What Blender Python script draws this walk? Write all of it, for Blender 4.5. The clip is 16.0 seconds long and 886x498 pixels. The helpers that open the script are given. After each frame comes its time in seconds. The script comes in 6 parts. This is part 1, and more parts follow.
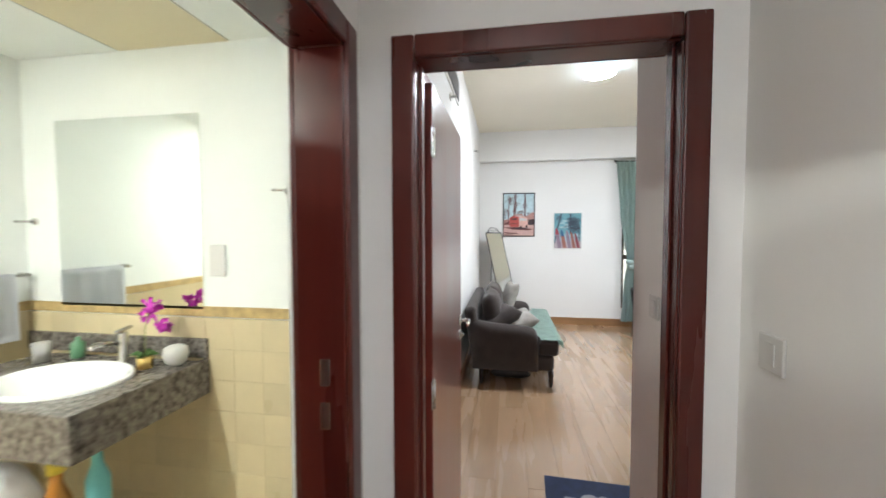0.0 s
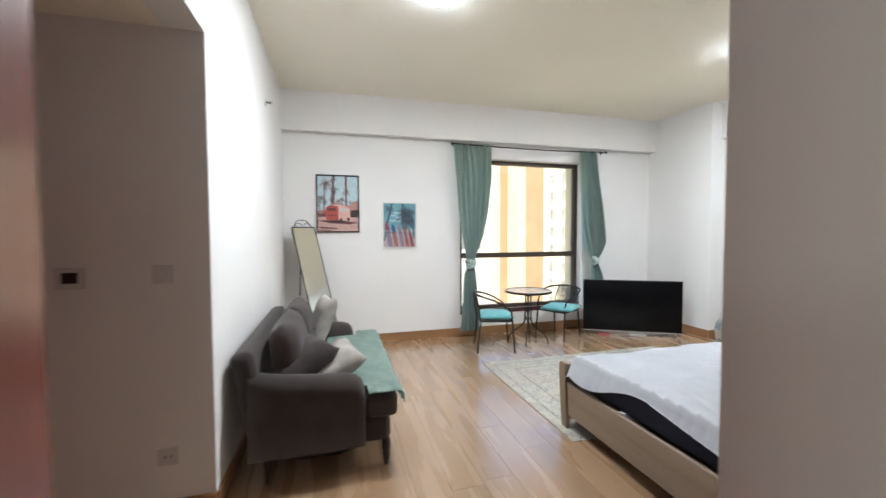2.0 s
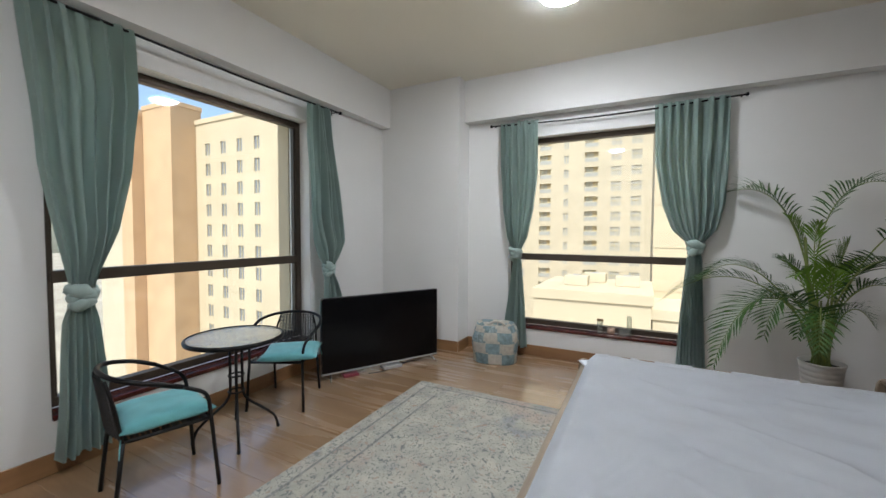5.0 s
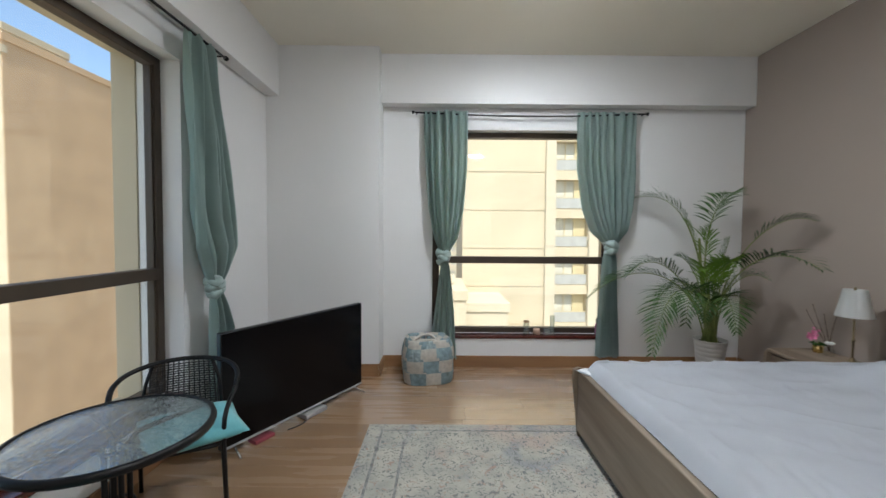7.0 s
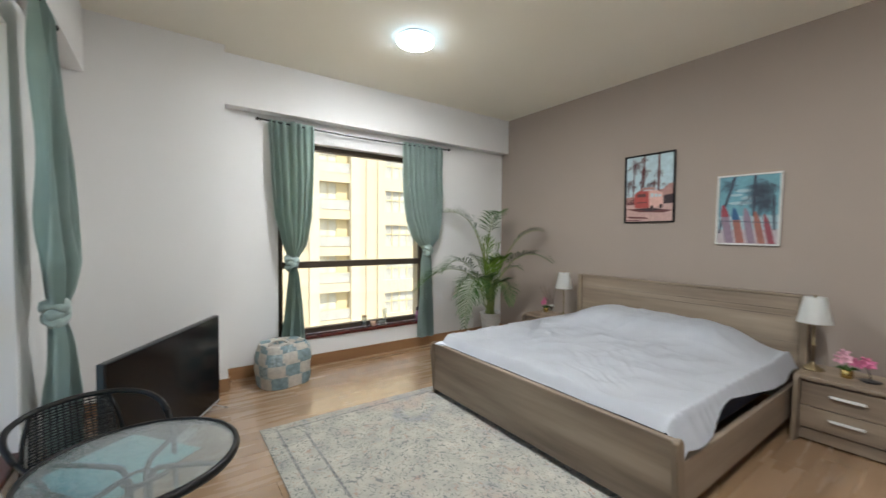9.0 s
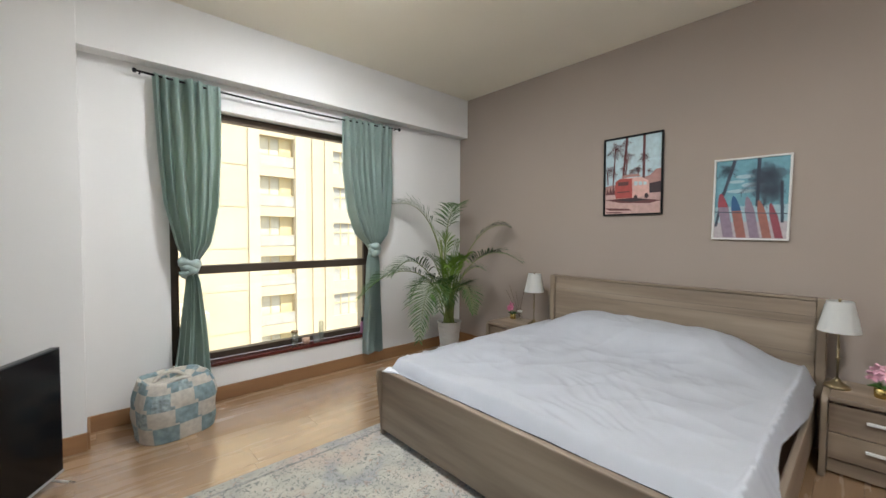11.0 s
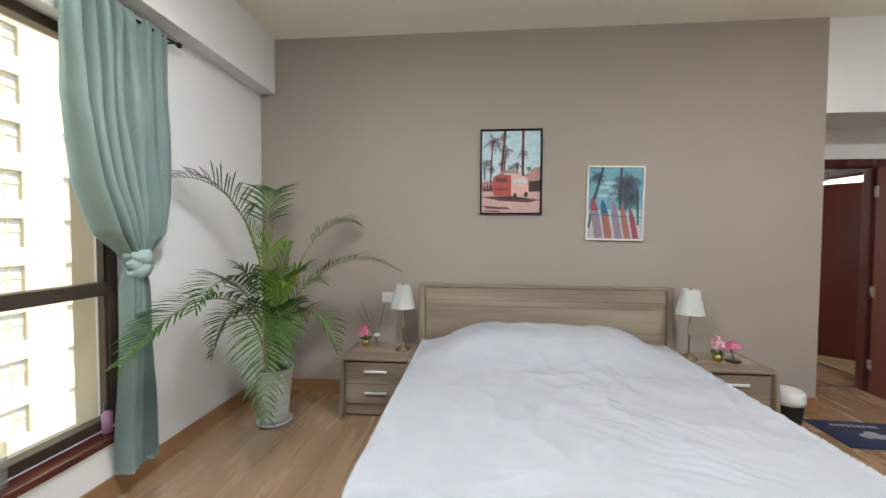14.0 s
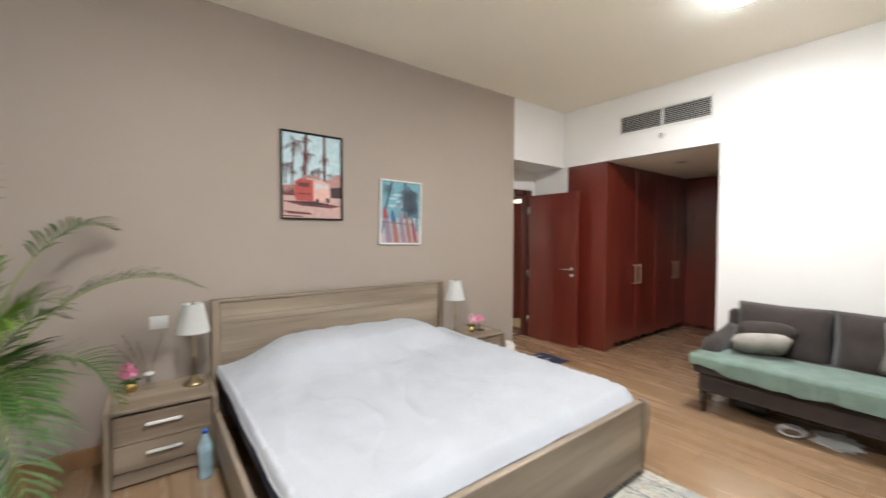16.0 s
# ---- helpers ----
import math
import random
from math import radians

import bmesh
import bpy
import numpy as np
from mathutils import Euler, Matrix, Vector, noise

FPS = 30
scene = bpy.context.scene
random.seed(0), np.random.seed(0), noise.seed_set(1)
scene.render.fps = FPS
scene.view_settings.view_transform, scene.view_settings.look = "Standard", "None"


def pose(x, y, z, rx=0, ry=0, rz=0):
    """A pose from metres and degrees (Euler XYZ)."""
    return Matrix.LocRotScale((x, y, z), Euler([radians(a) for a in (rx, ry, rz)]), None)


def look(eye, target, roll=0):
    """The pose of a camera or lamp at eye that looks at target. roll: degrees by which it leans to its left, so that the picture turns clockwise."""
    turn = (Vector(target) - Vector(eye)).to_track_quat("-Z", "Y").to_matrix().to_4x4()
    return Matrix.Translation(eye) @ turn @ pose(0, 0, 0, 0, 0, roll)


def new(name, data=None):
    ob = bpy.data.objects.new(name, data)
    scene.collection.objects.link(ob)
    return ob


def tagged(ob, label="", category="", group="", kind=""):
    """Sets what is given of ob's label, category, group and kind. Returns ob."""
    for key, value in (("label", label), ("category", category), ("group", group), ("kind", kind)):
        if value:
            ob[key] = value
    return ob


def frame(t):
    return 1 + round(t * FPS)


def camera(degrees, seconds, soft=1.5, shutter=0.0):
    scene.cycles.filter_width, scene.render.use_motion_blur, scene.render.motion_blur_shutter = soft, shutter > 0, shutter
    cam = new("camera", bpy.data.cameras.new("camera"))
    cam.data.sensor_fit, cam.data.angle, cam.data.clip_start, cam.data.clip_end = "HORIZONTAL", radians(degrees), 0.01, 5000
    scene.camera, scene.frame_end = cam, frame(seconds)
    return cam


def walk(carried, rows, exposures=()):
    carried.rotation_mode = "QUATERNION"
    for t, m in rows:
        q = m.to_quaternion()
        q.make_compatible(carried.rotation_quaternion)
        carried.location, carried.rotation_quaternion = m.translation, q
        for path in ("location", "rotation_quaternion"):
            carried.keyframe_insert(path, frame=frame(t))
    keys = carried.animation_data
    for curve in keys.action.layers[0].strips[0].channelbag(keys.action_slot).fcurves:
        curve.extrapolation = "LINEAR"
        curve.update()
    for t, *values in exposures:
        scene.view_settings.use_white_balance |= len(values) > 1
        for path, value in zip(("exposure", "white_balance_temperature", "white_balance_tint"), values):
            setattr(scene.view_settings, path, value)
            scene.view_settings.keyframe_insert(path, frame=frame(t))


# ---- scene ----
cam = camera(97.4, 16.0, shutter=0.35)
PATH = [
    (0, (-0.239, -0.967, 1.47), (-0.563, 1.005, 1.386), -0.1),
    (0.5, (-0.233, -0.61, 1.466), (-0.317, 1.387, 1.378), -0.0),
    (1, (-0.232, -0.203, 1.426), (-0.223, 1.796, 1.353), -0.0),
    (1.2, (-0.23, -0.056, 1.431), (-0.146, 1.941, 1.359), 0.1),
    (1.5, (-0.229, 0.158, 1.435), (0.02, 2.141, 1.349), -0.2),
    (2, (-0.104, 0.488, 1.386), (0.434, 2.413, 1.307), -0.2),
    (2.5, (-0.033, 0.847, 1.41), (0.847, 2.641, 1.316), 0.1),
    (3, (0.143, 1.103, 1.366), (1.414, 2.645, 1.28), 0.1),
    (3.5, (0.265, 1.5, 1.384), (1.813, 2.763, 1.29), 0.4),
    (3.7, (0.288, 1.68, 1.353), (1.897, 2.865, 1.264), 0.3),
    (5.8, (0.861, 2.991, 1.337), (2.732, 3.693, 1.259), 0.5),
    (6, (0.896, 3.108, 1.324), (2.801, 3.713, 1.251), 0.5),
    (6.5, (0.964, 3.457, 1.318), (2.941, 3.752, 1.247), 0.4),
    (7, (0.952, 3.823, 1.33), (2.951, 3.817, 1.26), 0.4),
    (7.5, (0.915, 4.166, 1.342), (2.888, 3.845, 1.274), 0.5),
    (8, (0.903, 4.489, 1.357), (2.804, 3.872, 1.286), 0.5),
    (8.5, (0.793, 4.728, 1.389), (2.58, 3.832, 1.322), 0.4),
    (9, (0.652, 4.836, 1.401), (2.284, 3.682, 1.336), 0.4),
    (9.2, (0.632, 4.862, 1.409), (2.192, 3.613, 1.345), 0.3),
    (11.3, (1.428, 4.289, 1.37), (2.901, 2.938, 1.295), 0.2),
    (11.5, (1.534, 4.239, 1.369), (3.002, 2.883, 1.29), 0.2),
    (12, (1.839, 4.126, 1.341), (3.256, 2.717, 1.262), 0.2),
    (12.5, (2.112, 4.106, 1.354), (3.372, 2.555, 1.272), 0.2),
    (13, (2.338, 4.054, 1.352), (3.282, 2.292, 1.278), 0.3),
    (13.5, (2.626, 4.073, 1.376), (3.139, 2.141, 1.292), 0.2),
    (14, (2.974, 4.089, 1.375), (3.148, 2.098, 1.307), 0.3),
    (14.5, (3.303, 3.978, 1.346), (3.222, 1.981, 1.278), 0.2),
    (15, (3.549, 3.891, 1.382), (3.258, 1.914, 1.299), 0.3),
    (15.3, (3.659, 3.871, 1.375), (3.171, 1.933, 1.293), 0.4),
    (15.5, (3.74, 3.91, 1.411), (3.061, 2.031, 1.33), 0.1),
    (16, (3.785, 4.01, 1.425), (2.577, 2.418, 1.358), 0.1),
]
EXPOSURES = [(0.0, 1.95, 6450, 10), (0.7, 1.8, 6450, 10), (1.5, 2.0, 6500, 10), (2.5, 1.45, 6600, 12), (3.0, 1.37, 6600, 12), (3.5, 1.25, 6650, 12), (6.0, 0.80, 6550, 11), (7.0, 0.90, 6500, 11), (8.0, 1.05, 6750, 11), (9.0, 1.28, 6850, 11), (12.0, 1.32, 6950, 13), (13.0, 1.35, 6950, 12), (14.0, 1.62, 6850, 11), (15.0, 1.86, 7050, 12), (16.0, 1.9, 7100, 13)]
SKY, SUNPOWER = 0.15, 3.1
LAMPCOL, LAMPPOWER = (0.84, 0.92, 1.0), 112.0
BATHPOWER, HALLPOWER = 128.0, 130.0
walk(cam, [(t, look(eye, target, roll)) for t, eye, target, roll in PATH], EXPOSURES)

# ---- the light: sun and sky outside, two ceiling lamps inside ----
world = bpy.data.worlds.new("world")
scene.world = world
world.use_nodes = True
wn = world.node_tree
sky = wn.nodes.new("ShaderNodeTexSky")
sky.sky_type = "NISHITA"
sky.sun_disc = False
SUN_EL, SUN_AZ = 56.0, -98.0          # degrees above the horizon; compass turn from +y to +x
sky.sun_elevation, sky.sun_rotation = radians(SUN_EL), radians(SUN_AZ)
sky.dust_density = 1.5
wn.links.new(sky.outputs[0], wn.nodes["Background"].inputs[0])
wn.nodes["Background"].inputs[1].default_value = SKY
sun = new("sun", bpy.data.lights.new("sun", "SUN"))
sun.data.energy, sun.data.angle, sun.data.color = SUNPOWER, radians(0.6), (1.0, 0.96, 0.90)
_d = Vector((math.sin(radians(SUN_AZ)) * math.cos(radians(SUN_EL)), math.cos(radians(SUN_AZ)) * math.cos(radians(SUN_EL)), math.sin(radians(SUN_EL))))
sun.matrix_world = look(_d * 60, (0, 0, 0))

# ---- materials ----
def material(name, color, rough=0.6, metal=0.0, var=0.06, scale=3.0, fine=60.0, bump=0.05, dist=0.002, coat=0.0, stretch=None, color2=None, rnd=0.0, sheen=0.0, spec=0.5):
    """A principled surface with a coarse and a fine variation and a fine relief."""
    m = bpy.data.materials.new(name)
    m.use_nodes = True
    nt = m.node_tree
    N, L = nt.nodes, nt.links
    p = N["Principled BSDF"]
    tc = N.new("ShaderNodeTexCoord")
    mp = N.new("ShaderNodeMapping")
    if stretch:
        mp.inputs["Scale"].default_value = stretch
    L.new(tc.outputs["Object"], mp.inputs["Vector"])
    vec = mp.outputs[0]
    if rnd:
        oi = N.new("ShaderNodeObjectInfo")
        mul = N.new("ShaderNodeMath"); mul.operation = "MULTIPLY"; mul.inputs[1].default_value = 37.0
        L.new(oi.outputs["Random"], mul.inputs[0])
        add = N.new("ShaderNodeVectorMath"); add.operation = "ADD"
        L.new(vec, add.inputs[0]); L.new(mul.outputs[0], add.inputs[1])
        vec = add.outputs[0]
    n1 = N.new("ShaderNodeTexNoise"); n1.inputs["Scale"].default_value = scale; n1.inputs["Detail"].default_value = 6
    n2 = N.new("ShaderNodeTexNoise"); n2.inputs["Scale"].default_value = fine; n2.inputs["Detail"].default_value = 4
    L.new(vec, n1.inputs["Vector"]); L.new(vec, n2.inputs["Vector"])
    c2 = color2 or tuple(c * (1 - 3 * var) for c in color)
    ramp = N.new("ShaderNodeValToRGB")
    ramp.color_ramp.elements[0].position, ramp.color_ramp.elements[1].position = 0.32, 0.68
    ramp.color_ramp.elements[0].color, ramp.color_ramp.elements[1].color = (*c2, 1), (*color, 1)
    L.new(n1.outputs["Fac"], ramp.inputs[0])
    hs = N.new("ShaderNodeHueSaturation")
    mr = N.new("ShaderNodeMapRange")
    mr.inputs["To Min"].default_value, mr.inputs["To Max"].default_value = 1 - var, 1 + var
    L.new(n2.outputs["Fac"], mr.inputs["Value"])
    val = mr.outputs[0]
    if rnd:
        m2 = N.new("ShaderNodeMapRange")
        m2.inputs["To Min"].default_value, m2.inputs["To Max"].default_value = 1 - rnd, 1 + rnd
        L.new(oi.outputs["Random"], m2.inputs["Value"])
        mm = N.new("ShaderNodeMath"); mm.operation = "MULTIPLY"
        L.new(val, mm.inputs[0]); L.new(m2.outputs[0], mm.inputs[1])
        val = mm.outputs[0]
    L.new(val, hs.inputs["Value"]); L.new(ramp.outputs[0], hs.inputs["Color"])
    L.new(hs.outputs[0], p.inputs["Base Color"])
    r = N.new("ShaderNodeMapRange")
    r.inputs["To Min"].default_value, r.inputs["To Max"].default_value = max(0.02, rough - 0.06), min(1, rough + 0.06)
    L.new(n1.outputs["Fac"], r.inputs["Value"]); L.new(r.outputs[0], p.inputs["Roughness"])
    p.inputs["Metallic"].default_value = metal
    p.inputs["Coat Weight"].default_value = coat
    p.inputs["Sheen Weight"].default_value = sheen
    p.inputs["Specular IOR Level"].default_value = spec
    if bump:
        b = N.new("ShaderNodeBump"); b.inputs["Strength"].default_value = bump; b.inputs["Distance"].default_value = dist
        L.new(n2.outputs["Fac"], b.inputs["Height"]); L.new(b.outputs[0], p.inputs["Normal"])
    return m


def glass(name, rough=0.0, tint=(0.95, 0.98, 0.97), bump=0.0, pane=False, scale=60.0):
    m = bpy.data.materials.new(name)
    m.use_nodes = True
    nt = m.node_tree
    p = nt.nodes["Principled BSDF"]
    p.inputs["Base Color"].default_value = (*tint, 1)
    p.inputs["Roughness"].default_value = rough
    p.inputs["Transmission Weight"].default_value = 1.0
    p.inputs["IOR"].default_value = 1.45
    if bump:
        n = nt.nodes.new("ShaderNodeTexVoronoi"); n.inputs["Scale"].default_value = scale; n.feature = "SMOOTH_F1"
        b = nt.nodes.new("ShaderNodeBump"); b.inputs["Strength"].default_value = bump; b.inputs["Distance"].default_value = 0.004
        tc = nt.nodes.new("ShaderNodeTexCoord")
        nt.links.new(tc.outputs["Object"], n.inputs["Vector"])
        nt.links.new(n.outputs["Distance"], b.inputs["Height"]); nt.links.new(b.outputs[0], p.inputs["Normal"])
    if pane:
        nt.nodes.remove(p)
        tr, gl = nt.nodes.new("ShaderNodeBsdfTransparent"), nt.nodes.new("ShaderNodeBsdfGlossy")
        tr.inputs[0].default_value = (*tint, 1)
        gl.inputs["Roughness"].default_value = 0.02
        lw, mx = nt.nodes.new("ShaderNodeLayerWeight"), nt.nodes.new("ShaderNodeMixShader")
        lw.inputs[0].default_value = 0.5
        pw, ml = nt.nodes.new("ShaderNodeMath"), nt.nodes.new("ShaderNodeMath")
        pw.operation, ml.operation = "POWER", "MULTIPLY_ADD"
        pw.inputs[1].default_value, ml.inputs[1].default_value, ml.inputs[2].default_value = 5.0, 0.5, 0.03
        nt.links.new(lw.outputs["Facing"], pw.inputs[0]); nt.links.new(pw.outputs[0], ml.inputs[0])
        nt.links.new(ml.outputs[0], mx.inputs[0]); nt.links.new(tr.outputs[0], mx.inputs[1]); nt.links.new(gl.outputs[0], mx.inputs[2])
        nt.links.new(mx.outputs[0], nt.nodes["Material Output"].inputs[0])
    return m


def ripple(m):
    """Cast glass: a wavy skin and stronger gloss at a slant."""
    nt = m.node_tree
    gl = [n for n in nt.nodes if "Roughness" in n.inputs][0]
    for n in nt.nodes:
        if n.bl_idname == "ShaderNodeMath" and n.operation == "MULTIPLY_ADD":
            n.inputs[1].default_value, n.inputs[2].default_value = 1.3, 0.11
        if n.bl_idname == "ShaderNodeMath" and n.operation == "POWER":
            n.inputs[1].default_value = 3.0
    tc, v, b = nt.nodes.new("ShaderNodeTexCoord"), nt.nodes.new("ShaderNodeTexNoise"), nt.nodes.new("ShaderNodeBump")
    v.inputs["Scale"].default_value, v.inputs["Detail"].default_value, v.inputs["Distortion"].default_value = 55.0, 1.0, 0.9
    b.inputs["Strength"].default_value, b.inputs["Distance"].default_value = 0.8, 0.004
    nt.links.new(tc.outputs["Object"], v.inputs["Vector"]); nt.links.new(v.outputs["Fac"], b.inputs["Height"]); nt.links.new(b.outputs[0], gl.inputs["Normal"])
    gl.inputs["Roughness"].default_value = 0.05


def glow(name, color, strength):
    m = bpy.data.materials.new(name)
    m.use_nodes = True
    p = m.node_tree.nodes["Principled BSDF"]
    p.inputs["Base Color"].default_value = (0.9, 0.9, 0.9, 1)
    p.inputs["Emission Color"].default_value = (*color, 1)
    p.inputs["Emission Strength"].default_value = strength
    return m


def wood(name, light, dark, along="y", rough=0.4, ring=14.0, rnd=0.0, coat=0.0, bump=0.12):
    """Timber with the grain drawn out along one axis."""
    s = {"x": (0.09, 1, 1), "y": (1, 0.09, 1), "z": (1, 1, 0.09)}[along]
    m = material(name, light, rough, var=0.07, scale=ring, fine=ring * 9, bump=bump, dist=0.001, stretch=s, color2=dark, rnd=rnd, coat=coat)
    return m


def rug_material():
    m = material("rug_pile", (0.50, 0.47, 0.40), 0.95, var=0.12, scale=7, fine=160, bump=0.5, dist=0.004, color2=(0.36, 0.35, 0.31), spec=0.1)
    nt = m.node_tree
    N, L = nt.nodes, nt.links
    hs = [n for n in N if n.bl_idname == "ShaderNodeHueSaturation"][0]
    tc = [n for n in N if n.bl_idname == "ShaderNodeTexCoord"][0]
    def spots(scale, lo, hi, col, src, detail=5.0, dis=1.2):
        n = N.new("ShaderNodeTexNoise"); n.inputs["Scale"].default_value = scale; n.inputs["Detail"].default_value = detail; n.inputs["Distortion"].default_value = dis
        L.new(tc.outputs["Object"], n.inputs["Vector"])
        r = N.new("ShaderNodeMapRange"); r.inputs["From Min"].default_value, r.inputs["From Max"].default_value = lo, hi
        L.new(n.outputs["Fac"], r.inputs["Value"])
        x = N.new("ShaderNodeMix"); x.data_type = "RGBA"
        x.inputs[7].default_value = (*col, 1)
        L.new(r.outputs[0], x.inputs[0]); L.new(src, x.inputs[6])
        return x.outputs[2]
    out = spots(1.6, 0.5, 0.68, (0.46, 0.38, 0.32), hs.outputs[0])
    out = spots(2.3, 0.56, 0.78, (0.27, 0.29, 0.31), out)
    out = spots(24.0, 0.54, 0.62, (0.20, 0.21, 0.20), out, 8.0, 2.5)
    out = spots(15.0, 0.60, 0.70, (0.38, 0.27, 0.22), out, 8.0, 2.0)
    L.new(out, N["Principled BSDF"].inputs["Base Color"])
    return m


WALL = material("wall_paint_white", (0.80, 0.785, 0.765), 0.75, var=0.012, scale=1.3, fine=180, bump=0.08, dist=0.0006, spec=0.3)
TAUPE = material("wall_paint_taupe", (0.365, 0.30, 0.258), 0.75, var=0.015, scale=1.1, fine=180, bump=0.08, dist=0.0006, spec=0.3)
CEIL = material("ceiling_paint", (0.88, 0.83, 0.72), 0.85, var=0.012, scale=1.0, fine=150, bump=0.05, dist=0.0006, spec=0.2)
PLANK = wood("floor_laminate", (0.39, 0.245, 0.140), (0.315, 0.192, 0.106), "y", 0.27, 9.0, rnd=0.03, bump=0.03, coat=0.9)
PLANK.node_tree.nodes["Principled BSDF"].inputs["Coat Roughness"].default_value = 0.17
PLANK.node_tree.nodes["Principled BSDF"].inputs["Coat IOR"].default_value = 1.9
JOINT = material("floor_underlay", (0.17, 0.095, 0.05), 0.9)
SKIRT = wood("skirting_wood", (0.36, 0.19, 0.085), (0.25, 0.125, 0.055), "y", 0.4, 9.0)
SKIRTX = wood("skirting_wood_x", (0.36, 0.19, 0.085), (0.25, 0.125, 0.055), "x", 0.4, 9.0)
RED = wood("red_mahogany", (0.105, 0.016, 0.010), (0.055, 0.008, 0.006), "z", 0.28, 6.0, coat=0.15, bump=0.03)
REDLEAF = wood("red_door_veneer", (0.175, 0.026, 0.016), (0.125, 0.018, 0.011), "z", 0.30, 6.0, coat=0.7, bump=0.02)
REDLEAF.node_tree.nodes["Principled BSDF"].inputs["Coat Roughness"].default_value = 0.16
REDLEAF.node_tree.nodes["Principled BSDF"].inputs["Coat IOR"].default_value = 1.6
SILLM = wood("sill_mahogany", (0.10, 0.018, 0.012), (0.06, 0.01, 0.008), "y", 0.25, 8.0, coat=0.3)
BRONZE = material("window_bronze", (0.085, 0.062, 0.045), 0.45, metal=0.4, var=0.05, scale=6, fine=200, bump=0.05)
PANE = glass("window_pane", pane=True)
CURT = material("curtain_cloth", (0.45, 0.565, 0.53), 0.58, var=0.04, scale=5, fine=420, bump=0.3, dist=0.001, sheen=0.3, spec=0.3)
_n, _l = CURT.node_tree.nodes, CURT.node_tree.links
_t, _m = _n.new("ShaderNodeBsdfTranslucent"), _n.new("ShaderNodeMixShader")
_t.inputs[0].default_value, _m.inputs[0].default_value = (0.36, 0.50, 0.44, 1), 0.22
_l.new(_n["Principled BSDF"].outputs[0], _m.inputs[1]); _l.new(_t.outputs[0], _m.inputs[2]); _l.new(_m.outputs[0], _n["Material Output"].inputs[0])
BLACKM = material("black_metal", (0.018, 0.017, 0.017), 0.42, metal=0.6, var=0.1, scale=15, fine=150)
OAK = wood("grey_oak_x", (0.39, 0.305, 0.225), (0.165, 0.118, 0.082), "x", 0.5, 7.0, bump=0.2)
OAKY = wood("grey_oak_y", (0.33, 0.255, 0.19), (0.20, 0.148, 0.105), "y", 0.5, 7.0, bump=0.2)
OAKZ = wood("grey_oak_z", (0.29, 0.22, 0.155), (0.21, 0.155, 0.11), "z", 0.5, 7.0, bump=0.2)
LINEN = material("white_sheet", (0.77, 0.785, 0.82), 0.9, var=0.02, scale=4, fine=500, bump=0.25, dist=0.001, sheen=0.2, spec=0.2)
NAVY = material("navy_mattress", (0.022, 0.028, 0.05), 0.9, var=0.1, scale=20, fine=400, bump=0.3)
SOFA = material("sofa_cloth", (0.056, 0.045, 0.042), 0.95, var=0.08, scale=9, fine=600, bump=0.5, dist=0.001, sheen=0.15, spec=0.2)
THROW = material("mint_throw", (0.38, 0.53, 0.455), 0.95, var=0.08, scale=12, fine=260, bump=0.8, dist=0.003, sheen=0.4, spec=0.1)
CUSH = material("grey_cushion", (0.36, 0.33, 0.30), 0.95, var=0.08, scale=14, fine=420, bump=0.5, dist=0.001)
TEAL = material("turquoise_cushion", (0.17, 0.52, 0.55), 0.85, var=0.06, scale=10, fine=420, bump=0.3, sheen=0.3)
CHROME = material("brushed_steel", (0.62, 0.61, 0.59), 0.25, metal=1.0, var=0.04)
BRASS = material("brass", (0.62, 0.44, 0.16), 0.28, metal=1.0, var=0.05)
ABRASS = material("antique_brass", (0.30, 0.23, 0.13), 0.35, metal=0.9, var=0.08, scale=20)
SHADE = material("lamp_shade_cloth", (0.88, 0.88, 0.85), 0.8, var=0.01, fine=300)
SWITCHP = material("switch_plastic", (0.62, 0.61, 0.59), 0.35, var=0.01)
PLASTIC = material("white_plastic", (0.74, 0.73, 0.70), 0.4, var=0.01)
GREYP = material("grey_plastic", (0.42, 0.41, 0.40), 0.45, var=0.02)
BLACKP = material("black_plastic", (0.012, 0.012, 0.013), 0.3, var=0.05)
SCREEN = material("tv_screen", (0.003, 0.003, 0.004), 0.18, var=0.0, bump=0, spec=0.22)
POTM = material("white_ceramic", (0.62, 0.61, 0.58), 0.45, var=0.03)
SOIL = material("soil", (0.04, 0.028, 0.02), 1.0, var=0.2, fine=90, bump=1.0, dist=0.01)
LEAF = material("palm_leaf", (0.050, 0.120, 0.022), 0.5, var=0.12, scale=6, fine=90, rnd=0.3, spec=0.3)
LEAFY = material("palm_leaf_young", (0.14, 0.26, 0.03), 0.5, var=0.12, scale=6, fine=90, rnd=0.2, spec=0.3)
STEM = material("palm_stem", (0.22, 0.27, 0.07), 0.5, var=0.1, scale=14)
MIRROR = material("mirror_glass", (0.90, 0.93, 0.91), 0.02, metal=1.0, var=0.0, bump=0)
MIRROR.node_tree.nodes["Principled BSDF"].inputs["Roughness"].default_value = 0.0
RUG = rug_material()
PINK = material("pink_petal", (0.75, 0.20, 0.36), 0.6, var=0.08, scale=30)
PINKL = material("pale_pink_petal", (0.80, 0.42, 0.52), 0.6, var=0.08, scale=30)
MAGENTA = material("magenta_petal", (0.55, 0.02, 0.45), 0.6, var=0.08, scale=30)
CLEAR = glass("clear_glass", tint=(0.95, 0.96, 0.95), pane=True)
TABLEG = glass("rippled_glass", tint=(0.86, 0.92, 0.92), pane=True)
ripple(TABLEG)
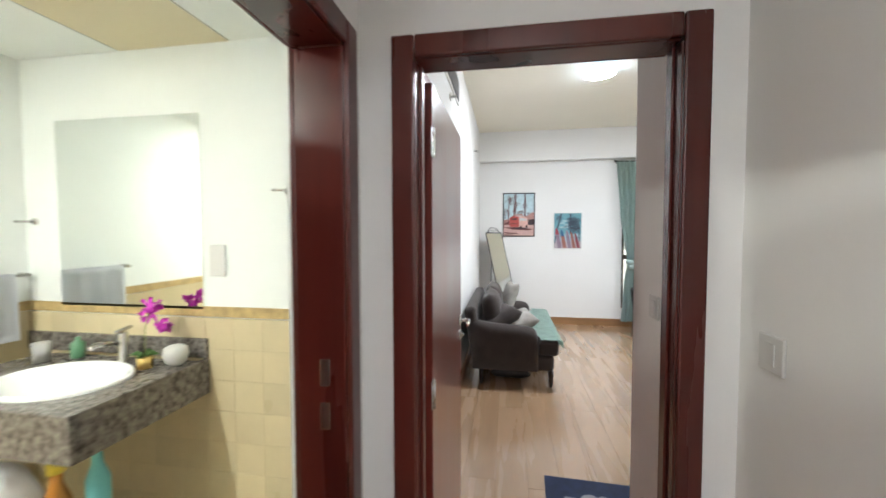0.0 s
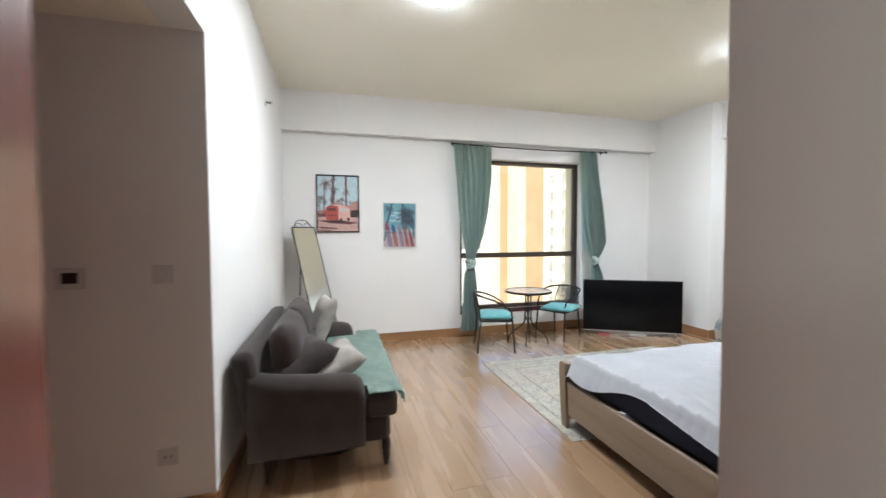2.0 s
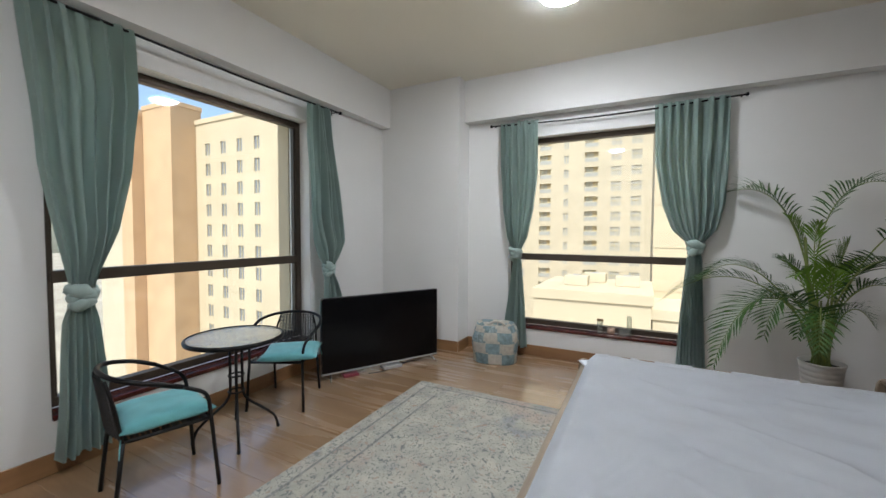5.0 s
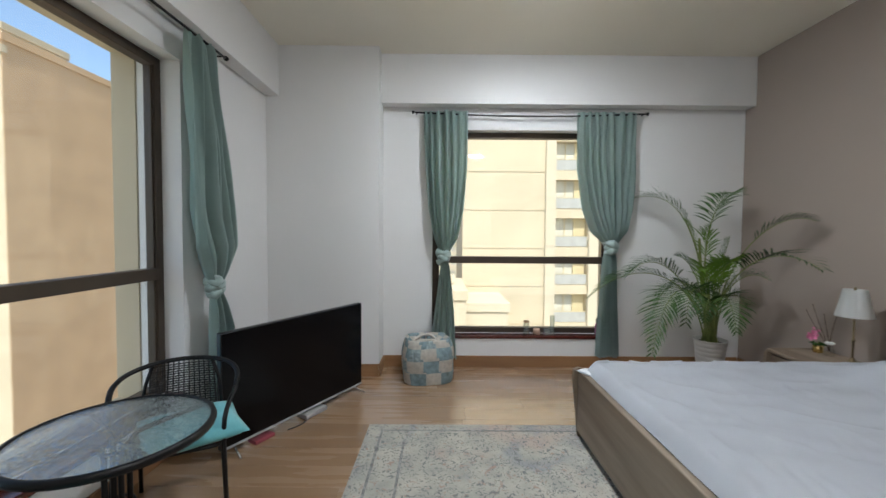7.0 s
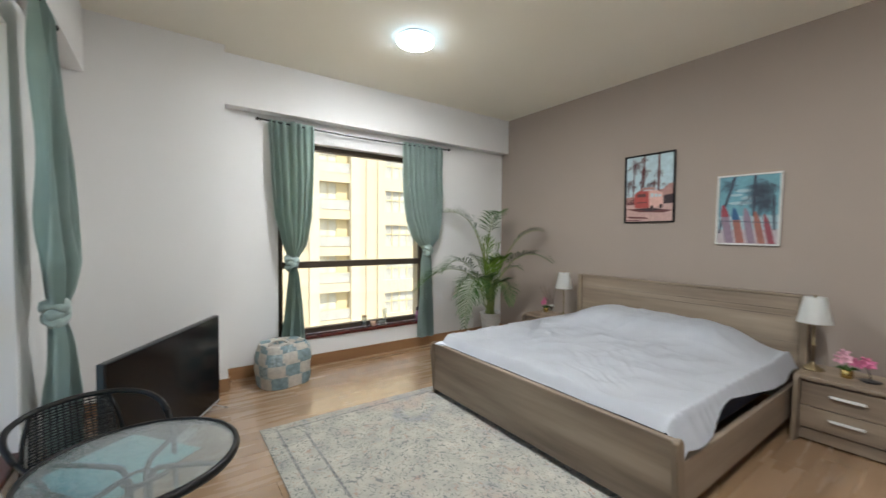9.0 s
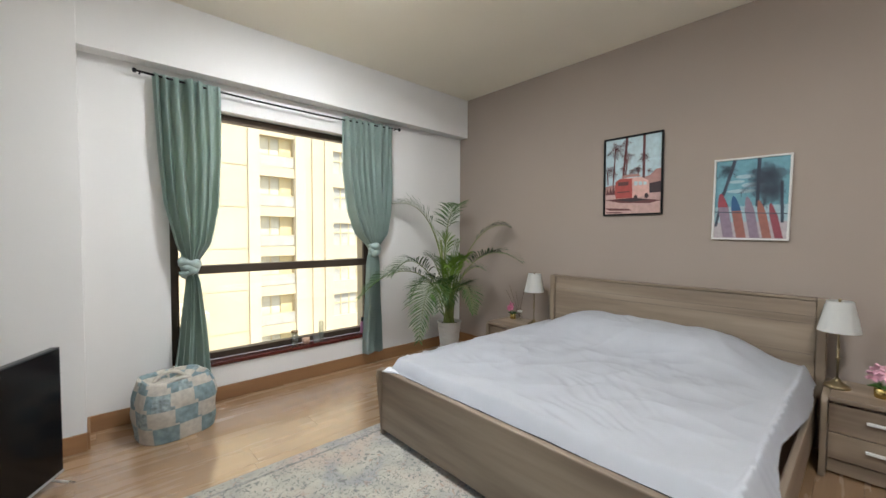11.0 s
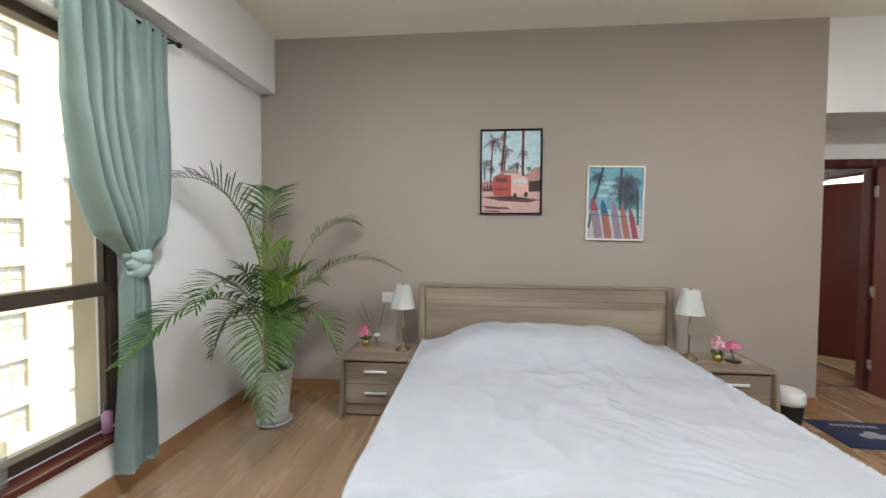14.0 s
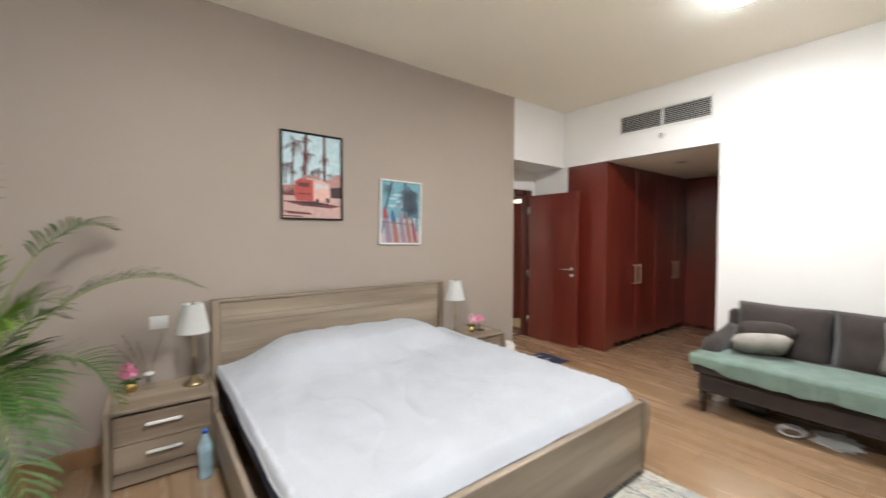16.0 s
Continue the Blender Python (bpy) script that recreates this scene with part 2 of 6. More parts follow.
_n, _l = TABLEG.node_tree.nodes, TABLEG.node_tree.links
_o = _n["Material Output"].inputs[0]
_t, _m = _n.new("ShaderNodeBsdfDiffuse"), _n.new("ShaderNodeMixShader")
_t.inputs[0].default_value, _m.inputs[0].default_value = (0.66, 0.78, 0.82, 1), 0.05
_l.new(_o.links[0].from_socket, _m.inputs[1]); _l.new(_t.outputs[0], _m.inputs[2]); _l.new(_m.outputs[0], _o)
JARG = glass("jar_glass", tint=(0.90, 0.92, 0.90), pane=True)
_n, _l = JARG.node_tree.nodes, JARG.node_tree.links
_o = _n["Material Output"].inputs[0]
_t, _m = _n.new("ShaderNodeBsdfDiffuse"), _n.new("ShaderNodeMixShader")
_t.inputs[0].default_value, _m.inputs[0].default_value = (0.75, 0.75, 0.70, 1), 0.10
_l.new(_o.links[0].from_socket, _m.inputs[1]); _l.new(_t.outputs[0], _m.inputs[2]); _l.new(_m.outputs[0], _o)
GRANITE = material("granite", (0.26, 0.235, 0.21), 0.18, var=0.2, scale=45, fine=150, bump=0.0, color2=(0.06, 0.05, 0.045))
TILE = material("cream_tile", (0.62, 0.52, 0.33), 0.3, var=0.03, scale=5, rnd=0.07, coat=0.2)
TILEB = material("border_tile", (0.58, 0.42, 0.19), 0.35, var=0.12, scale=22)
BATHW = material("bath_wall_paint", (0.80, 0.82, 0.80), 0.7, var=0.01)
CERAM = material("basin_ceramic", (0.82, 0.82, 0.81), 0.12, var=0.0, coat=0.5, bump=0)
NAVYMAT = material("navy_mat", (0.018, 0.028, 0.07), 0.95, var=0.15, scale=20, fine=350, bump=0.6)
GREYMARK = material("mat_print_grey", (0.36, 0.35, 0.36), 0.95, var=0.1, fine=350)
LAMPG = glow("lamp_diffuser", LAMPCOL, LAMPPOWER)
LAMPRIM = glow("lamp_rim", (0.42, 0.70, 1.0), 4.5)
BATHG = glow("bath_lamp_diffuser", (0.95, 1.0, 0.93), BATHPOWER)
# glow of the unseen fill light added in the hall
HALLG = glow("hall_fill_diffuser", (0.9, 0.95, 1.0), HALLPOWER)
STONE = material("tower_render_cream", (0.60, 0.505, 0.355), 0.9, var=0.04, scale=0.3, fine=3, bump=0.0)
STONEB = material("tower_render_pale", (0.61, 0.53, 0.39), 0.9, var=0.04, scale=0.3, fine=3, bump=0.0)
ORANGE = material("tower_render_orange", (0.63, 0.43, 0.26), 0.9, var=0.05, scale=0.3, fine=3, bump=0.0)
TOWERGLD = material("tower_window_grey", (0.27, 0.28, 0.29), 0.3, var=0.1, scale=0.8, fine=4, bump=0.0)
BALCG = material("balcony_wall", (0.72, 0.68, 0.55), 0.6, var=0.1, scale=0.8, fine=4, bump=0.0)
TOWERGL = material("tower_window", (0.47, 0.46, 0.42), 0.3, var=0.1, scale=0.8, fine=4, bump=0.0)
RECESS = material("tower_recess", (0.68, 0.56, 0.33), 0.9, var=0.05, bump=0.0)
SEA = material("sea_water", (0.05, 0.16, 0.22), 0.15, var=0.1, scale=0.02, fine=0.3, bump=0.0)
GROUND = material("ground_sand", (0.46, 0.41, 0.32), 0.95, var=0.1, scale=0.03, fine=0.5, bump=0.0)

# ---- building kit ----
def link(name, bm, mat, parent=None, label="", smooth=False):
    me = bpy.data.meshes.new(name)
    bm.to_mesh(me)
    bm.free()
    for m in (mat if isinstance(mat, (list, tuple)) else [mat]):
        me.materials.append(m)
    if smooth:
        me.polygons.foreach_set("use_smooth", [True] * len(me.polygons))
    ob = new(name, me)
    if parent is not None:
        ob.parent = parent
    if label:
        ob["label"] = label
    return ob


part = link


def thing(name, label, category, at=(0, 0, 0), turn=0.0, group=""):
    e = new(name)
    e.empty_display_size = 0.1
    e.location = at
    e.rotation_euler = (0, 0, radians(turn))
    return tagged(e, label, category, group)


def add_box(bm, x0, x1, y0, y1, z0, z1, bevel=0.0, m=None, idx=0, seg=2):
    r = bmesh.ops.create_cube(bm, size=1)
    vs = r["verts"]
    for v in vs:
        v.co = Vector(((x0 + x1) / 2 + v.co.x * (x1 - x0), (y0 + y1) / 2 + v.co.y * (y1 - y0), (z0 + z1) / 2 + v.co.z * (z1 - z0)))
    if m is not None:
        bmesh.ops.transform(bm, matrix=m, verts=vs)
    for f in {f for v in vs for f in v.link_faces}:
        f.material_index = idx
    if bevel:
        bmesh.ops.bevel(bm, geom=list({e for v in vs for e in v.link_edges}), offset=bevel, segments=seg, affect="EDGES", profile=0.5)


def box(name, x0, x1, y0, y1, z0, z1, mat, parent=None, bevel=0.003, label="", m=None, seg=2):
    bm = bmesh.new()
    add_box(bm, x0, x1, y0, y1, z0, z1, bevel, m, seg=seg)
    return link(name, bm, mat, parent, label)


def add_tube(bm, pts, r, sides=8, caps=True, radii=None):
    """A round bar along a row of points."""
    pts = [Vector(p) for p in pts]
    rings, up = [], None
    for i, p in enumerate(pts):
        d = (pts[min(i + 1, len(pts) - 1)] - pts[max(i - 1, 0)]).normalized()
        if up is None:
            up = d.orthogonal().normalized()
        up = (up - d * up.dot(d)).normalized()
        side = d.cross(up)
        rr = radii[i] if radii else r
        rings.append([bm.verts.new(p + (up * math.cos(a) + side * math.sin(a)) * rr) for a in (2 * math.pi * k / sides for k in range(sides))])
    for a, b in zip(rings, rings[1:]):
        for k in range(sides):
            bm.faces.new((a[k], a[(k + 1) % sides], b[(k + 1) % sides], b[k]))
    if caps:
        bm.faces.new(rings[0][::-1])
        bm.faces.new(rings[-1])


def tube(name, pts, r, mat, parent=None, sides=8, label="", radii=None):
    bm = bmesh.new()
    add_tube(bm, pts, r, sides, radii=radii)
    bmesh.ops.recalc_face_normals(bm, faces=bm.faces)
    return link(name, bm, mat, parent, label, smooth=True)


def add_lathe(bm, profile, at=(0, 0, 0), sides=32, wave=None):
    """A turned body: (radius, height) rows round the z axis."""
    rings = []
    for r, z in profile:
        rings.append([bm.verts.new((at[0] + r * math.cos(a), at[1] + r * math.sin(a), at[2] + z)) for a in (2 * math.pi * k / sides for k in range(sides))])
    for a, b in zip(rings, rings[1:]):
        for k in range(sides):
            bm.faces.new((a[k], a[(k + 1) % sides], b[(k + 1) % sides], b[k]))
    bm.faces.new(rings[0][::-1])
    bm.faces.new(rings[-1])


def lathe(name, profile, mat, parent=None, at=(0, 0, 0), sides=32, label=""):
    bm = bmesh.new()
    add_lathe(bm, profile, at, sides)
    bmesh.ops.recalc_face_normals(bm, faces=bm.faces)
    return link(name, bm, mat, parent, label, smooth=True)


def shape(name, outline, y0, y1, mat, parent=None, label="", bevel=0.0):
    """An outline in x and z, thickened from y0 to y1."""
    bm = bmesh.new()
    a = [bm.verts.new((x, y0, z)) for x, z in outline]
    b = [bm.verts.new((x, y1, z)) for x, z in outline]
    bm.faces.new(a)
    bm.faces.new(b[::-1])
    n = len(outline)
    for k in range(n):
        bm.faces.new((a[(k + 1) % n], a[k], b[k], b[(k + 1) % n]))
    bmesh.ops.recalc_face_normals(bm, faces=bm.faces)
    if bevel:
        bmesh.ops.bevel(bm, geom=list(bm.edges), offset=bevel, segments=2, affect="EDGES")
    return link(name, bm, mat, parent, label)


def curve_points(p0, p1, p2, p3, n):
    p0, p1, p2, p3 = map(Vector, (p0, p1, p2, p3))
    return [(1 - t) ** 3 * p0 + 3 * (1 - t) ** 2 * t * p1 + 3 * (1 - t) * t * t * p2 + t ** 3 * p3 for t in (k / (n - 1) for k in range(n))]


def round_path(pts, r=0.05, n=5):
    """A row of points with its corners rounded."""
    pts = [Vector(p) for p in pts]
    out = [pts[0]]
    for a, b, c in zip(pts, pts[1:], pts[2:]):
        d1, d2 = (a - b), (c - b)
        q = min(r, d1.length / 2.1, d2.length / 2.1)
        s, e = b + d1.normalized() * q, b + d2.normalized() * q
        out += [(1 - t) ** 2 * s + 2 * (1 - t) * t * b + t * t * e for t in (k / (n - 1) for k in range(n))]
    return out + [pts[-1]]


def structure(ob, label=""):
    return tagged(ob, label, "", "", "structure")


def pillow(name, w, d, h, mat, parent=None, m=None, label="", seed=0, n=14, pinch=0.12):
    """A stuffed cushion with drawn-out corners, lying flat before the matrix m."""
    bm = bmesh.new()
    grid = {}
    for side in (1, -1):
        for i in range(n + 1):
            for j in range(n + 1):
                u, v = i / n * 2 - 1, j / n * 2 - 1
                edge = i in (0, n) or j in (0, n)
                if side == -1 and edge:
                    grid[side, i, j] = grid[1, i, j]
                    continue
                f = (max(0.0, (1 - u ** 4)) * max(0.0, (1 - v ** 4))) ** 0.5
                shrink = 1 - pinch * (1 - abs(u * v)) * max(abs(u), abs(v)) ** 3
                q = noise.noise(Vector((u * 1.7 + seed, v * 1.7, side))) * 0.22 * f
                grid[side, i, j] = bm.verts.new((u * w / 2 * shrink, v * d / 2 * shrink, side * h / 2 * f * (1 + q)))
        for i in range(n):
            for j in range(n):
                q = (grid[side, i, j], grid[side, i + 1, j], grid[side, i + 1, j + 1], grid[side, i, j + 1])
                bm.faces.new(q if side == 1 else q[::-1])
    if m is not None:
        bmesh.ops.transform(bm, matrix=m, verts=bm.verts)
    return link(name, bm, mat, parent, label, smooth=True)


# ---- the large structure ----
H = 3.06                       # room height
X0, X1, Y1, YT = -0.68, 4.86, 5.45, 0.81   # sofa wall, east window wall, far wall, taupe wall
XA = 0.30                      # alcove's east side


def wall(name, boxes, mat=None, label=""):
    bm = bmesh.new()
    for b in boxes:
        add_box(bm, *b)
    return structure(link(name, bm, mat or WALL), label)


wall("wall_far", [(X0 - 0.17, 1.52, Y1, 5.72, -0.1, H + 0.1), (3.40, 5.1, Y1, 5.72, -0.1, H + 0.1), (1.52, 3.40, Y1, 5.72, -0.1, 0.29), (1.52, 3.40, Y1, 5.72, 2.40, H + 0.1)], label="white painted far wall with a window opening")
wall("wall_east", [(X1, 5.1, 0.55, 2.10, -0.1, H + 0.1), (X1, 5.1, 3.92, Y1, -0.1, H + 0.1), (X1, 5.1, 2.10, 3.92, -0.1, 0.29), (X1, 5.1, 2.10, 3.92, 2.38, H + 0.1)], label="white painted east wall with a window opening")
wall("wall_column", [(4.58, X1, 4.41, Y1, 0, H)], label="white painted corner column")
wall("wall_beam_far", [(X0, 4.58, 5.33, Y1, 2.60, H)], label="white downstand beam over the far window")
wall("wall_beam_east", [(4.73, X1, YT, 4.41, 2.595, H)], label="white downstand beam over the east window")
wall("wall_sofa", [(X0 - 0.17, X0, 2.595, Y1, -0.1, H + 0.1), (X0 - 0.17, X0, 0.87, 2.595, 2.34, H + 0.1), (X0 - 0.17, X0, 0.32, 0.87, -0.1, H + 0.1)], label="white painted wall over the sofa with the closet opening")
bm = bmesh.new()
add_box(bm, XA, X1, 0.55, YT, -0.1, H + 0.1)
for f in bm.faces:
    f.material_index = 1 if f.normal.y > 0.5 else 0
structure(link("wall_taupe", bm, [WALL, TAUPE]), "taupe painted bedroom wall behind the bed")
wall("wall_alcove", [(XA, XA + 0.14, 0.32, 0.55, -0.1, H)], label="white painted side of the entrance alcove")
wall("wall_lintel", [(X0, XA, 0.32, 0.80, 2.34, H + 0.1)], label="white painted bulkhead over the entrance alcove")
wall("wall_door", [(-0.85, -0.55, 0.22, 0.32, -0.1, H), (0.262, 0.60, 0.22, 0.32, -0.1, H), (-0.55, 0.262, 0.22, 0.32, 2.03, H)], label="white painted wall round the bedroom door")
wall("wall_closet_north", [(-3.2, X0 - 0.17, 2.595, 2.75, -0.1, 2.6)], label="white painted closet wall")
wall("wall_closet_west", [(-3.6, -3.45, 0.80, 2.75, -0.1, 2.6)], label="plain closet end wall")
wall("wall_hall_east", [(0.40, 0.55, -3.0, 0.22, -0.1, 2.7)], label="white painted hall wall")
wall("wall_hall_west", [(-0.85, -0.70, -3.0, -0.90, -0.1, 2.7), (-0.85, -0.70, 0.12, 0.22, -0.1, 2.7), (-0.85, -0.70, -0.90, 0.12, 2.03, 2.7)], label="white painted hall wall with the bathroom doorway")
wall("wall_hall_end", [(-0.85, 0.55, -3.15, -3.0, -0.1, 2.7)], label="plain hall end wall")
wall("wall_bath_north", [(-2.85, -0.85, 0.68, 0.79, -0.1, 2.5)], BATHW, "white bathroom wall above cream tiles")
wall("wall_bath_west", [(-2.85, -2.70, -1.85, 0.68, -0.1, 2.5)], BATHW, "white bathroom wall")
wall("wall_bath_south", [(-2.85, -0.85, -1.85, -1.70, -0.1, 2.5)], BATHW, "white bathroom wall")
wall("wall_bath_return", [(-0.90, -0.85, 0.13, 0.68, -0.1, 2.5), (-0.90, -0.85, -1.70, -0.92, -0.1, 2.5)], BATHW, "white bathroom side wall")

structure(box("ceiling", X0 - 0.2, 5.1, 0.3, 5.7, H, H + 0.15, CEIL, bevel=0), "warm white painted ceiling")
structure(box("ceiling_closet", -3.6, X0 - 0.17, 0.80, 2.75, 2.34, 2.45, CEIL, bevel=0), "white closet ceiling")
structure(box("ceiling_hall", -0.85, 0.55, -3.1, 0.22, 2.55, 2.70, CEIL, bevel=0), "white hall ceiling")
# bathroom ceiling of alternating white and cream panels
bm = bmesh.new()
for k in range(4):
    add_box(bm, -2.70 + k * 0.60, -2.70 + k * 0.60 + 0.594, -1.70, 0.68, 2.352, 2.40, 0.002, idx=k % 2)
add_box(bm, -2.70, -0.85, -1.70, 0.68, 2.41, 2.48)
structure(link("ceiling_bath", bm, [BATHW, material("ceiling_panel_cream", (0.66, 0.58, 0.40), 0.6, var=0.01)]), "white and cream bathroom ceiling panels")

structure(box("floor", -3.6, 5.1, 0.22, 5.7, -0.14, -0.012, JOINT, bevel=0), "oak-look laminate plank floor")
structure(box("floor_hall", -0.85, 0.55, -3.1, 0.22, -0.14, -0.012, JOINT, bevel=0), "laminate hall floor")
structure(box("floor_bath", -2.85, -0.85, -1.85, 0.79, -0.14, -0.002, TILE, bevel=0), "cream tiled bathroom floor")
structure(box("threshold", -0.55, 0.28, 0.20, 0.235, -0.01, 0.006, CHROME, bevel=0.002), "thin metal threshold strip")
# out of view: a cover added so sun and sky don't leak in above
structure(box("roof", -3.6, 5.1, -3.1, 5.72, H + 0.16, H + 0.3, WALL, bevel=0), "unseen slab added to keep daylight out of the flat")

def skirting(runs):
    for k, (x0, x1, y0, y1) in enumerate(runs):
        structure(box("baseboard", x0, x1, y0, y1, 0.0, 0.115, SKIRTX if x1 - x0 > y1 - y0 else SKIRT, bevel=0.003), "brown wooden skirting board")

s = 0.014
skirting([(X0 + s, 4.58 - s, Y1 - s, Y1), (X0, X0 + s, 2.60, Y1), (4.58 - s, 4.58, 4.41, Y1 - s), (4.58, X1 - s, 4.41 - s, 4.41), (X1 - s, X1, YT + s, 4.41), (XA, X1 - s, YT, YT + s),
          (XA - s, XA, 0.34, YT + s), (X0 - 0.17, X0, 2.595 - s, 2.595), (-3.0, X0 - 0.17, 2.595 - s, 2.595), (X0, X0 + s, 0.34, 0.86)])

# ---- windows ----
def window(name, x0, x1, z0, z1, at, turn, label, sill_back):
    """A bronze frame with a high pane over a low one; local x along the wall, y outwards."""
    w = thing(name, label, "window", at, turn)
    w["kind"] = "structure"
    f = 0.055
    box("window_frame", x0, x0 + f, -0.03, 0.04, z0, z1, BRONZE, w, 0.004)
    box("window_frame", x1 - f, x1, -0.03, 0.04, z0, z1, BRONZE, w, 0.004)
    box("window_frame", x0 + f, x1 - f, -0.03, 0.04, z1 - f, z1, BRONZE, w, 0.004)
    box("window_frame", x0 + f, x1 - f, -0.03, 0.04, z0, z0 + f, BRONZE, w, 0.004)
    box("mullion", x0 + f, x1 - f, -0.035, 0.04, 1.045, 1.115, BRONZE, w, 0.004, "dark bronze window crossbar")
    for a, b in ((z0 + f, 1.045), (1.115, z1 - f)):
        p = box("pane", x0 + f, x1 - f, 0.002, 0.010, a, b, PANE, w, 0, "clear window pane")
        p.visible_shadow = False
        box("bead", x0 + f, x0 + f + 0.014, -0.018, 0.0, a, b, BRONZE, w, 0.002)
        box("bead", x1 - f - 0.014, x1 - f, -0.018, 0.0, a, b, BRONZE, w, 0.002)
    box("window_sill", x0, x1, sill_back, -0.032, z0 - 0.035, z0 - 0.002, SILLM, w, 0.006, "dark red wooden window sill")
    return w


window("window_1", 1.52, 3.40, 0.325, 2.40, (0, 5.60, 0), 0, "bronze framed window with sea and tower view", -0.165)
window("window_2", 2.10, 3.92, 0.325, 2.38, (4.99, 6.02, 0), -90, "bronze framed window facing cream towers", -0.145)

# the cladding outside, deeper than the window frames
for name, boxes in (("facade_north", [(X0 - 0.17, 1.50, 5.724, 5.87, -0.1, 3.2), (3.39, 5.25, 5.724, 5.87, -0.1, 3.2), (1.50, 3.39, 5.724, 5.87, -0.1, 0.29), (1.50, 3.39, 5.724, 5.87, 2.44, 3.2)]),
                    ("facade_east", [(5.104, 5.25, 0.5, 2.09, -0.1, 3.2), (5.104, 5.25, 3.93, 5.72, -0.1, 3.2), (5.104, 5.25, 2.09, 3.93, -0.1, 0.29), (5.104, 5.25, 2.09, 3.93, 2.42, 3.2)])):
    wall(name, boxes, STONE, "cream rendered outer wall round the window")

# ---- outdoors ----
structure(box("ground", -900, 1500, -900, 1500, -62.5, -62, GROUND, bevel=0), "pale sandy ground far below")
structure(box("water", -1500, 60, 150, 3000, -62, -61.5, SEA, bevel=0), "blue sea")


def tower(name, label, at, turn, width, depth, z0, z1, mat, cols, rows, step, win, top, recess=0.35, glz=None):
    """A tower whose facade lies in local y = 0, x from 0 to width; cols: (x, width, kind)."""
    t = thing(name, label, "building", at, turn)
    t["kind"] = "structure"
    glz = glz or TOWERGL
    bm = bmesh.new()
    xs = sorted(cols)
    edge = 0.0
    for x, w, hgt, kind in xs:
        add_box(bm, edge, x, 0, 1.2, z0, z1)
        edge = x + w
        add_box(bm, x, edge, 0, 1.2, top + hgt, z1)
        for r in range(rows):
            add_box(bm, x, edge, 0, 1.2, top - (r + 1) * step + hgt, top - r * step)
        add_box(bm, x, edge, 0, 1.2, z0, top - rows * step + hgt)
    add_box(bm, edge, width, 0, 1.2, z0, z1)
    add_box(bm, 0, width, 1.2, depth, z0, z1 - 0.5)
    add_box(bm, -0.15, width + 0.15, -0.15, 0.4, z1, z1 + 0.7)
    part("wall", bm, mat, t)
    made = {}
    for x, w, hgt, kind in xs:
        for r in range(rows):
            zc = top + hgt / 2 - r * step
            key = (w, hgt, kind)
            if key not in made:
                b2 = bmesh.new()
                deep = 0.7 if kind == "balcony" else recess
                add_box(b2, 0.0, w, deep, deep + 0.1, -hgt / 2, hgt / 2, idx=0)
                if kind == "balcony":
                    add_box(b2, 0.0, w, deep - 0.1, deep, -hgt / 2, -hgt / 2 + 0.1, idx=1)
                    add_box(b2, w * 0.62, w - 0.01, deep - 0.12, deep, -hgt / 2, hgt / 2, idx=1)
                    add_box(b2, 0.01, w * 0.06, deep - 0.12, deep, -hgt / 2, hgt / 2, idx=1)
                    add_box(b2, w * 0.33, w * 0.36, deep - 0.06, deep, -hgt / 2, hgt / 2, idx=1)
                    add_box(b2, 0.02, w - 0.02, 0.05, 0.08, -hgt / 2 + 0.05, -hgt / 2 + 0.95, idx=2)
                    add_box(b2, 0.02, w - 0.02, 0.03, 0.10, -hgt / 2 + 0.95, -hgt / 2 + 1.0, idx=1)
                else:
                    add_box(b2, w / 2 - 0.05, w / 2 + 0.05, deep - 0.06, deep, -hgt / 2, hgt / 2, idx=1)
                    if w > 1.6:
                        add_box(b2, 0, w, deep - 0.06, deep, 0.1, 0.2, idx=1)
                        add_box(b2, w / 4 - 0.04, w / 4 + 0.04, deep - 0.06, deep, -hgt / 2, hgt / 2, idx=1)
                        add_box(b2, 3 * w / 4 - 0.04, 3 * w / 4 + 0.04, deep - 0.06, deep, -hgt / 2, hgt / 2, idx=1)
                ob = part(kind, b2, [BALCG if kind == "balcony" else glz, RECESS, TOWERGL], t)
                made[key] = ob.data
            else:
                ob = new(kind, made[key])
                ob.parent = t
            ob.location = (x, 0, zc)
    return t


# the hotel-like block beyond the far window: cream face to the west, orange stepped bays
tower("apartment_tower", "cream apartment tower with rows of small square windows", (36.5, 63.75, 0), -90, 20.3, 16.0, -62, 17.5, STONE,
      [(2.35 + 3.64 * k, 1.17, 1.78, "window") for k in range(4)], 21, 3.02, 1.2, 12.7, recess=0.14, glz=TOWERGLD)
tower("apartment_tower", "orange rendered apartment tower with rows of windows", (36.54, 43.4, 0), 0, 40.0, 1.4, -62, 18.6, ORANGE,
      [(x, 1.25, 1.85, "window") for x in (15.1, 19.1, 23.1, 27.6, 32.0)], 20, 3.36, 1.2, 13.4, recess=0.14, glz=TOWERGLD)
def bay(name, x0, x1, y0, y1, z1, mat, label):
    b = thing(name, label, "building", ((x0 + x1) / 2, (y0 + y1) / 2, -62))
    b["kind"] = "structure"
    cx, cy = (x0 + x1) / 2, (y0 + y1) / 2
    bm = bmesh.new()
    add_box(bm, x0 - cx, x1 - cx, y0 - cy, y1 - cy, 0, z1 + 62, 0.03)
    part("wall", bm, mat, b)
    bm = bmesh.new()
    add_box(bm, x0 - cx - 0.12, x1 - cx + 0.12, y0 - cy - 0.12, y1 - cy + 0.12, z1 + 62.0, z1 + 62.7, 0.03)
    part("parapet", bm, mat, b)
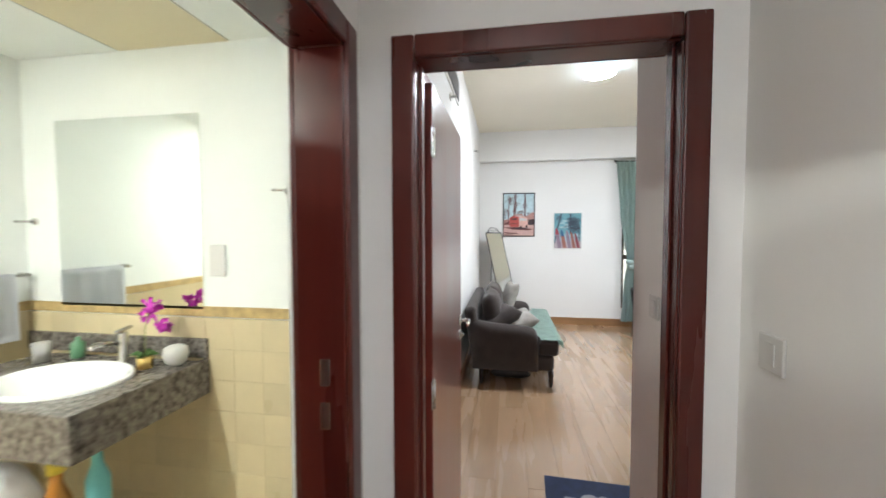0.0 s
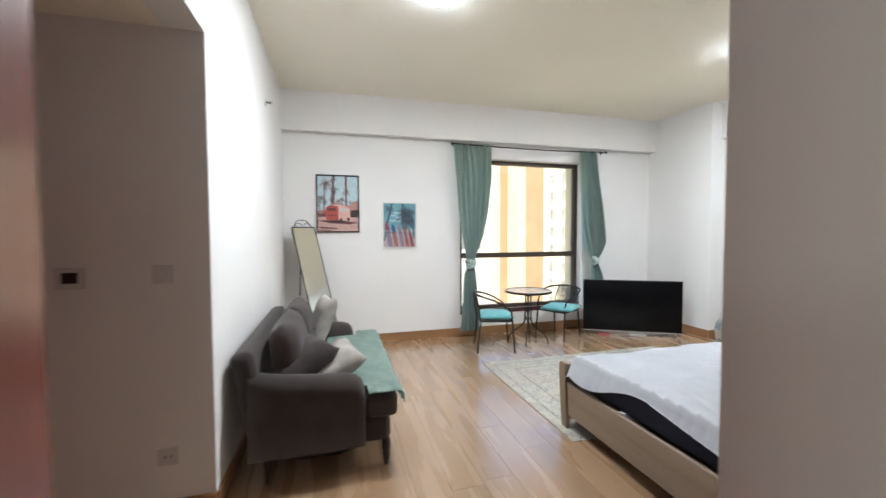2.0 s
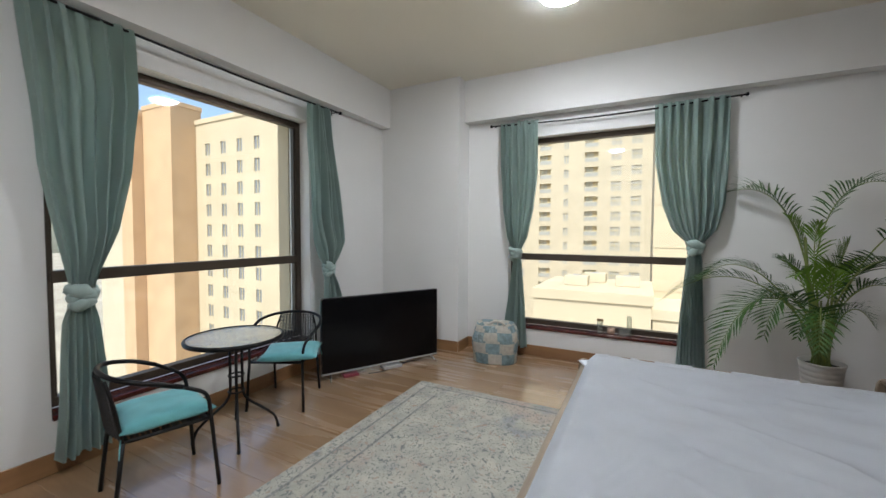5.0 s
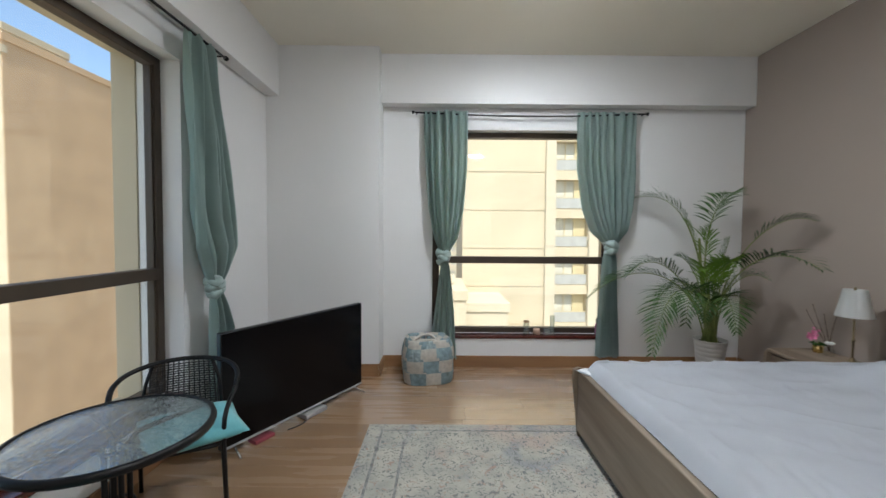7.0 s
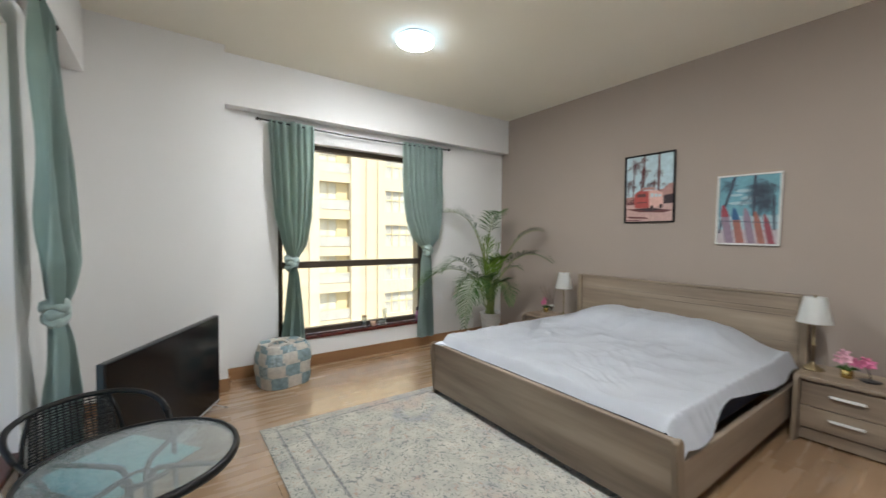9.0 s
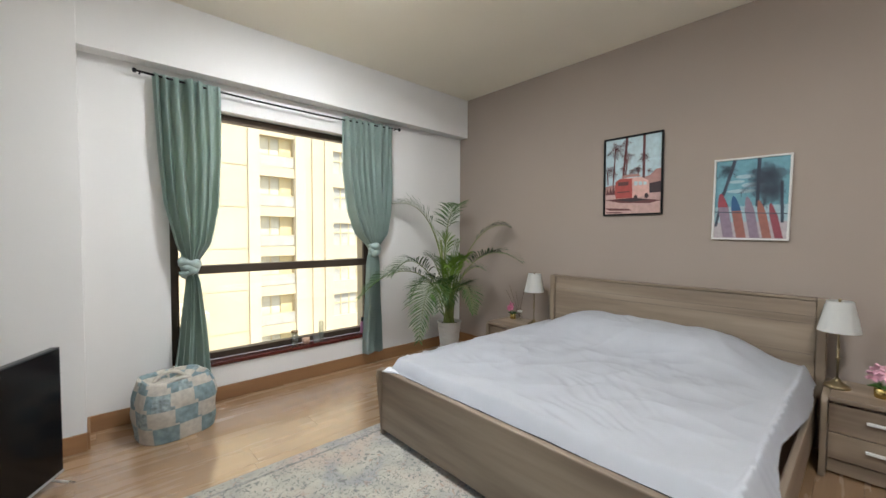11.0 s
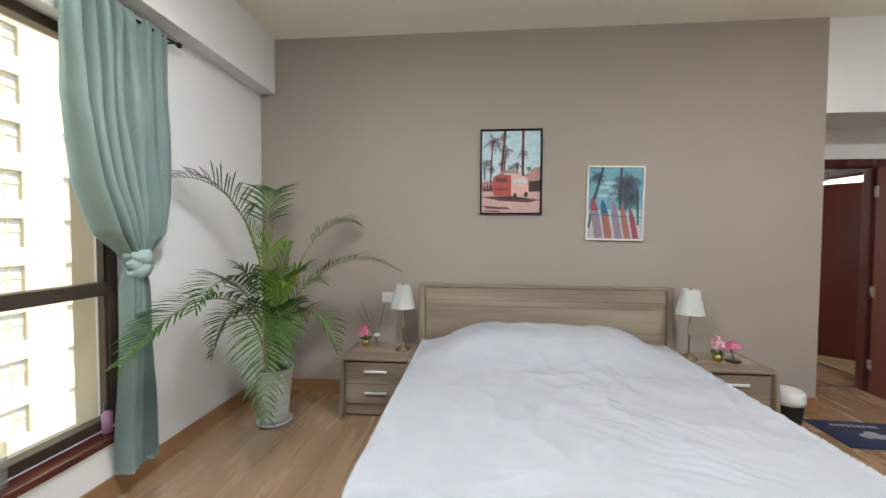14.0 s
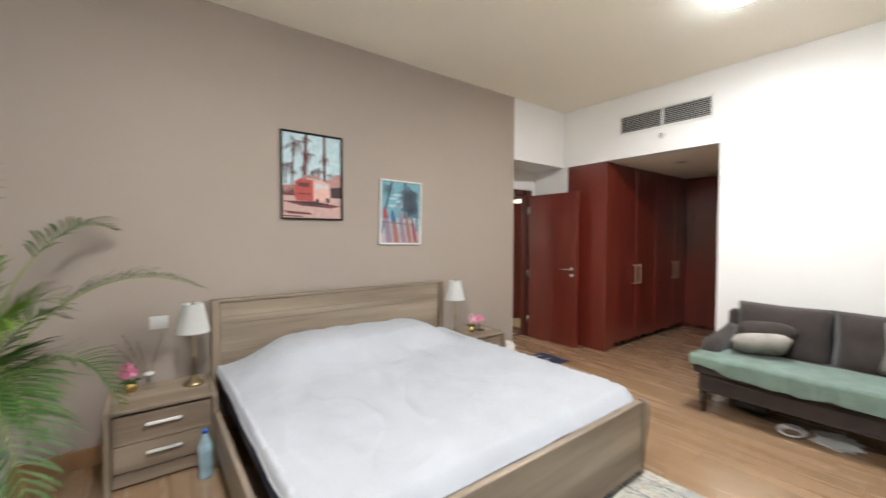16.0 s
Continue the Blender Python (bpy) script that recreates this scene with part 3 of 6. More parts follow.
bay("tower_attic", 36.7, 43, 43.6, 49.8, 19.6, STONE, "cream stepped attic block on the tower")
bay("tower_bay", 33.0, 37.4, 63.85, 71.4, 19.7, ORANGE, "orange rendered tower bay")
bay("tower_bay", 31.4, 37.4, 71.5, 74.8, 18.8, ORANGE, "orange rendered tower bay")
bay("tower_bay", 31.6, 37.4, 74.9, 82.4, 20.1, STONEB, "pale rendered tower wing")
# the tower opposite the east window
tower("apartment_tower", "cream apartment tower with recessed balconies", (35.5, 2.0, 0), -90, 34.0, 14.0, -62, 44.0, STONE,
      [(8.25, 2.85, 2.55, "balcony"), (14.8, 3.45, 2.1, "window"), (19.8, 3.45, 2.1, "window"), (26.0, 3.0, 2.1, "window")], 26, 3.38, 1.2, 37.55, recess=0.3)
bay("tower_pier", 35.30, 35.45, -6.2, -5.3, 44.4, STONEB, "pale rendered facade pier")
bay("tower_pier", 35.30, 35.45, -10.05, -9.15, 44.4, STONEB, "pale rendered facade pier")
bay("tower_pier", 35.34, 35.45, -12.7, -11.9, 44.4, STONE, "cream rendered facade pier")
bay("tower_pier", 35.34, 35.45, -11.5, -10.7, 44.4, STONE, "cream rendered facade pier")
COURSE = material("joint_render", (0.50, 0.43, 0.30), 0.9)
for k in range(26):
    z = 37.4 - 3.38 * k
    structure(box("string_course", 35.46, 35.498, -5.25, 2.0, z, z + 0.04, COURSE, bevel=0), "thin facade joint")
    structure(box("string_course", 35.46, 35.498, -17.75, -16.3, z, z + 0.04, COURSE, bevel=0), "thin facade joint")
# the lower roof terrace before it
bay("podium", 28.0, 36.0, 2.1, 9.5, -3.2, STONE, "cream podium block with a flat roof")
bay("podium", 30.0, 35.4, -1.2, 2.0, -4.4, STONEB, "pale podium block with a flat roof")
# air units on the roof
for k, (x, y) in enumerate(((31, 7.0), (32, 3.6), (33.5, 6.0))):
    u = thing("air_conditioner", "pale rooftop air conditioning unit", "air conditioner", (x, y, -2.48), 0, "rooftop air units")
    box("casing", -0.6, 0.6, -0.8, 0.8, 0, 0.7, STONEB, u, 0.03)
    lathe("fan_grille", [(0.3, 0), (0.3, 0.05), (0.1, 0.06)], GREYP, u, (0, 0, 0.7), 16)
# far towers
tower("apartment_tower", "distant cream tower with balconies and windows", (93.0, 36.0, 0), -88, 38.0, 18.0, -62, 52.0, STONEB,
      [(2.0, 2.2, 1.9, "window"), (6.5, 1.0, 1.8, "window"), (11.0, 2.6, 2.2, "balcony"), (16.5, 1.0, 1.8, "window"), (21.0, 2.8, 2.2, "balcony"), (26.5, 2.0, 2.0, "window"), (30.5, 2.0, 2.0, "window"), (34.5, 2.0, 2.0, "window")], 30, 3.3, 1.2, 47.0, recess=0.15)
tower("apartment_tower", "far grey-cream tower", (185.0, 92.0, 0), -75, 16.0, 16.0, -62, 36.0, STONEB,
      [(2.0, 1.6, 2.0, "window"), (6.0, 1.6, 2.0, "window"), (10.0, 2.6, 2.0, "balcony")], 24, 3.6, 1.2, 31.0, recess=0.15)
tower("apartment_tower", "far cream tower", (150.0, 70.0, 0), -80, 14.0, 16.0, -62, 5.0, STONE,
      [(2.0, 1.6, 2.0, "window"), (6.0, 1.6, 2.0, "window"), (10.0, 2.0, 2.0, "window")], 16, 3.4, 1.2, 1.0, recess=0.15)

# ---- doors, casings, closet ----
def casing(name, label, x0, x1, ztop, yf, yb, at=(0, 0, 0), turn=0.0, w=0.07):
    """A door frame in a wall from y = yf to yb, its opening from x0 to x1."""
    c = thing(name, label, "door frame", at, turn)
    c["kind"] = "structure"
    for side in (0, 1):
        xa = x0 if side == 0 else x1
        o = -1 if side == 0 else 1
        a, b = sorted((xa, xa + o * 0.03))
        box("jamb", a, b, yf, yb, 0, ztop, RED, c, 0.003)
        for y0, y1 in ((yf - 0.018, yf - 0.001), (yb + 0.001, yb + 0.018)):
            a, b = sorted((xa + o * 0.002, xa + o * (w + 0.002)))
            box("architrave", a, b, y0, y1, 0, ztop + w, RED, c, 0.006)
    box("head", x0, x1, yf, yb, ztop, ztop + 0.03, RED, c, 0.003)
    for y0, y1 in ((yf - 0.018, yf - 0.001), (yb + 0.001, yb + 0.018)):
        box("architrave", x0 + 0.001, x1 - 0.001, y0, y1, ztop + 0.002, ztop + w, RED, c, 0.006)
    return c


c = casing("door_1", "dark red wooden bedroom door frame", -0.52, 0.235, 2.0, 0.22, 0.32)
box("stop", -0.52, -0.508, 0.265, 0.30, 0, 2.0, RED, c, 0.002)
box("stop", 0.227, 0.235, 0.265, 0.30, 0, 2.0, RED, c, 0.002)
c = casing("door_2", "dark red wooden bathroom door frame", -0.87, 0.09, 2.0, 0, 0.15, (-0.70, 0, 0), 90)
for z in (0.93, 1.06):
    box("strike_plate", 0.087, 0.0895, 0.05, 0.08, z - 0.04, z + 0.04, CHROME, c, 0.001)


def leaf(name, label, at, turn, width=0.78, group="", lever=1):
    """A flush door leaf; its hinge edge at the origin, running along +y, faces to x."""
    d = thing(name, label, "door", at, turn, group)
    box("leaf_panel", -0.04, 0.0, 0, width, 0.008, 1.985, REDLEAF, d, 0.003)
    for z in (0.25, 0.9, 1.78):
        h = box("hinge", -0.002, 0.004, -0.022, 0.02, z - 0.05, z + 0.05, CHROME, d, 0.002)
        tube("hinge_pin", [(0.006, -0.006, z - 0.05), (0.006, -0.006, z + 0.05)], 0.006, CHROME, d)
    for sx, xx in ((1, 0.0), (-1, -0.04)):
        y = width - 0.065
        bm = bmesh.new()
        add_tube(bm, [(xx, y, 1.005), (xx + sx * 0.008, y, 1.005)], 0.026, 20)
        add_tube(bm, [(xx, y, 1.005), (xx + sx * 0.045, y, 1.005)], 0.009, 10)
        add_tube(bm, round_path([(xx + sx * 0.045, y, 1.005), (xx + sx * 0.055, y - 0.01, 1.005), (xx + sx * 0.055, y - 0.12, 1.005)], 0.01), 0.009, 10)
        bmesh.ops.recalc_face_normals(bm, faces=bm.faces)
        link("handle", bm, CHROME, d, "brushed steel lever handle", True)
        bm = bmesh.new()
        add_tube(bm, [(xx, y, 0.925), (xx + sx * 0.008, y, 0.925)], 0.026, 20)
        add_tube(bm, [(xx, y, 0.925), (xx + sx * 0.022, y, 0.925)], 0.008, 10)
        bmesh.ops.recalc_face_normals(bm, faces=bm.faces)
        link("lock", bm, CHROME, d, "steel thumb turn", True)
    return d


leaf("bedroom_door", "dark red flush wooden door standing open", (-0.495, 0.365, 0), -0.6)
leaf("bathroom_door", "dark red flush wooden door open into the bathroom", (-0.885, -0.87, 0), 47)

HANDLEM = material("pale_brass", (0.70, 0.58, 0.42), 0.3, metal=0.9)
# closet: one wardrobe unit a door
def wardrobe(x0, x1, handle_at):
    w = thing("wardrobe", "dark red built-in wardrobe unit with a tall door", "wardrobe", ((x0 + x1) / 2, 0.872, 0), 0, "built-in wardrobes")
    a, b = x0 - (x0 + x1) / 2, x1 - (x0 + x1) / 2
    box("body", a, b, 0.0, 0.52, 0.06, 2.335, RED, w, 0.002)
    box("plinth", a, b, 0.05, 0.50, 0, 0.058, RED, w, 0.002)
    box("door", a + 0.002, b - 0.002, 0.522, 0.545, 0.065, 2.325, REDLEAF, w, 0.003)
    hx = a + 0.06 if handle_at < 0 else b - 0.06
    h = tube("handle", round_path([(hx, 0.545, 0.80), (hx, 0.58, 0.80), (hx, 0.58, 1.04), (hx, 0.545, 1.04)], 0.01), 0.010, HANDLEM, w, label="pale brass bar handle")
for x0, x1, s_ in ((-1.43, -0.87, -1), (-2.0, -1.432, 1), (-2.6, -2.002, -1), (-3.0, -2.602, 1)):
    wardrobe(x0, x1, s_)
w = thing("wardrobe_end_panel", "dark red wooden wardrobe side panel", "panel", (-0.84, 0.875, 0))
box("panel", -0.028, 0.165, 0.0, 0.545, 0.0, 2.335, REDLEAF, w, 0.003)
w = thing("wardrobe", "dark red built-in wardrobe at the closet's end", "wardrobe", (-3.2, 1.42, 0), 0, "built-in wardrobes")
box("body", -0.24, 0.175, -0.54, 1.17, 0.0, 2.335, RED, w, 0.002)
for k in range(2):
    box("door", 0.178, 0.198, 0.01 + k * 0.58, 0.585 + k * 0.58, 0.05, 2.32, REDLEAF, w, 0.003)


def plate(name, label, at, turn, w=0.086, h=0.086, rocker=True, mat=None, cat="switch", holes=False):
    """A wall plate that faces local -y, its back on y = 0."""
    p = thing(name, label, cat, at, turn)
    box("faceplate", -w / 2, w / 2, -0.009, -0.0005, -h / 2, h / 2, mat or SWITCHP, p, 0.003)
    if rocker:
        box("rocker", -w * 0.22, w * 0.22, -0.0135, -0.0095, -h * 0.3, h * 0.3, mat or SWITCHP, p, 0.002)
    if holes:
        for dx in (-0.012, 0.012):
            box("socket_hole", dx - 0.003, dx + 0.003, -0.0102, -0.0093, -0.006, 0.006, BLACKP, p, 0)
    return p


plate("light_switch", "square white light switch on the alcove wall", (XA, 0.558, 1.195), -90, 0.085, 0.085)
plate("light_switch", "square white light switch on the hall wall", (0.40, 0.08, 1.175), -90, 0.09, 0.09)
plate("light_switch", "square white light switch on the closet wall", (-0.88, 2.595, 1.20), 0)
plate("wall_socket", "square white wall socket low on the closet wall", (-0.88, 2.595, 0.33), 0, rocker=False, holes=True, cat="socket")
t = plate("thermostat", "white wall thermostat with a dark display", (-1.235, 2.595, 1.19), 0, 0.115, 0.095, rocker=False, cat="thermostat")
box("display", -0.03, 0.03, -0.0105, -0.0095, -0.02, 0.028, BLACKP, t, 0)
plate("light_switch", "white double switch on the taupe wall", (3.735, YT, 0.845), 180, 0.10, 0.085)
plate("light_switch", "white wall switch beside the bathroom mirror", (-1.59, 0.68, 1.34), 0, 0.08, 0.15)
plate("wall_socket", "white wall socket low on the alcove side", (XA, 0.60, 0.38), -90, rocker=False, holes=True, cat="socket")

# air grille and detectors above the closet opening
g = thing("air_vent", "white framed air conditioning grille with dark slats", "air vent", (X0, 2.055, 2.72))
for y0, y1, z0, z1 in ((-0.485, 0.485, 0.095, 0.12), (-0.485, 0.485, -0.12, -0.095), (-0.485, -0.46, -0.094, 0.094), (0.46, 0.485, -0.094, 0.094), (-0.012, 0.012, -0.094, 0.094)):
    box("vent_frame", 0.0005, 0.012, y0, y1, z0, z1, PLASTIC, g, 0.002)
box("vent_back", 0.0005, 0.002, -0.455, 0.455, -0.09, 0.09, BLACKP, g, 0)
for k in range(9):
    for y0, y1 in ((-0.458, -0.014), (0.014, 0.458)):
        box("slat", -0.009, 0.009, y0, y1, -0.0015, 0.0015, GREYP, g, 0, m=Matrix.Translation((0.011, 0, -0.08 + k * 0.02)) @ Matrix.Rotation(radians(35), 4, "Y"))
for y, z, lab in ((2.06, 2.52, "small chrome wall sprinkler under the air grille"), (4.30, 2.56, "small chrome wall sprinkler high over the sofa")):
    t = thing("sprinkler", lab, "sprinkler", (X0, y, z))
    tube("rose", [(0.0005, 0, 0), (0.008, 0, 0)], 0.03, PLASTIC, t, 16)
    tube("nozzle", [(0.008, 0, 0), (0.045, 0, 0), (0.046, 0, 0), (0.055, 0, 0)], 0.01, CHROME, t, 10, radii=[0.009, 0.009, 0.016, 0.016])
t = thing("downlight", "round white recessed closet ceiling light", "ceiling light", (-1.45, 1.95, 2.34))
lathe("trim_ring", [(0.075, 0), (0.09, -0.006), (0.06, -0.008)], PLASTIC, t)
lathe("reflector", [(0.055, -0.006), (0.05, -0.009)], GREYP, t)

# ---- ceiling lamps ----
for x, y in ((0.645, 3.10), (3.50, 3.12)):
    l = thing("ceiling_light", "round white flush ceiling light, switched on", "ceiling light", (x, y, H), 0, "flush ceiling lights")
    lathe("base", [(0.152, -0.001), (0.154, -0.006), (0.152, -0.012)], PLASTIC, l, sides=48)
    lathe("diffuser_rim", [(0.148, -0.0125), (0.152, -0.016), (0.153, -0.034), (0.149, -0.042)], LAMPRIM, l, sides=48, label="frosted lamp rim")
    lathe("diffuser", [(0.148, -0.0425), (0.144, -0.046), (0.115, -0.054), (0.07, -0.060), (0.02, -0.062)], LAMPG, l, sides=48)
for x, y in ((-1.95, -0.75), (-1.95, -1.35)):
    l = thing("bathroom_downlight", "small round lit bathroom downlight", "ceiling light", (x, y, 2.352), 0, "bathroom downlights")
    lathe("trim_ring", [(0.085, -0.001), (0.095, -0.008)], PLASTIC, l)
    lathe("diffuser", [(0.075, -0.0085), (0.07, -0.012)], BATHG, l)
# unseen fill light, added behind the start to brighten hall and alcove walls
l = thing("hall_downlight", "small round fill light added out of view in the hall", "ceiling light", (-0.12, -1.9, 2.55), 0)
lathe("trim_ring", [(0.085, -0.001), (0.095, -0.008)], PLASTIC, l)
lathe("diffuser", [(0.075, -0.0085), (0.07, -0.012)], HALLG, l)

# ---- curtains ----
def curtain_rod(at, turn, x0, x1, sag):
    r = thing("curtain_rod", "thin black metal curtain rod", "curtain rod", at, turn)
    n = 14
    tube("rod", [(x0 + (x1 - x0) * k / n, 0, -sag * math.sin(math.pi * k / n)) for k in range(n + 1)], 0.008, BLACKM, r, 10)
    for x, o in ((x0, -1), (x1, 1)):
        lathe("finial", [(0.006, -0.02), (0.016, -0.015), (0.016, 0.0), (0.006, 0.006)], BLACKM, r).matrix_local = Matrix.Translation((x + o * 0.01, 0, 0)) @ Matrix.Rotation(radians(90 * o), 4, "Y")
        tube("bracket", [(x + o * -0.03, 0, 0), (x + o * -0.03, 0.08, 0), (x + o * -0.03, 0.085, -0.02), (x + o * -0.03, 0.085, 0.03)], 0.006, BLACKM, r)
    return r


def curtain(at, turn, prof, knot, folds, seed, label):
    """Cloth gathered on a rod and tied in a knot. prof: rows (z, left, right, fold depth); knot: (x, z)."""
    c = thing("curtain", label, "curtain", at, turn, "tied curtains")
    nu, nz = 120, 110
    zs = [p[0] for p in prof]
    bm = bmesh.new()
    rows = []
    for j in range(nz + 1):
        z = zs[0] + (zs[-1] - zs[0]) * j / nz
        l, r, d = (float(np.interp(-z, [-q for q in zs], [p[k] for p in prof])) for k in (1, 2, 3))
        row = []
        for i in range(nu + 1):
            u = i / nu
            ph = noise.noise(Vector((u * 2.4, z * 0.5, seed))) * 4.0
            uneven = 0.9 + 1.2 * noise.noise(Vector((u * 3.1, z * 0.35, seed + 9)))
            s0 = math.sin(u * folds * 2 * math.pi + ph + 1.6 * math.sin(u * 5 + seed) + seed)
            y = math.copysign(abs(s0) ** 0.7, s0) * d * uneven
            y += math.sin(u * folds * 5.3 + z * 1.3 + seed) * d * 0.35
            y += noise.noise(Vector((u * 5, z * 1.8, seed + 5))) * 0.035
            x = l + (r - l) * (u + 0.012 * math.sin(u * folds * 4 * math.pi + ph))
            rise = z - knot[1]
            belly = 1.0 if rise > 0 else 0.45
            y -= belly * (0.035 * math.exp(-((abs(rise) - 0.22) / 0.20) ** 2) + 0.015) * math.sqrt(max(0.0, 1 - (2 * u - 1) ** 2))
            row.append(bm.verts.new((x, y, z + 0.008 * noise.noise(Vector((u * 20, 1, seed))) * (1 if j in (0, nz) else 0))))
        rows.append(row)
    for a, b in zip(rows, rows[1:]):
        for k in range(nu):
            bm.faces.new((a[k], a[k + 1], b[k + 1], b[k]))
    bmesh.ops.solidify(bm, geom=list(bm.faces), thickness=0.002)
    part("panel", bm, CURT, c, smooth=True)
    # the knot: cloth wrapped twice round itself
    kx, kz = knot
    for q, (tilt, rad, th, dz) in enumerate(((16, 0.058, 0.027, 0.032), (-34, 0.054, 0.024, -0.026), (52, 0.050, 0.027, 0.0), (-8, 0.055, 0.021, 0.004))):
        bm = bmesh.new()
        m = Matrix.Translation((kx, -0.02, kz + dz)) @ Matrix.Rotation(radians(tilt), 4, "Y")
        n, sd = 28, 12
        rings = []
        for a in range(n):
            t_ = 2 * math.pi * a / n
            th_ = th * (1 + 0.3 * math.sin(3 * t_ + seed + q) + 0.12 * math.sin(7 * t_ + seed))
            cx, cy = rad * math.cos(t_), rad * 0.75 * math.sin(t_)
            rings.append([bm.verts.new(m @ Vector((cx + th_ * 0.7 * math.cos(p_) * math.cos(t_), cy + th_ * 0.7 * math.cos(p_) * math.sin(t_), th_ * math.sin(p_) * 1.1 + 0.006 * math.sin(p_ * 4 + t_ * 2 + seed)))) for p_ in (2 * math.pi * k / sd for k in range(sd))])
        for a in range(n):
            A, B = rings[a], rings[(a + 1) % n]
            for k in range(sd):
                bm.faces.new((A[k], B[k], B[(k + 1) % sd], A[(k + 1) % sd]))
        bmesh.ops.recalc_face_normals(bm, faces=bm.faces)
        part("knot", bm, CURT, c, smooth=True)
    return c


curtain_rod((0, 5.335, 2.55), 0, 1.38, 3.71, 0.018)
curtain_rod((4.80, 5.94, 2.53), -90, 1.83, 4.12, 0.030)
curtain((0, 5.345, 0), 0, [(2.55, 1.40, 1.93, 0.014), (2.50, 1.41, 1.93, 0.030), (2.1, 1.44, 1.93, 0.035), (1.7, 1.47, 1.88, 0.038), (1.35, 1.53, 1.80, 0.035), (1.10, 1.57, 1.70, 0.025), (0.98, 1.59, 1.67, 0.015), (0.85, 1.55, 1.70, 0.022), (0.5, 1.53, 1.73, 0.035), (0.10, 1.50, 1.74, 0.045)], (1.625, 0.98), 7, 1.0, "sage green curtain tied in a knot at the far window")
curtain((0, 5.345, 0), 0, [(2.55, 3.27, 3.55, 0.014), (2.50, 3.27, 3.55, 0.030), (2.0, 3.27, 3.60, 0.04), (1.5, 3.29, 3.66, 0.045), (1.25, 3.33, 3.68, 0.045), (1.08, 3.42, 3.62, 0.03), (0.99, 3.48, 3.57, 0.016), (0.85, 3.46, 3.64, 0.025), (0.5, 3.45, 3.76, 0.04), (0.12, 3.46, 3.82, 0.045)], (3.525, 0.98), 5, 2.3, "sage green curtain tied in a knot behind the television")
curtain((4.79, 5.94, 0), -90, [(2.54, 1.93, 2.36, 0.014), (2.48, 1.93, 2.36, 0.030), (2.0, 1.95, 2.36, 0.036), (1.6, 1.98, 2.33, 0.04), (1.3, 2.04, 2.27, 0.035), (1.18, 2.09, 2.20, 0.02), (1.12, 2.10, 2.17, 0.014), (1.0, 2.10, 2.20, 0.022), (0.6, 2.05, 2.24, 0.03), (0.10, 1.98, 2.27, 0.035)], (2.135, 1.12), 6, 4.1, "sage green curtain tied in a knot above the fabric basket")
curtain((4.79, 5.94, 0), -90, [(2.54, 3.44, 4.01, 0.014), (2.48, 3.44, 4.01, 0.032), (2.0, 3.45, 4.01, 0.04), (1.6, 3.52, 3.99, 0.042), (1.38, 3.60, 3.94, 0.038), (1.28, 3.70, 3.86, 0.02), (1.22, 3.74, 3.82, 0.014), (1.1, 3.72, 3.84, 0.022), (0.6, 3.68, 3.86, 0.032), (0.13, 3.66, 3.89, 0.036)], (3.78, 1.22), 8, 6.7, "sage green curtain tied in a knot beside the palm")

# ---- the bed ----
bed = thing("bed", "grey oak double bed frame with a panelled headboard", "bed", (2.44, 1.9, 0))
BX0, BX1, BY0, BY1 = -1.0, 1.06, -1.06, 1.05
hb = box("headboard", -0.955, 0.955, -1.045, -1.005, 0.30, 0.955, OAK, bed, 0.004)
for k, (z0, z1) in enumerate(((0.32, 0.60), (0.602, 0.80), (0.802, 0.85), (0.852, 0.95))):
    box("board", -0.95, 0.95, -1.0045, -0.992, z0, z1, OAK, bed, 0.0015)
for x in (-0.98, 0.98):
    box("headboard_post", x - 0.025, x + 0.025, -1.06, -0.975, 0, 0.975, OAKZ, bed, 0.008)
box("headboard_cap", -0.953, 0.953, -1.05, -0.985, 0.957, 0.975, OAK, bed, 0.004)
fb = box("footboard", -0.955, 1.035, 0.985, 1.025, 0.05, 0.455, OAK, bed, 0.006)
for x in (-0.97, 1.05):
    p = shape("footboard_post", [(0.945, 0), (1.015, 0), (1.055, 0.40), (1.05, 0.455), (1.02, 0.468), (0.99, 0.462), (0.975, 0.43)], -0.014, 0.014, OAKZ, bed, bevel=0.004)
    p.matrix_local = Matrix.Translation((x, 0, 0)) @ Matrix.Rotation(radians(90), 4, "Z")
for x in (-0.955, 1.02):
    box("side_rail", x - 0.015, x + 0.015, -0.97, 0.98, 0.10, 0.33, OAKY, bed, 0.005)
m_ = thing("mattress", "dark navy mattress on the bed", "mattress", (2.47, 1.9, 0.30))
bm = bmesh.new()
add_box(bm, -0.93, 0.93, -0.97, 0.925, 0.0, 0.21, 0.045, seg=3)
part("body", bm, NAVY, m_, smooth=True)
tube("piping", round_path([(-0.93, -0.97, 0.16), (-0.93, 0.92, 0.16), (0.93, 0.92, 0.16), (0.93, -0.97, 0.16), (-0.93, -0.97, 0.16)], 0.05), 0.006, NAVY, m_)
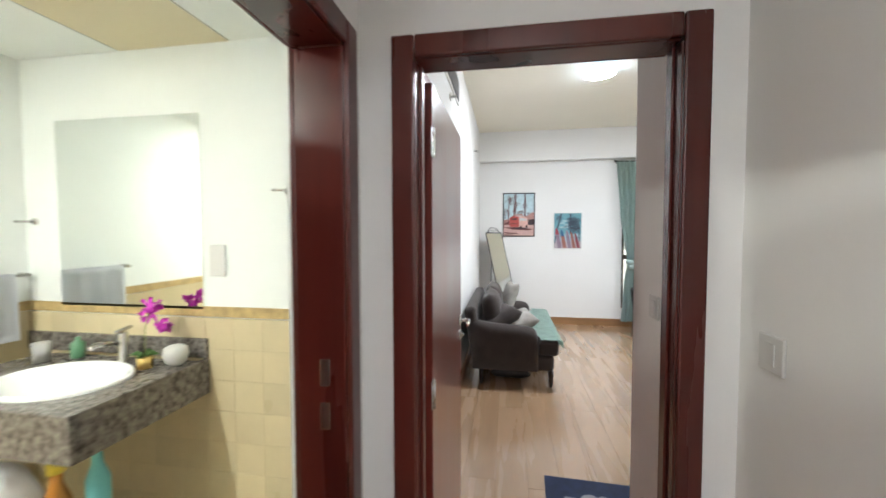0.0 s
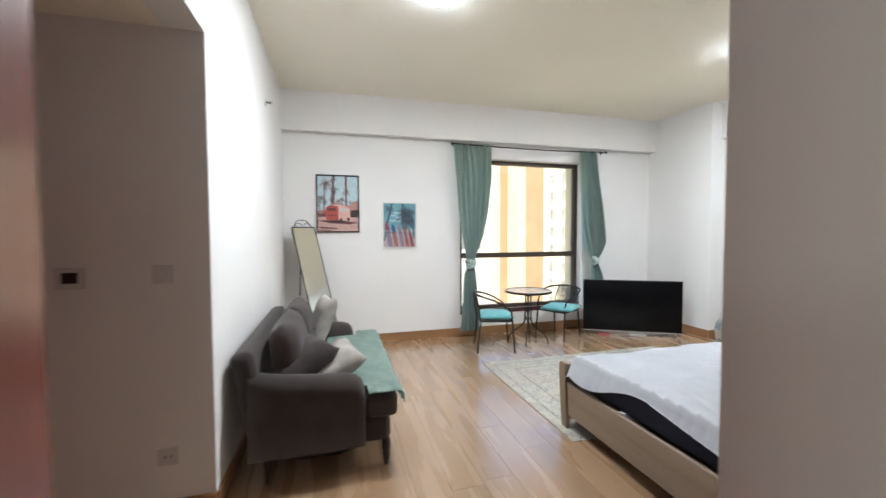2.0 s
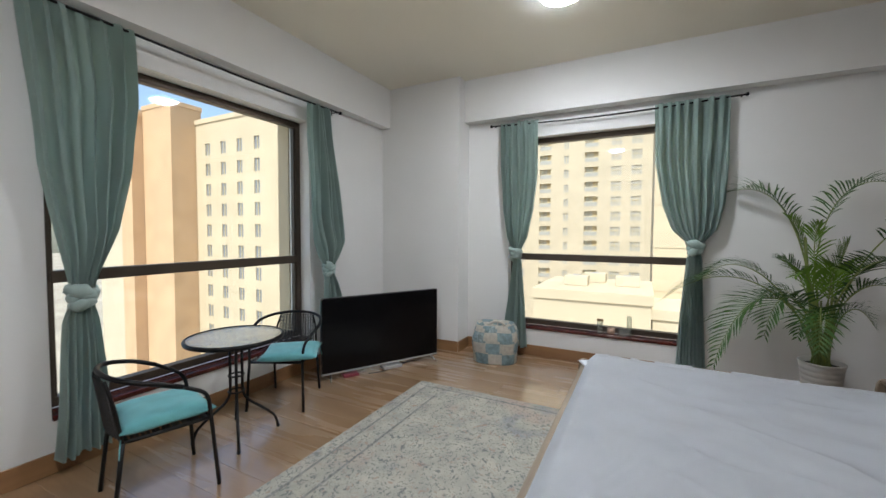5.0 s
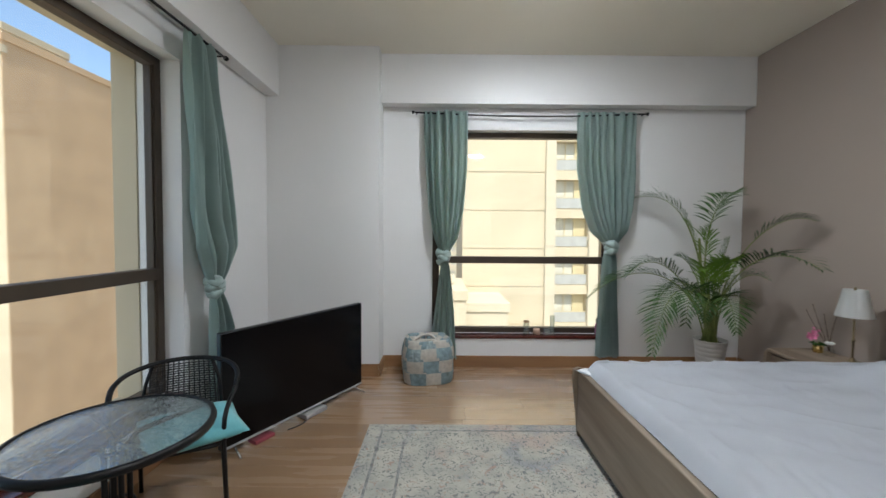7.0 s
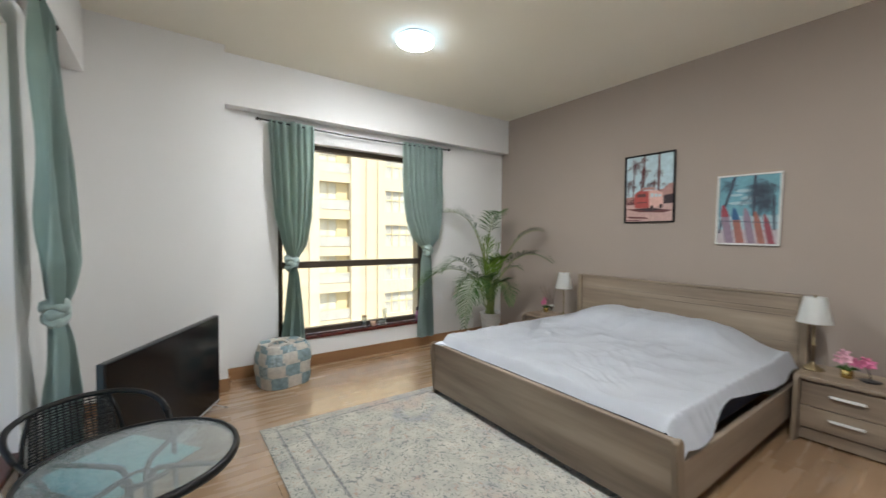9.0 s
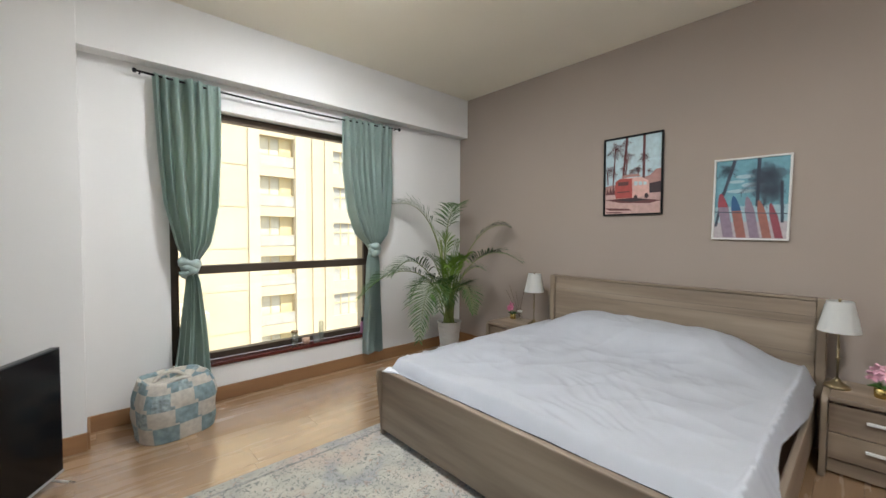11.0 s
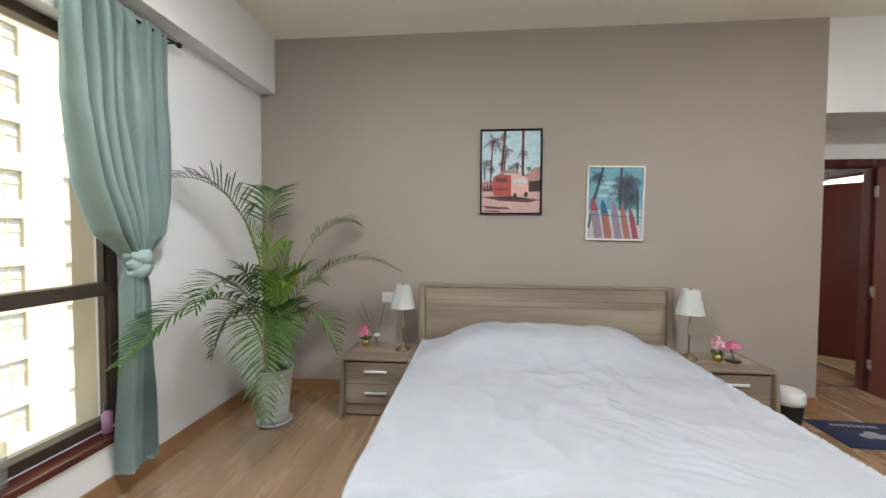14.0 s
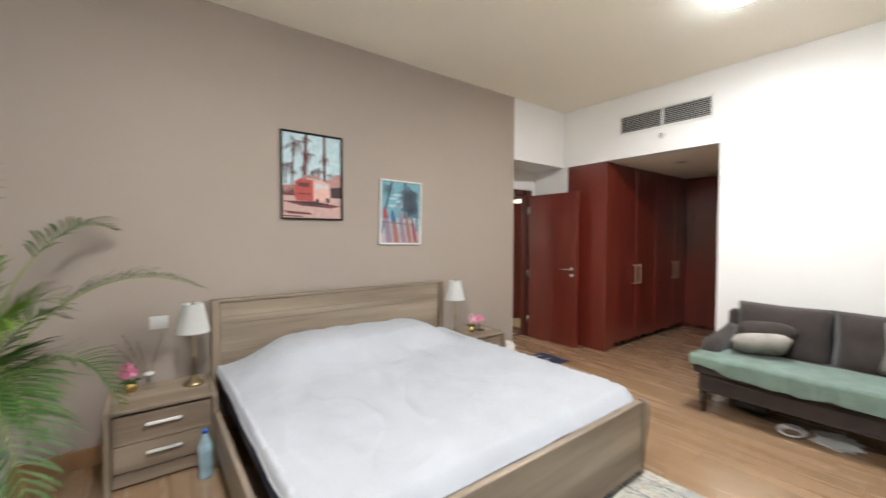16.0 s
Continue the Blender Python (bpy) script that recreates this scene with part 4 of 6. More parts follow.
# sheet drawn over pillows, hanging over the sides
dv = thing("bed_sheet", "rumpled white sheet drawn over the pillows on the bed", "bedding", (2.47, 1.9, 0.50))
bm = bmesh.new()
NU, NV = 210, 210
grid = []
for j in range(NV + 1):
    v = j / NV
    row = []
    for i in range(NU + 1):
        u = i / NU * 2 - 1
        hang = (0.045 if u > 0 else 0.10) + (0.02 if u > 0 else 0.05) * noise.noise(Vector((v * 5, 3, 1 if u > 0 else 7)))
        if u < 0:
            hang += 0.07 * math.exp(-((v - 0.90) / 0.11) ** 2) - 0.04 * math.exp(-((v - 0.62) / 0.12) ** 2) + 0.03 * math.exp(-((v - 0.2) / 0.15) ** 2)
        half = 0.93
        s_ = u * (half + hang)
        y = -0.93 + v * 1.925
        foot = max(0.0, min(1.0, (y - 0.925) / 0.07))
        over = max(0.0, abs(s_) - half)
        x = math.copysign(min(abs(s_), half + (0.5 if u < 0 else 0.3) * over + 0.012), s_) if over else s_
        r = min(1.0, over / 0.05)
        z = 0.022 - (over - 0.02 * (1 - r)) * 0.95 * (1 if over > 0 else 0)
        top = max(0.0, 1 - (abs(s_) / half) ** 5) if over == 0 else 0.0
        side = (1 / (1 + math.exp((abs(s_ + 0.0) - 0.70) / 0.07)))
        pv = (y + 0.93)
        hump = 0.185 * side * (1 / (1 + math.exp((pv - 0.50) / 0.07))) * (0.80 + 0.20 * min(1, pv / 0.12))
        z += hump - 0.061 * foot ** 1.4
        soft = 1 - 0.85 * foot
        wr = noise.noise(Vector((s_ * 2.0 + 0.6 * y, y * 5.0, 2.0)))
        ridge = (1 - abs(wr)) ** 5 * 0.004
        wr2 = noise.noise(Vector((s_ * 7 - y * 3, y * 4.5 + s_ * 4, 9.0)))
        z += (ridge + wr2 * 0.011 + noise.noise(Vector((s_ * 3, y * 3, 5))) * 0.010) * (0.35 + 0.65 * top) * soft
        if over > 0:
            x += math.copysign((0.002 if u > 0 else 0.003) * math.sin(y * 31 + 4 * noise.noise(Vector((y * 3, 0, 0)))) * r, s_)
        wr3 = noise.noise(Vector((s_ * 1.6 + y * 1.1, y * 2.6 - s_ * 1.9, 4.0)))
        z += (1 - abs(wr3)) ** 6 * 0.012 * (0.4 + 0.6 * top) * min(1.0, pv) * soft
        fan = math.atan2(y - 1.25, s_ + 1.35)
        far = math.hypot(y - 1.25, s_ + 1.35)
        mask = max(0.0, noise.noise(Vector((s_ * 1.7, y * 1.7, 21))) + 0.25)
        z += noise.noise(Vector((fan * 32 + 1.5 * noise.noise(Vector((s_ * 3, y * 3, 6))), far * 2.4, 11.0))) * 0.012 * mask * (0.4 + 0.6 * top) * soft
        z += noise.noise(Vector(((y + 0.25 * s_) * 19, s_ * 2.6, 14.0))) * 0.005 * max(0.0, noise.noise(Vector((s_ * 2.1, y * 2.1, 31))) + 0.1)
        row.append(bm.verts.new((x, y, z)))
    grid.append(row)
for a, b in zip(grid, grid[1:]):
    for k in range(NU):
        bm.faces.new((a[k], a[k + 1], b[k + 1], b[k]))
bmesh.ops.solidify(bm, geom=list(bm.faces), thickness=0.004)
bmesh.ops.recalc_face_normals(bm, faces=bm.faces)
part("sheet", bm, LINEN, dv, smooth=True)
for sx in (0.935,):
    part_ = pillow("corner_fold", 0.12, 0.09, 0.02, LINEN, dv, Matrix.Translation((sx, 0.985, -0.036)) @ Matrix.Rotation(radians(30 if sx > 0 else -30), 4, "Z"), seed=sx * 4)

# ---- rug and mat ----
r = thing("rug", "faded oriental rug in cream, grey and rose", "rug", (2.50, 3.35, 0))
box("field", -1.10, 1.13, -0.66, 0.97, 0.0, 0.009, RUG, r, 0.003)
for a, b, c_, d in ((-1.02, 1.05, 0.86, 0.875), (-1.02, -1.005, -0.64, 0.855), (-0.86, -0.845, -0.64, 0.70), (-0.86, 0.92, 0.70, 0.715), (1.035, 1.05, -0.64, 0.855)):
    box("border_line", a, b, c_, d, 0.0095, 0.0105, material("rug_border", (0.34, 0.34, 0.32), 0.95, var=0.2, scale=40, fine=200, bump=0.5) if "rug_border" not in bpy.data.materials else bpy.data.materials["rug_border"], r, 0)
m2 = thing("doormat", "dark navy doormat with a grey cat print", "doormat", (0.22, 1.19, 0), -3)
box("mat", -0.24, 0.30, -0.21, 0.19, 0.0, 0.008, NAVYMAT, m2, 0.003)
bm = bmesh.new()
add_lathe(bm, [(0.001, 0), (0.055, 0.0005), (0.05, 0.001)], (0.0, 0.0, 0.009), 20)
add_lathe(bm, [(0.001, 0), (0.035, 0.0005), (0.03, 0.001)], (0.07, 0.02, 0.009), 20)
add_box(bm, -0.14, -0.04, -0.01, 0.012, 0.009, 0.010)
part("print", bm, GREYMARK, m2)
for k in range(9):
    box("lettering", -0.12 + k * 0.035, -0.10 + k * 0.035, -0.15, -0.115, 0.009, 0.0095, GREYMARK, m2, 0)

# ---- nightstands ----
def nightstand(x0, x1, label):
    w = x1 - x0
    n = thing("nightstand", label, "nightstand", ((x0 + x1) / 2, 0.84, 0), 0, "bedside tables")
    a, b = -w / 2, w / 2
    box("top", a + 0.03, b - 0.03, 0.0, 0.415, 0.43, 0.458, OAK, n, 0.008)
    for s_, xa in ((1, a), (-1, b)):
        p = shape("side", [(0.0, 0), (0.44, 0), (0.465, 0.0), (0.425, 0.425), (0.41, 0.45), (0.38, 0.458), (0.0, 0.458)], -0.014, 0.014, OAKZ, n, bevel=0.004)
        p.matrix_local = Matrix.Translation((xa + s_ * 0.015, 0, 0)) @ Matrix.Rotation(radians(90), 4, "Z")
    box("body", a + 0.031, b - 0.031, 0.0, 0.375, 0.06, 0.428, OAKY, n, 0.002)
    for z0, z1 in ((0.095, 0.245), (0.25, 0.415)):
        d = box("drawer", a + 0.033, b - 0.033, 0.377, 0.395, z0, z1, OAK, n, 0.003)
        zc = (z0 + z1) / 2 + 0.015
        hdl = box("handle", -0.085, 0.085, 0.404, 0.416, zc - 0.009, zc + 0.009, PLASTIC, d, 0.004, "white bar handle")
        for x in (-0.07, 0.07):
            tube("handle_post", [(x, 0.395, zc), (x, 0.405, zc)], 0.005, CHROME, d)
    box("plinth", a + 0.033, b - 0.033, 0.34, 0.385, 0.012, 0.09, OAK, n, 0.002)


nightstand(3.455, 4.0, "grey oak two-drawer nightstand beside the palm")
nightstand(0.90, 1.435, "grey oak two-drawer nightstand beside the waste bin")


def lamp(x, y, label):
    l = thing("table_lamp", label, "table lamp", (x, y, 0.459), 0, "bedside lamps")
    lathe("foot", [(0.062, 0), (0.064, 0.006), (0.055, 0.018), (0.030, 0.030), (0.016, 0.045), (0.010, 0.06)], ABRASS, l)
    lathe("stem", [(0.006, 0.055), (0.006, 0.17), (0.011, 0.175), (0.011, 0.182), (0.006, 0.187), (0.006, 0.40)], ABRASS, l, sides=12)
    bm = bmesh.new()
    add_lathe(bm, [(0.098, 0.34), (0.060, 0.525)], sides=40)
    for f in [f for f in bm.faces if len(f.verts) > 4]:
        bm.faces.remove(f)
    bmesh.ops.solidify(bm, geom=list(bm.faces), thickness=0.002)
    part("shade", bm, SHADE, l, "white cloth lamp shade", smooth=False)
    lathe("finial", [(0.004, 0.50), (0.008, 0.53), (0.004, 0.54)], ABRASS, l, sides=12)
    tube("spider", [(-0.058, 0, 0.515), (0.058, 0, 0.515)], 0.002, ABRASS, l)


lamp(3.56, 1.03, "brass table lamp with a white shade beside the vase")
lamp(1.38, 1.04, "brass table lamp with a white shade beside an orchid")


def blossom(bm, at, r, seed, tilt=0.0):
    """Five rounded petals round a heart, facing mostly to +y."""
    for k in range(5):
        a = 2 * math.pi * k / 5 + seed
        c0 = Vector(at)
        d = Vector((math.cos(a), 0.25 * math.sin(a * 2 + seed), math.sin(a)))
        sd = Vector((-math.sin(a), 0.1, math.cos(a)))
        q = [c0, c0 + d * r * 0.5 + sd * r * 0.38, c0 + d * r + sd * r * 0.18, c0 + d * r - sd * r * 0.18, c0 + d * r * 0.5 - sd * r * 0.38]
        vs = [bm.verts.new(p + Vector((0, 0.012 * (i % 2) + 0.004 * k, 0))) for i, p in enumerate(q)]
        bm.faces.new(vs)


def gold_orchid(name, at, label, mat, flowers=3, height=0.14, spread=1.0):
    o = thing(name, label, "potted flower", at)
    lathe("pot", [(0.027, 0), (0.030, 0.004), (0.032, 0.055), (0.029, 0.056)], BRASS, o, sides=24)
    bm = bmesh.new()
    for k in range(4):
        a = k * 1.6 + 0.3
        add_tube(bm, [(0, 0, 0.05), (0.03 * math.cos(a), 0.03 * math.sin(a), 0.07), (0.06 * math.cos(a), 0.06 * math.sin(a), 0.062)], 0.008, 6, radii=[0.004, 0.012, 0.002])
    part("leaves", bm, LEAF, o, smooth=True)
    tube("stem", curve_points((0, 0, 0.05), (0, 0, 0.12), (0.01, 0, height), (0.02, 0.01, height), 8), 0.002, STEM, o, 6)
    bm = bmesh.new()
    for k in range(flowers):
        blossom(bm, (0.015 + 0.02 * spread * math.sin(k * 2.1), 0.01 * k, height - 0.01 + 0.022 * spread * math.cos(k * 2.3)), 0.036, k * 0.7)
    part("flowers", bm, mat, o, "pink petals")


gold_orchid("orchid", (3.885, 0.95, 0.459), "pink artificial orchid in a small brass pot", PINK)
gold_orchid("orchid", (1.20, 1.08, 0.459), "pale pink artificial orchid in a small brass pot", PINKL, height=0.15)
v = thing("vase", "clear glass vase with a white rim and bare twigs", "vase", (3.795, 0.95, 0.459))
bm = bmesh.new()
add_lathe(bm, [(0.030, 0), (0.033, 0.01), (0.031, 0.04), (0.018, 0.075), (0.020, 0.085)], sides=24)
part("glass_body", bm, CLEAR, v, smooth=True)
lathe("rim", [(0.024, 0.086), (0.028, 0.092), (0.027, 0.10), (0.02, 0.103)], PLASTIC, v, sides=24)
TWIG = material("twig_bark", (0.10, 0.055, 0.03), 0.9)
for k, (dx, dy, h_) in enumerate(((0.12, 0.02, 0.36), (0.16, 0.03, 0.31), (0.05, 0.0, 0.30), (-0.07, 0.02, 0.34))):
    pts = curve_points((0, 0, 0.03), (dx * 0.2, dy, 0.15), (dx * 0.7, dy, h_ * 0.7), (dx, dy, h_), 8)
    tw = tube("twig", pts, 0.0018, TWIG, v, 5)
    for p in pts[3:]:
        bm = bmesh.new()
        bmesh.ops.create_icosphere(bm, subdivisions=1, radius=0.0042, matrix=Matrix.Translation(p + Vector((0.003, 0, 0))))
        part("bud", bm, TWIG, tw)
o = thing("orchid_dish", "pink orchid on a dark oval dish", "potted flower", (1.09, 1.08, 0.459))
lathe("dish", [(0.02, 0), (0.05, 0.006), (0.053, 0.012), (0.045, 0.014)], BLACKP, o)
tube("stem", curve_points((0, 0, 0.012), (0.0, 0, 0.07), (0.03, 0, 0.10), (0.03, 0, 0.12), 8), 0.004, BLACKP, o, 6)
bm = bmesh.new()
for k in range(4):
    blossom(bm, (0.0 + 0.024 * k, 0.01, 0.125 + 0.014 * math.sin(k * 2)), 0.034, k)
part("flowers", bm, PINK, o, "pink petals")
pb = thing("water_bottle", "clear plastic water bottle with a blue cap", "bottle", (3.535 - 0.0, 1.36, 0))
BOTTLE = material("bottle_plastic", (0.42, 0.62, 0.72), 0.15, var=0.1, scale=20)
lathe("body", [(0.036, 0), (0.040, 0.01), (0.038, 0.06), (0.040, 0.07), (0.036, 0.13), (0.040, 0.16), (0.040, 0.19), (0.016, 0.245), (0.014, 0.26)], BOTTLE, pb, sides=24)
lathe("cap", [(0.016, 0.261), (0.016, 0.278), (0.012, 0.28)], material("blue_cap", (0.02, 0.12, 0.55), 0.4), pb, sides=20)
bn = thing("waste_bin", "black waste bin with a clear white liner", "waste bin", (0.70, 1.06, 0))
lathe("bin", [(0.085, 0), (0.09, 0.005), (0.105, 0.24), (0.10, 0.242)], BLACKP, bn)
lathe("liner", [(0.108, 0.17), (0.112, 0.20), (0.108, 0.245), (0.098, 0.262), (0.085, 0.258)], PLASTIC, bn)

# ---- pictures ----
def flat(bm, pts, y, idx):
    f = bm.faces.new([bm.verts.new((x, y, z)) for x, z in pts])
    f.material_index = idx
    return f


def star_crown(bm, x, z, r, y, idx, n=11, seed=0.0):
    """A palm's head: drooping feather leaves round one point."""
    m = 9
    for k in range(m):
        a = 2 * math.pi * k / m + seed
        reach = r * (0.85 + 0.25 * math.sin(k * 2.7 + seed))
        pts = []
        for q in range(7):
            t_ = q / 6
            pts.append((x + reach * t_ * math.cos(a), z + reach * (t_ * math.sin(a) + 0.25 * t_ - 0.55 * t_ * t_)))
        for (xa, za), (xb, zb), q in zip(pts, pts[1:], range(6)):
            dx, dz = xb - xa, zb - za
            ln = math.hypot(dx, dz) + 1e-6
            nx, nz = -dz / ln, dx / ln
            w_ = r * 0.26 * math.sin(math.pi * (q + 1) / 7.5)
            for s_ in (-1, 1):
                for e_ in (0.0, 0.5):
                    xc, zc = xa + dx * e_, za + dz * e_
                    flat(bm, [(xc, zc), (xc + dx * 0.3, zc + dz * 0.3), (xc + dx * 0.9 + s_ * nx * w_, zc + dz * 0.9 + s_ * nz * w_ - w_ * 0.25)], y, idx)


def ink(name, c):
    return bpy.data.materials.get(name) or material(name, c, 0.55, var=0.06, scale=30, fine=120, bump=0)


SKYB, DUST, ROAD_, PALMC, VAN1, VAN2, DARKC = ink("ink_pale_sky", (0.50, 0.66, 0.70)), ink("ink_dust_pink", (0.46, 0.24, 0.21)), ink("ink_road", (0.58, 0.37, 0.33)), ink("ink_palm", (0.14, 0.04, 0.04)), ink("ink_coral", (0.47, 0.075, 0.06)), ink("ink_cream_pink", (0.74, 0.44, 0.38)), ink("ink_dark", (0.05, 0.025, 0.03))
SAND_ = ink("ink_sand", (0.50, 0.44, 0.46))
AQUA, CLOUD, NIGHT, RED2, BLUE2, LILAC, ORNG, CRIM = ink("ink_aqua", (0.16, 0.38, 0.45)), ink("ink_cloud", (0.38, 0.55, 0.60)), ink("ink_night", (0.05, 0.07, 0.10)), ink("ink_red", (0.34, 0.06, 0.08)), ink("ink_blue", (0.03, 0.12, 0.26)), ink("ink_lilac", (0.28, 0.21, 0.27)), ink("ink_orange", (0.36, 0.14, 0.11)), ink("ink_crimson", (0.30, 0.07, 0.09))


FRAMEM = material("black_frame", (0.008, 0.008, 0.009), 0.6, var=0.05, spec=0.2)


def frame_bars(p, w, h, mat, t=0.012, d=0.022):
    for a, b, c_, e in ((-w / 2, w / 2, h / 2 - t, h / 2), (-w / 2, w / 2, -h / 2, -h / 2 + t), (-w / 2, -w / 2 + t, -h / 2 + t, h / 2 - t), (w / 2 - t, w / 2, -h / 2 + t, h / 2 - t)):
        box("frame_bar", a, b, -d, -0.001, c_, e, mat, p, 0.002)


def van_picture(at, turn):
    w, h = 0.505, 0.70
    p = thing("framed_picture", "black framed beach print of a red van and palms", "picture", at, turn, "van and palm prints")
    frame_bars(p, w, h, FRAMEM, 0.014)
    bm = bmesh.new()
    X, Z = lambda u: (u - 0.5) * (w - 0.02), lambda v_: (0.5 - v_) * (h - 0.02)
    P = lambda *q: [(X(u), Z(v_)) for u, v_ in q]
    flat(bm, P((0, 0), (1, 0), (1, 1), (0, 1)), -0.006, 0)
    flat(bm, P((0, 0.70), (0.3, 0.69), (1, 0.70), (1, 1), (0, 1)), -0.0064, 2)
    flat(bm, P((0, 0.62), (0.25, 0.60), (0.8, 0.52), (0.9, 0.45), (1, 0.44), (1, 0.74), (0, 0.72)), -0.0068, 1)
    flat(bm, P((0.80, 0.62), (1, 0.60), (1, 0.74), (0.8, 0.74)), -0.0072, 6)
    for x0, x1, z0, z1, wd in ((0.155, 0.19, 0.62, 0.12, 0.012), (0.33, 0.40, 0.62, 0.0, 0.02), (0.37, 0.41, 0.60, 0.28, 0.013), (0.70, 0.70, 0.62, 0.0, 0.022), (0.60, 0.61, 0.55, 0.42, 0.01), (0.06, 0.04, 0.6, 0.42, 0.01)):
        flat(bm, P((x0 - wd, z0), (x1 - wd, z1), (x1 + wd, z1), (x0 + wd, z0)), -0.0076, 3)
    for u, v_, r_ in ((0.22, 0.13, 0.085), (0.41, 0.24, 0.06), (0.385, 0.06, 0.045), (0.60, 0.42, 0.045), (0.70, 0.28, 0.05), (0.10, 0.40, 0.06), (0.50, 0.45, 0.04), (0.80, 0.46, 0.03), (0.17, 0.47, 0.035), (0.33, 0.40, 0.03)):
        star_crown(bm, X(u), Z(v_), r_, -0.008 - 0.0002 * u, 3, 11, u * 9)
    flat(bm, P((0.20, 0.57), (0.28, 0.53), (0.66, 0.53), (0.78, 0.58), (0.80, 0.66), (0.80, 0.77), (0.60, 0.79), (0.22, 0.79)), -0.0086, 5)
    flat(bm, P((0.20, 0.57), (0.28, 0.53), (0.50, 0.54), (0.51, 0.79), (0.22, 0.79), (0.19, 0.72)), -0.009, 4)
    flat(bm, P((0.25, 0.575), (0.44, 0.575), (0.44, 0.625), (0.25, 0.625)), -0.0094, 3)
    for ua, ub in ((0.54, 0.60), (0.62, 0.68), (0.70, 0.755)):
        flat(bm, P((ua, 0.575 + (ua - 0.54) * 0.1), (ub, 0.58 + (ub - 0.54) * 0.1), (ub, 0.635), (ua, 0.635)), -0.0094, 0)
    flat(bm, P((0.24, 0.70), (0.46, 0.70), (0.46, 0.715), (0.24, 0.715)), -0.0094, 3)
    flat(bm, P((0.30, 0.52), (0.36, 0.485), (0.60, 0.485), (0.66, 0.52)), -0.0090, 1)
    for u, v_ in ((0.57, 0.79), (0.755, 0.775)):
        flat(bm, [(X(u) + 0.017 * math.cos(a), Z(v_) + 0.024 * math.sin(a)) for a in (k * math.pi / 6 for k in range(12))], -0.0098, 6)
    flat(bm, P((0.0, 0.80), (0.5, 0.79), (1, 0.84), (0.8, 0.87), (0.3, 0.85)), -0.0072, 3)
    for k in range(14):
        flat(bm, P((0.02 + 0.055 * k, 0.735), (0.05 + 0.055 * k, 0.655 - 0.03 * (k % 3)), (0.09 + 0.055 * k, 0.735)), -0.0079, 3)
    flat(bm, P((0.2, 0.805), (0.6, 0.80), (0.8, 0.82), (0.5, 0.845)), -0.0078, 6)
    flat(bm, P((0.0, 0.91), (0.45, 0.93), (0.5, 0.955), (0.1, 0.945)), -0.0072, 3)
    flat(bm, P((0.02, 0.965), (0.3, 0.97), (0.35, 0.985), (0.05, 0.98)), -0.0072, 3)
    bmesh.ops.recalc_face_normals(bm, faces=bm.faces)
    for f in bm.faces:
        if f.normal.y > 0:
            f.normal_flip()
    part("print", bm, [SKYB, DUST, ROAD_, PALMC, VAN1, VAN2, DARKC], p)
    return p


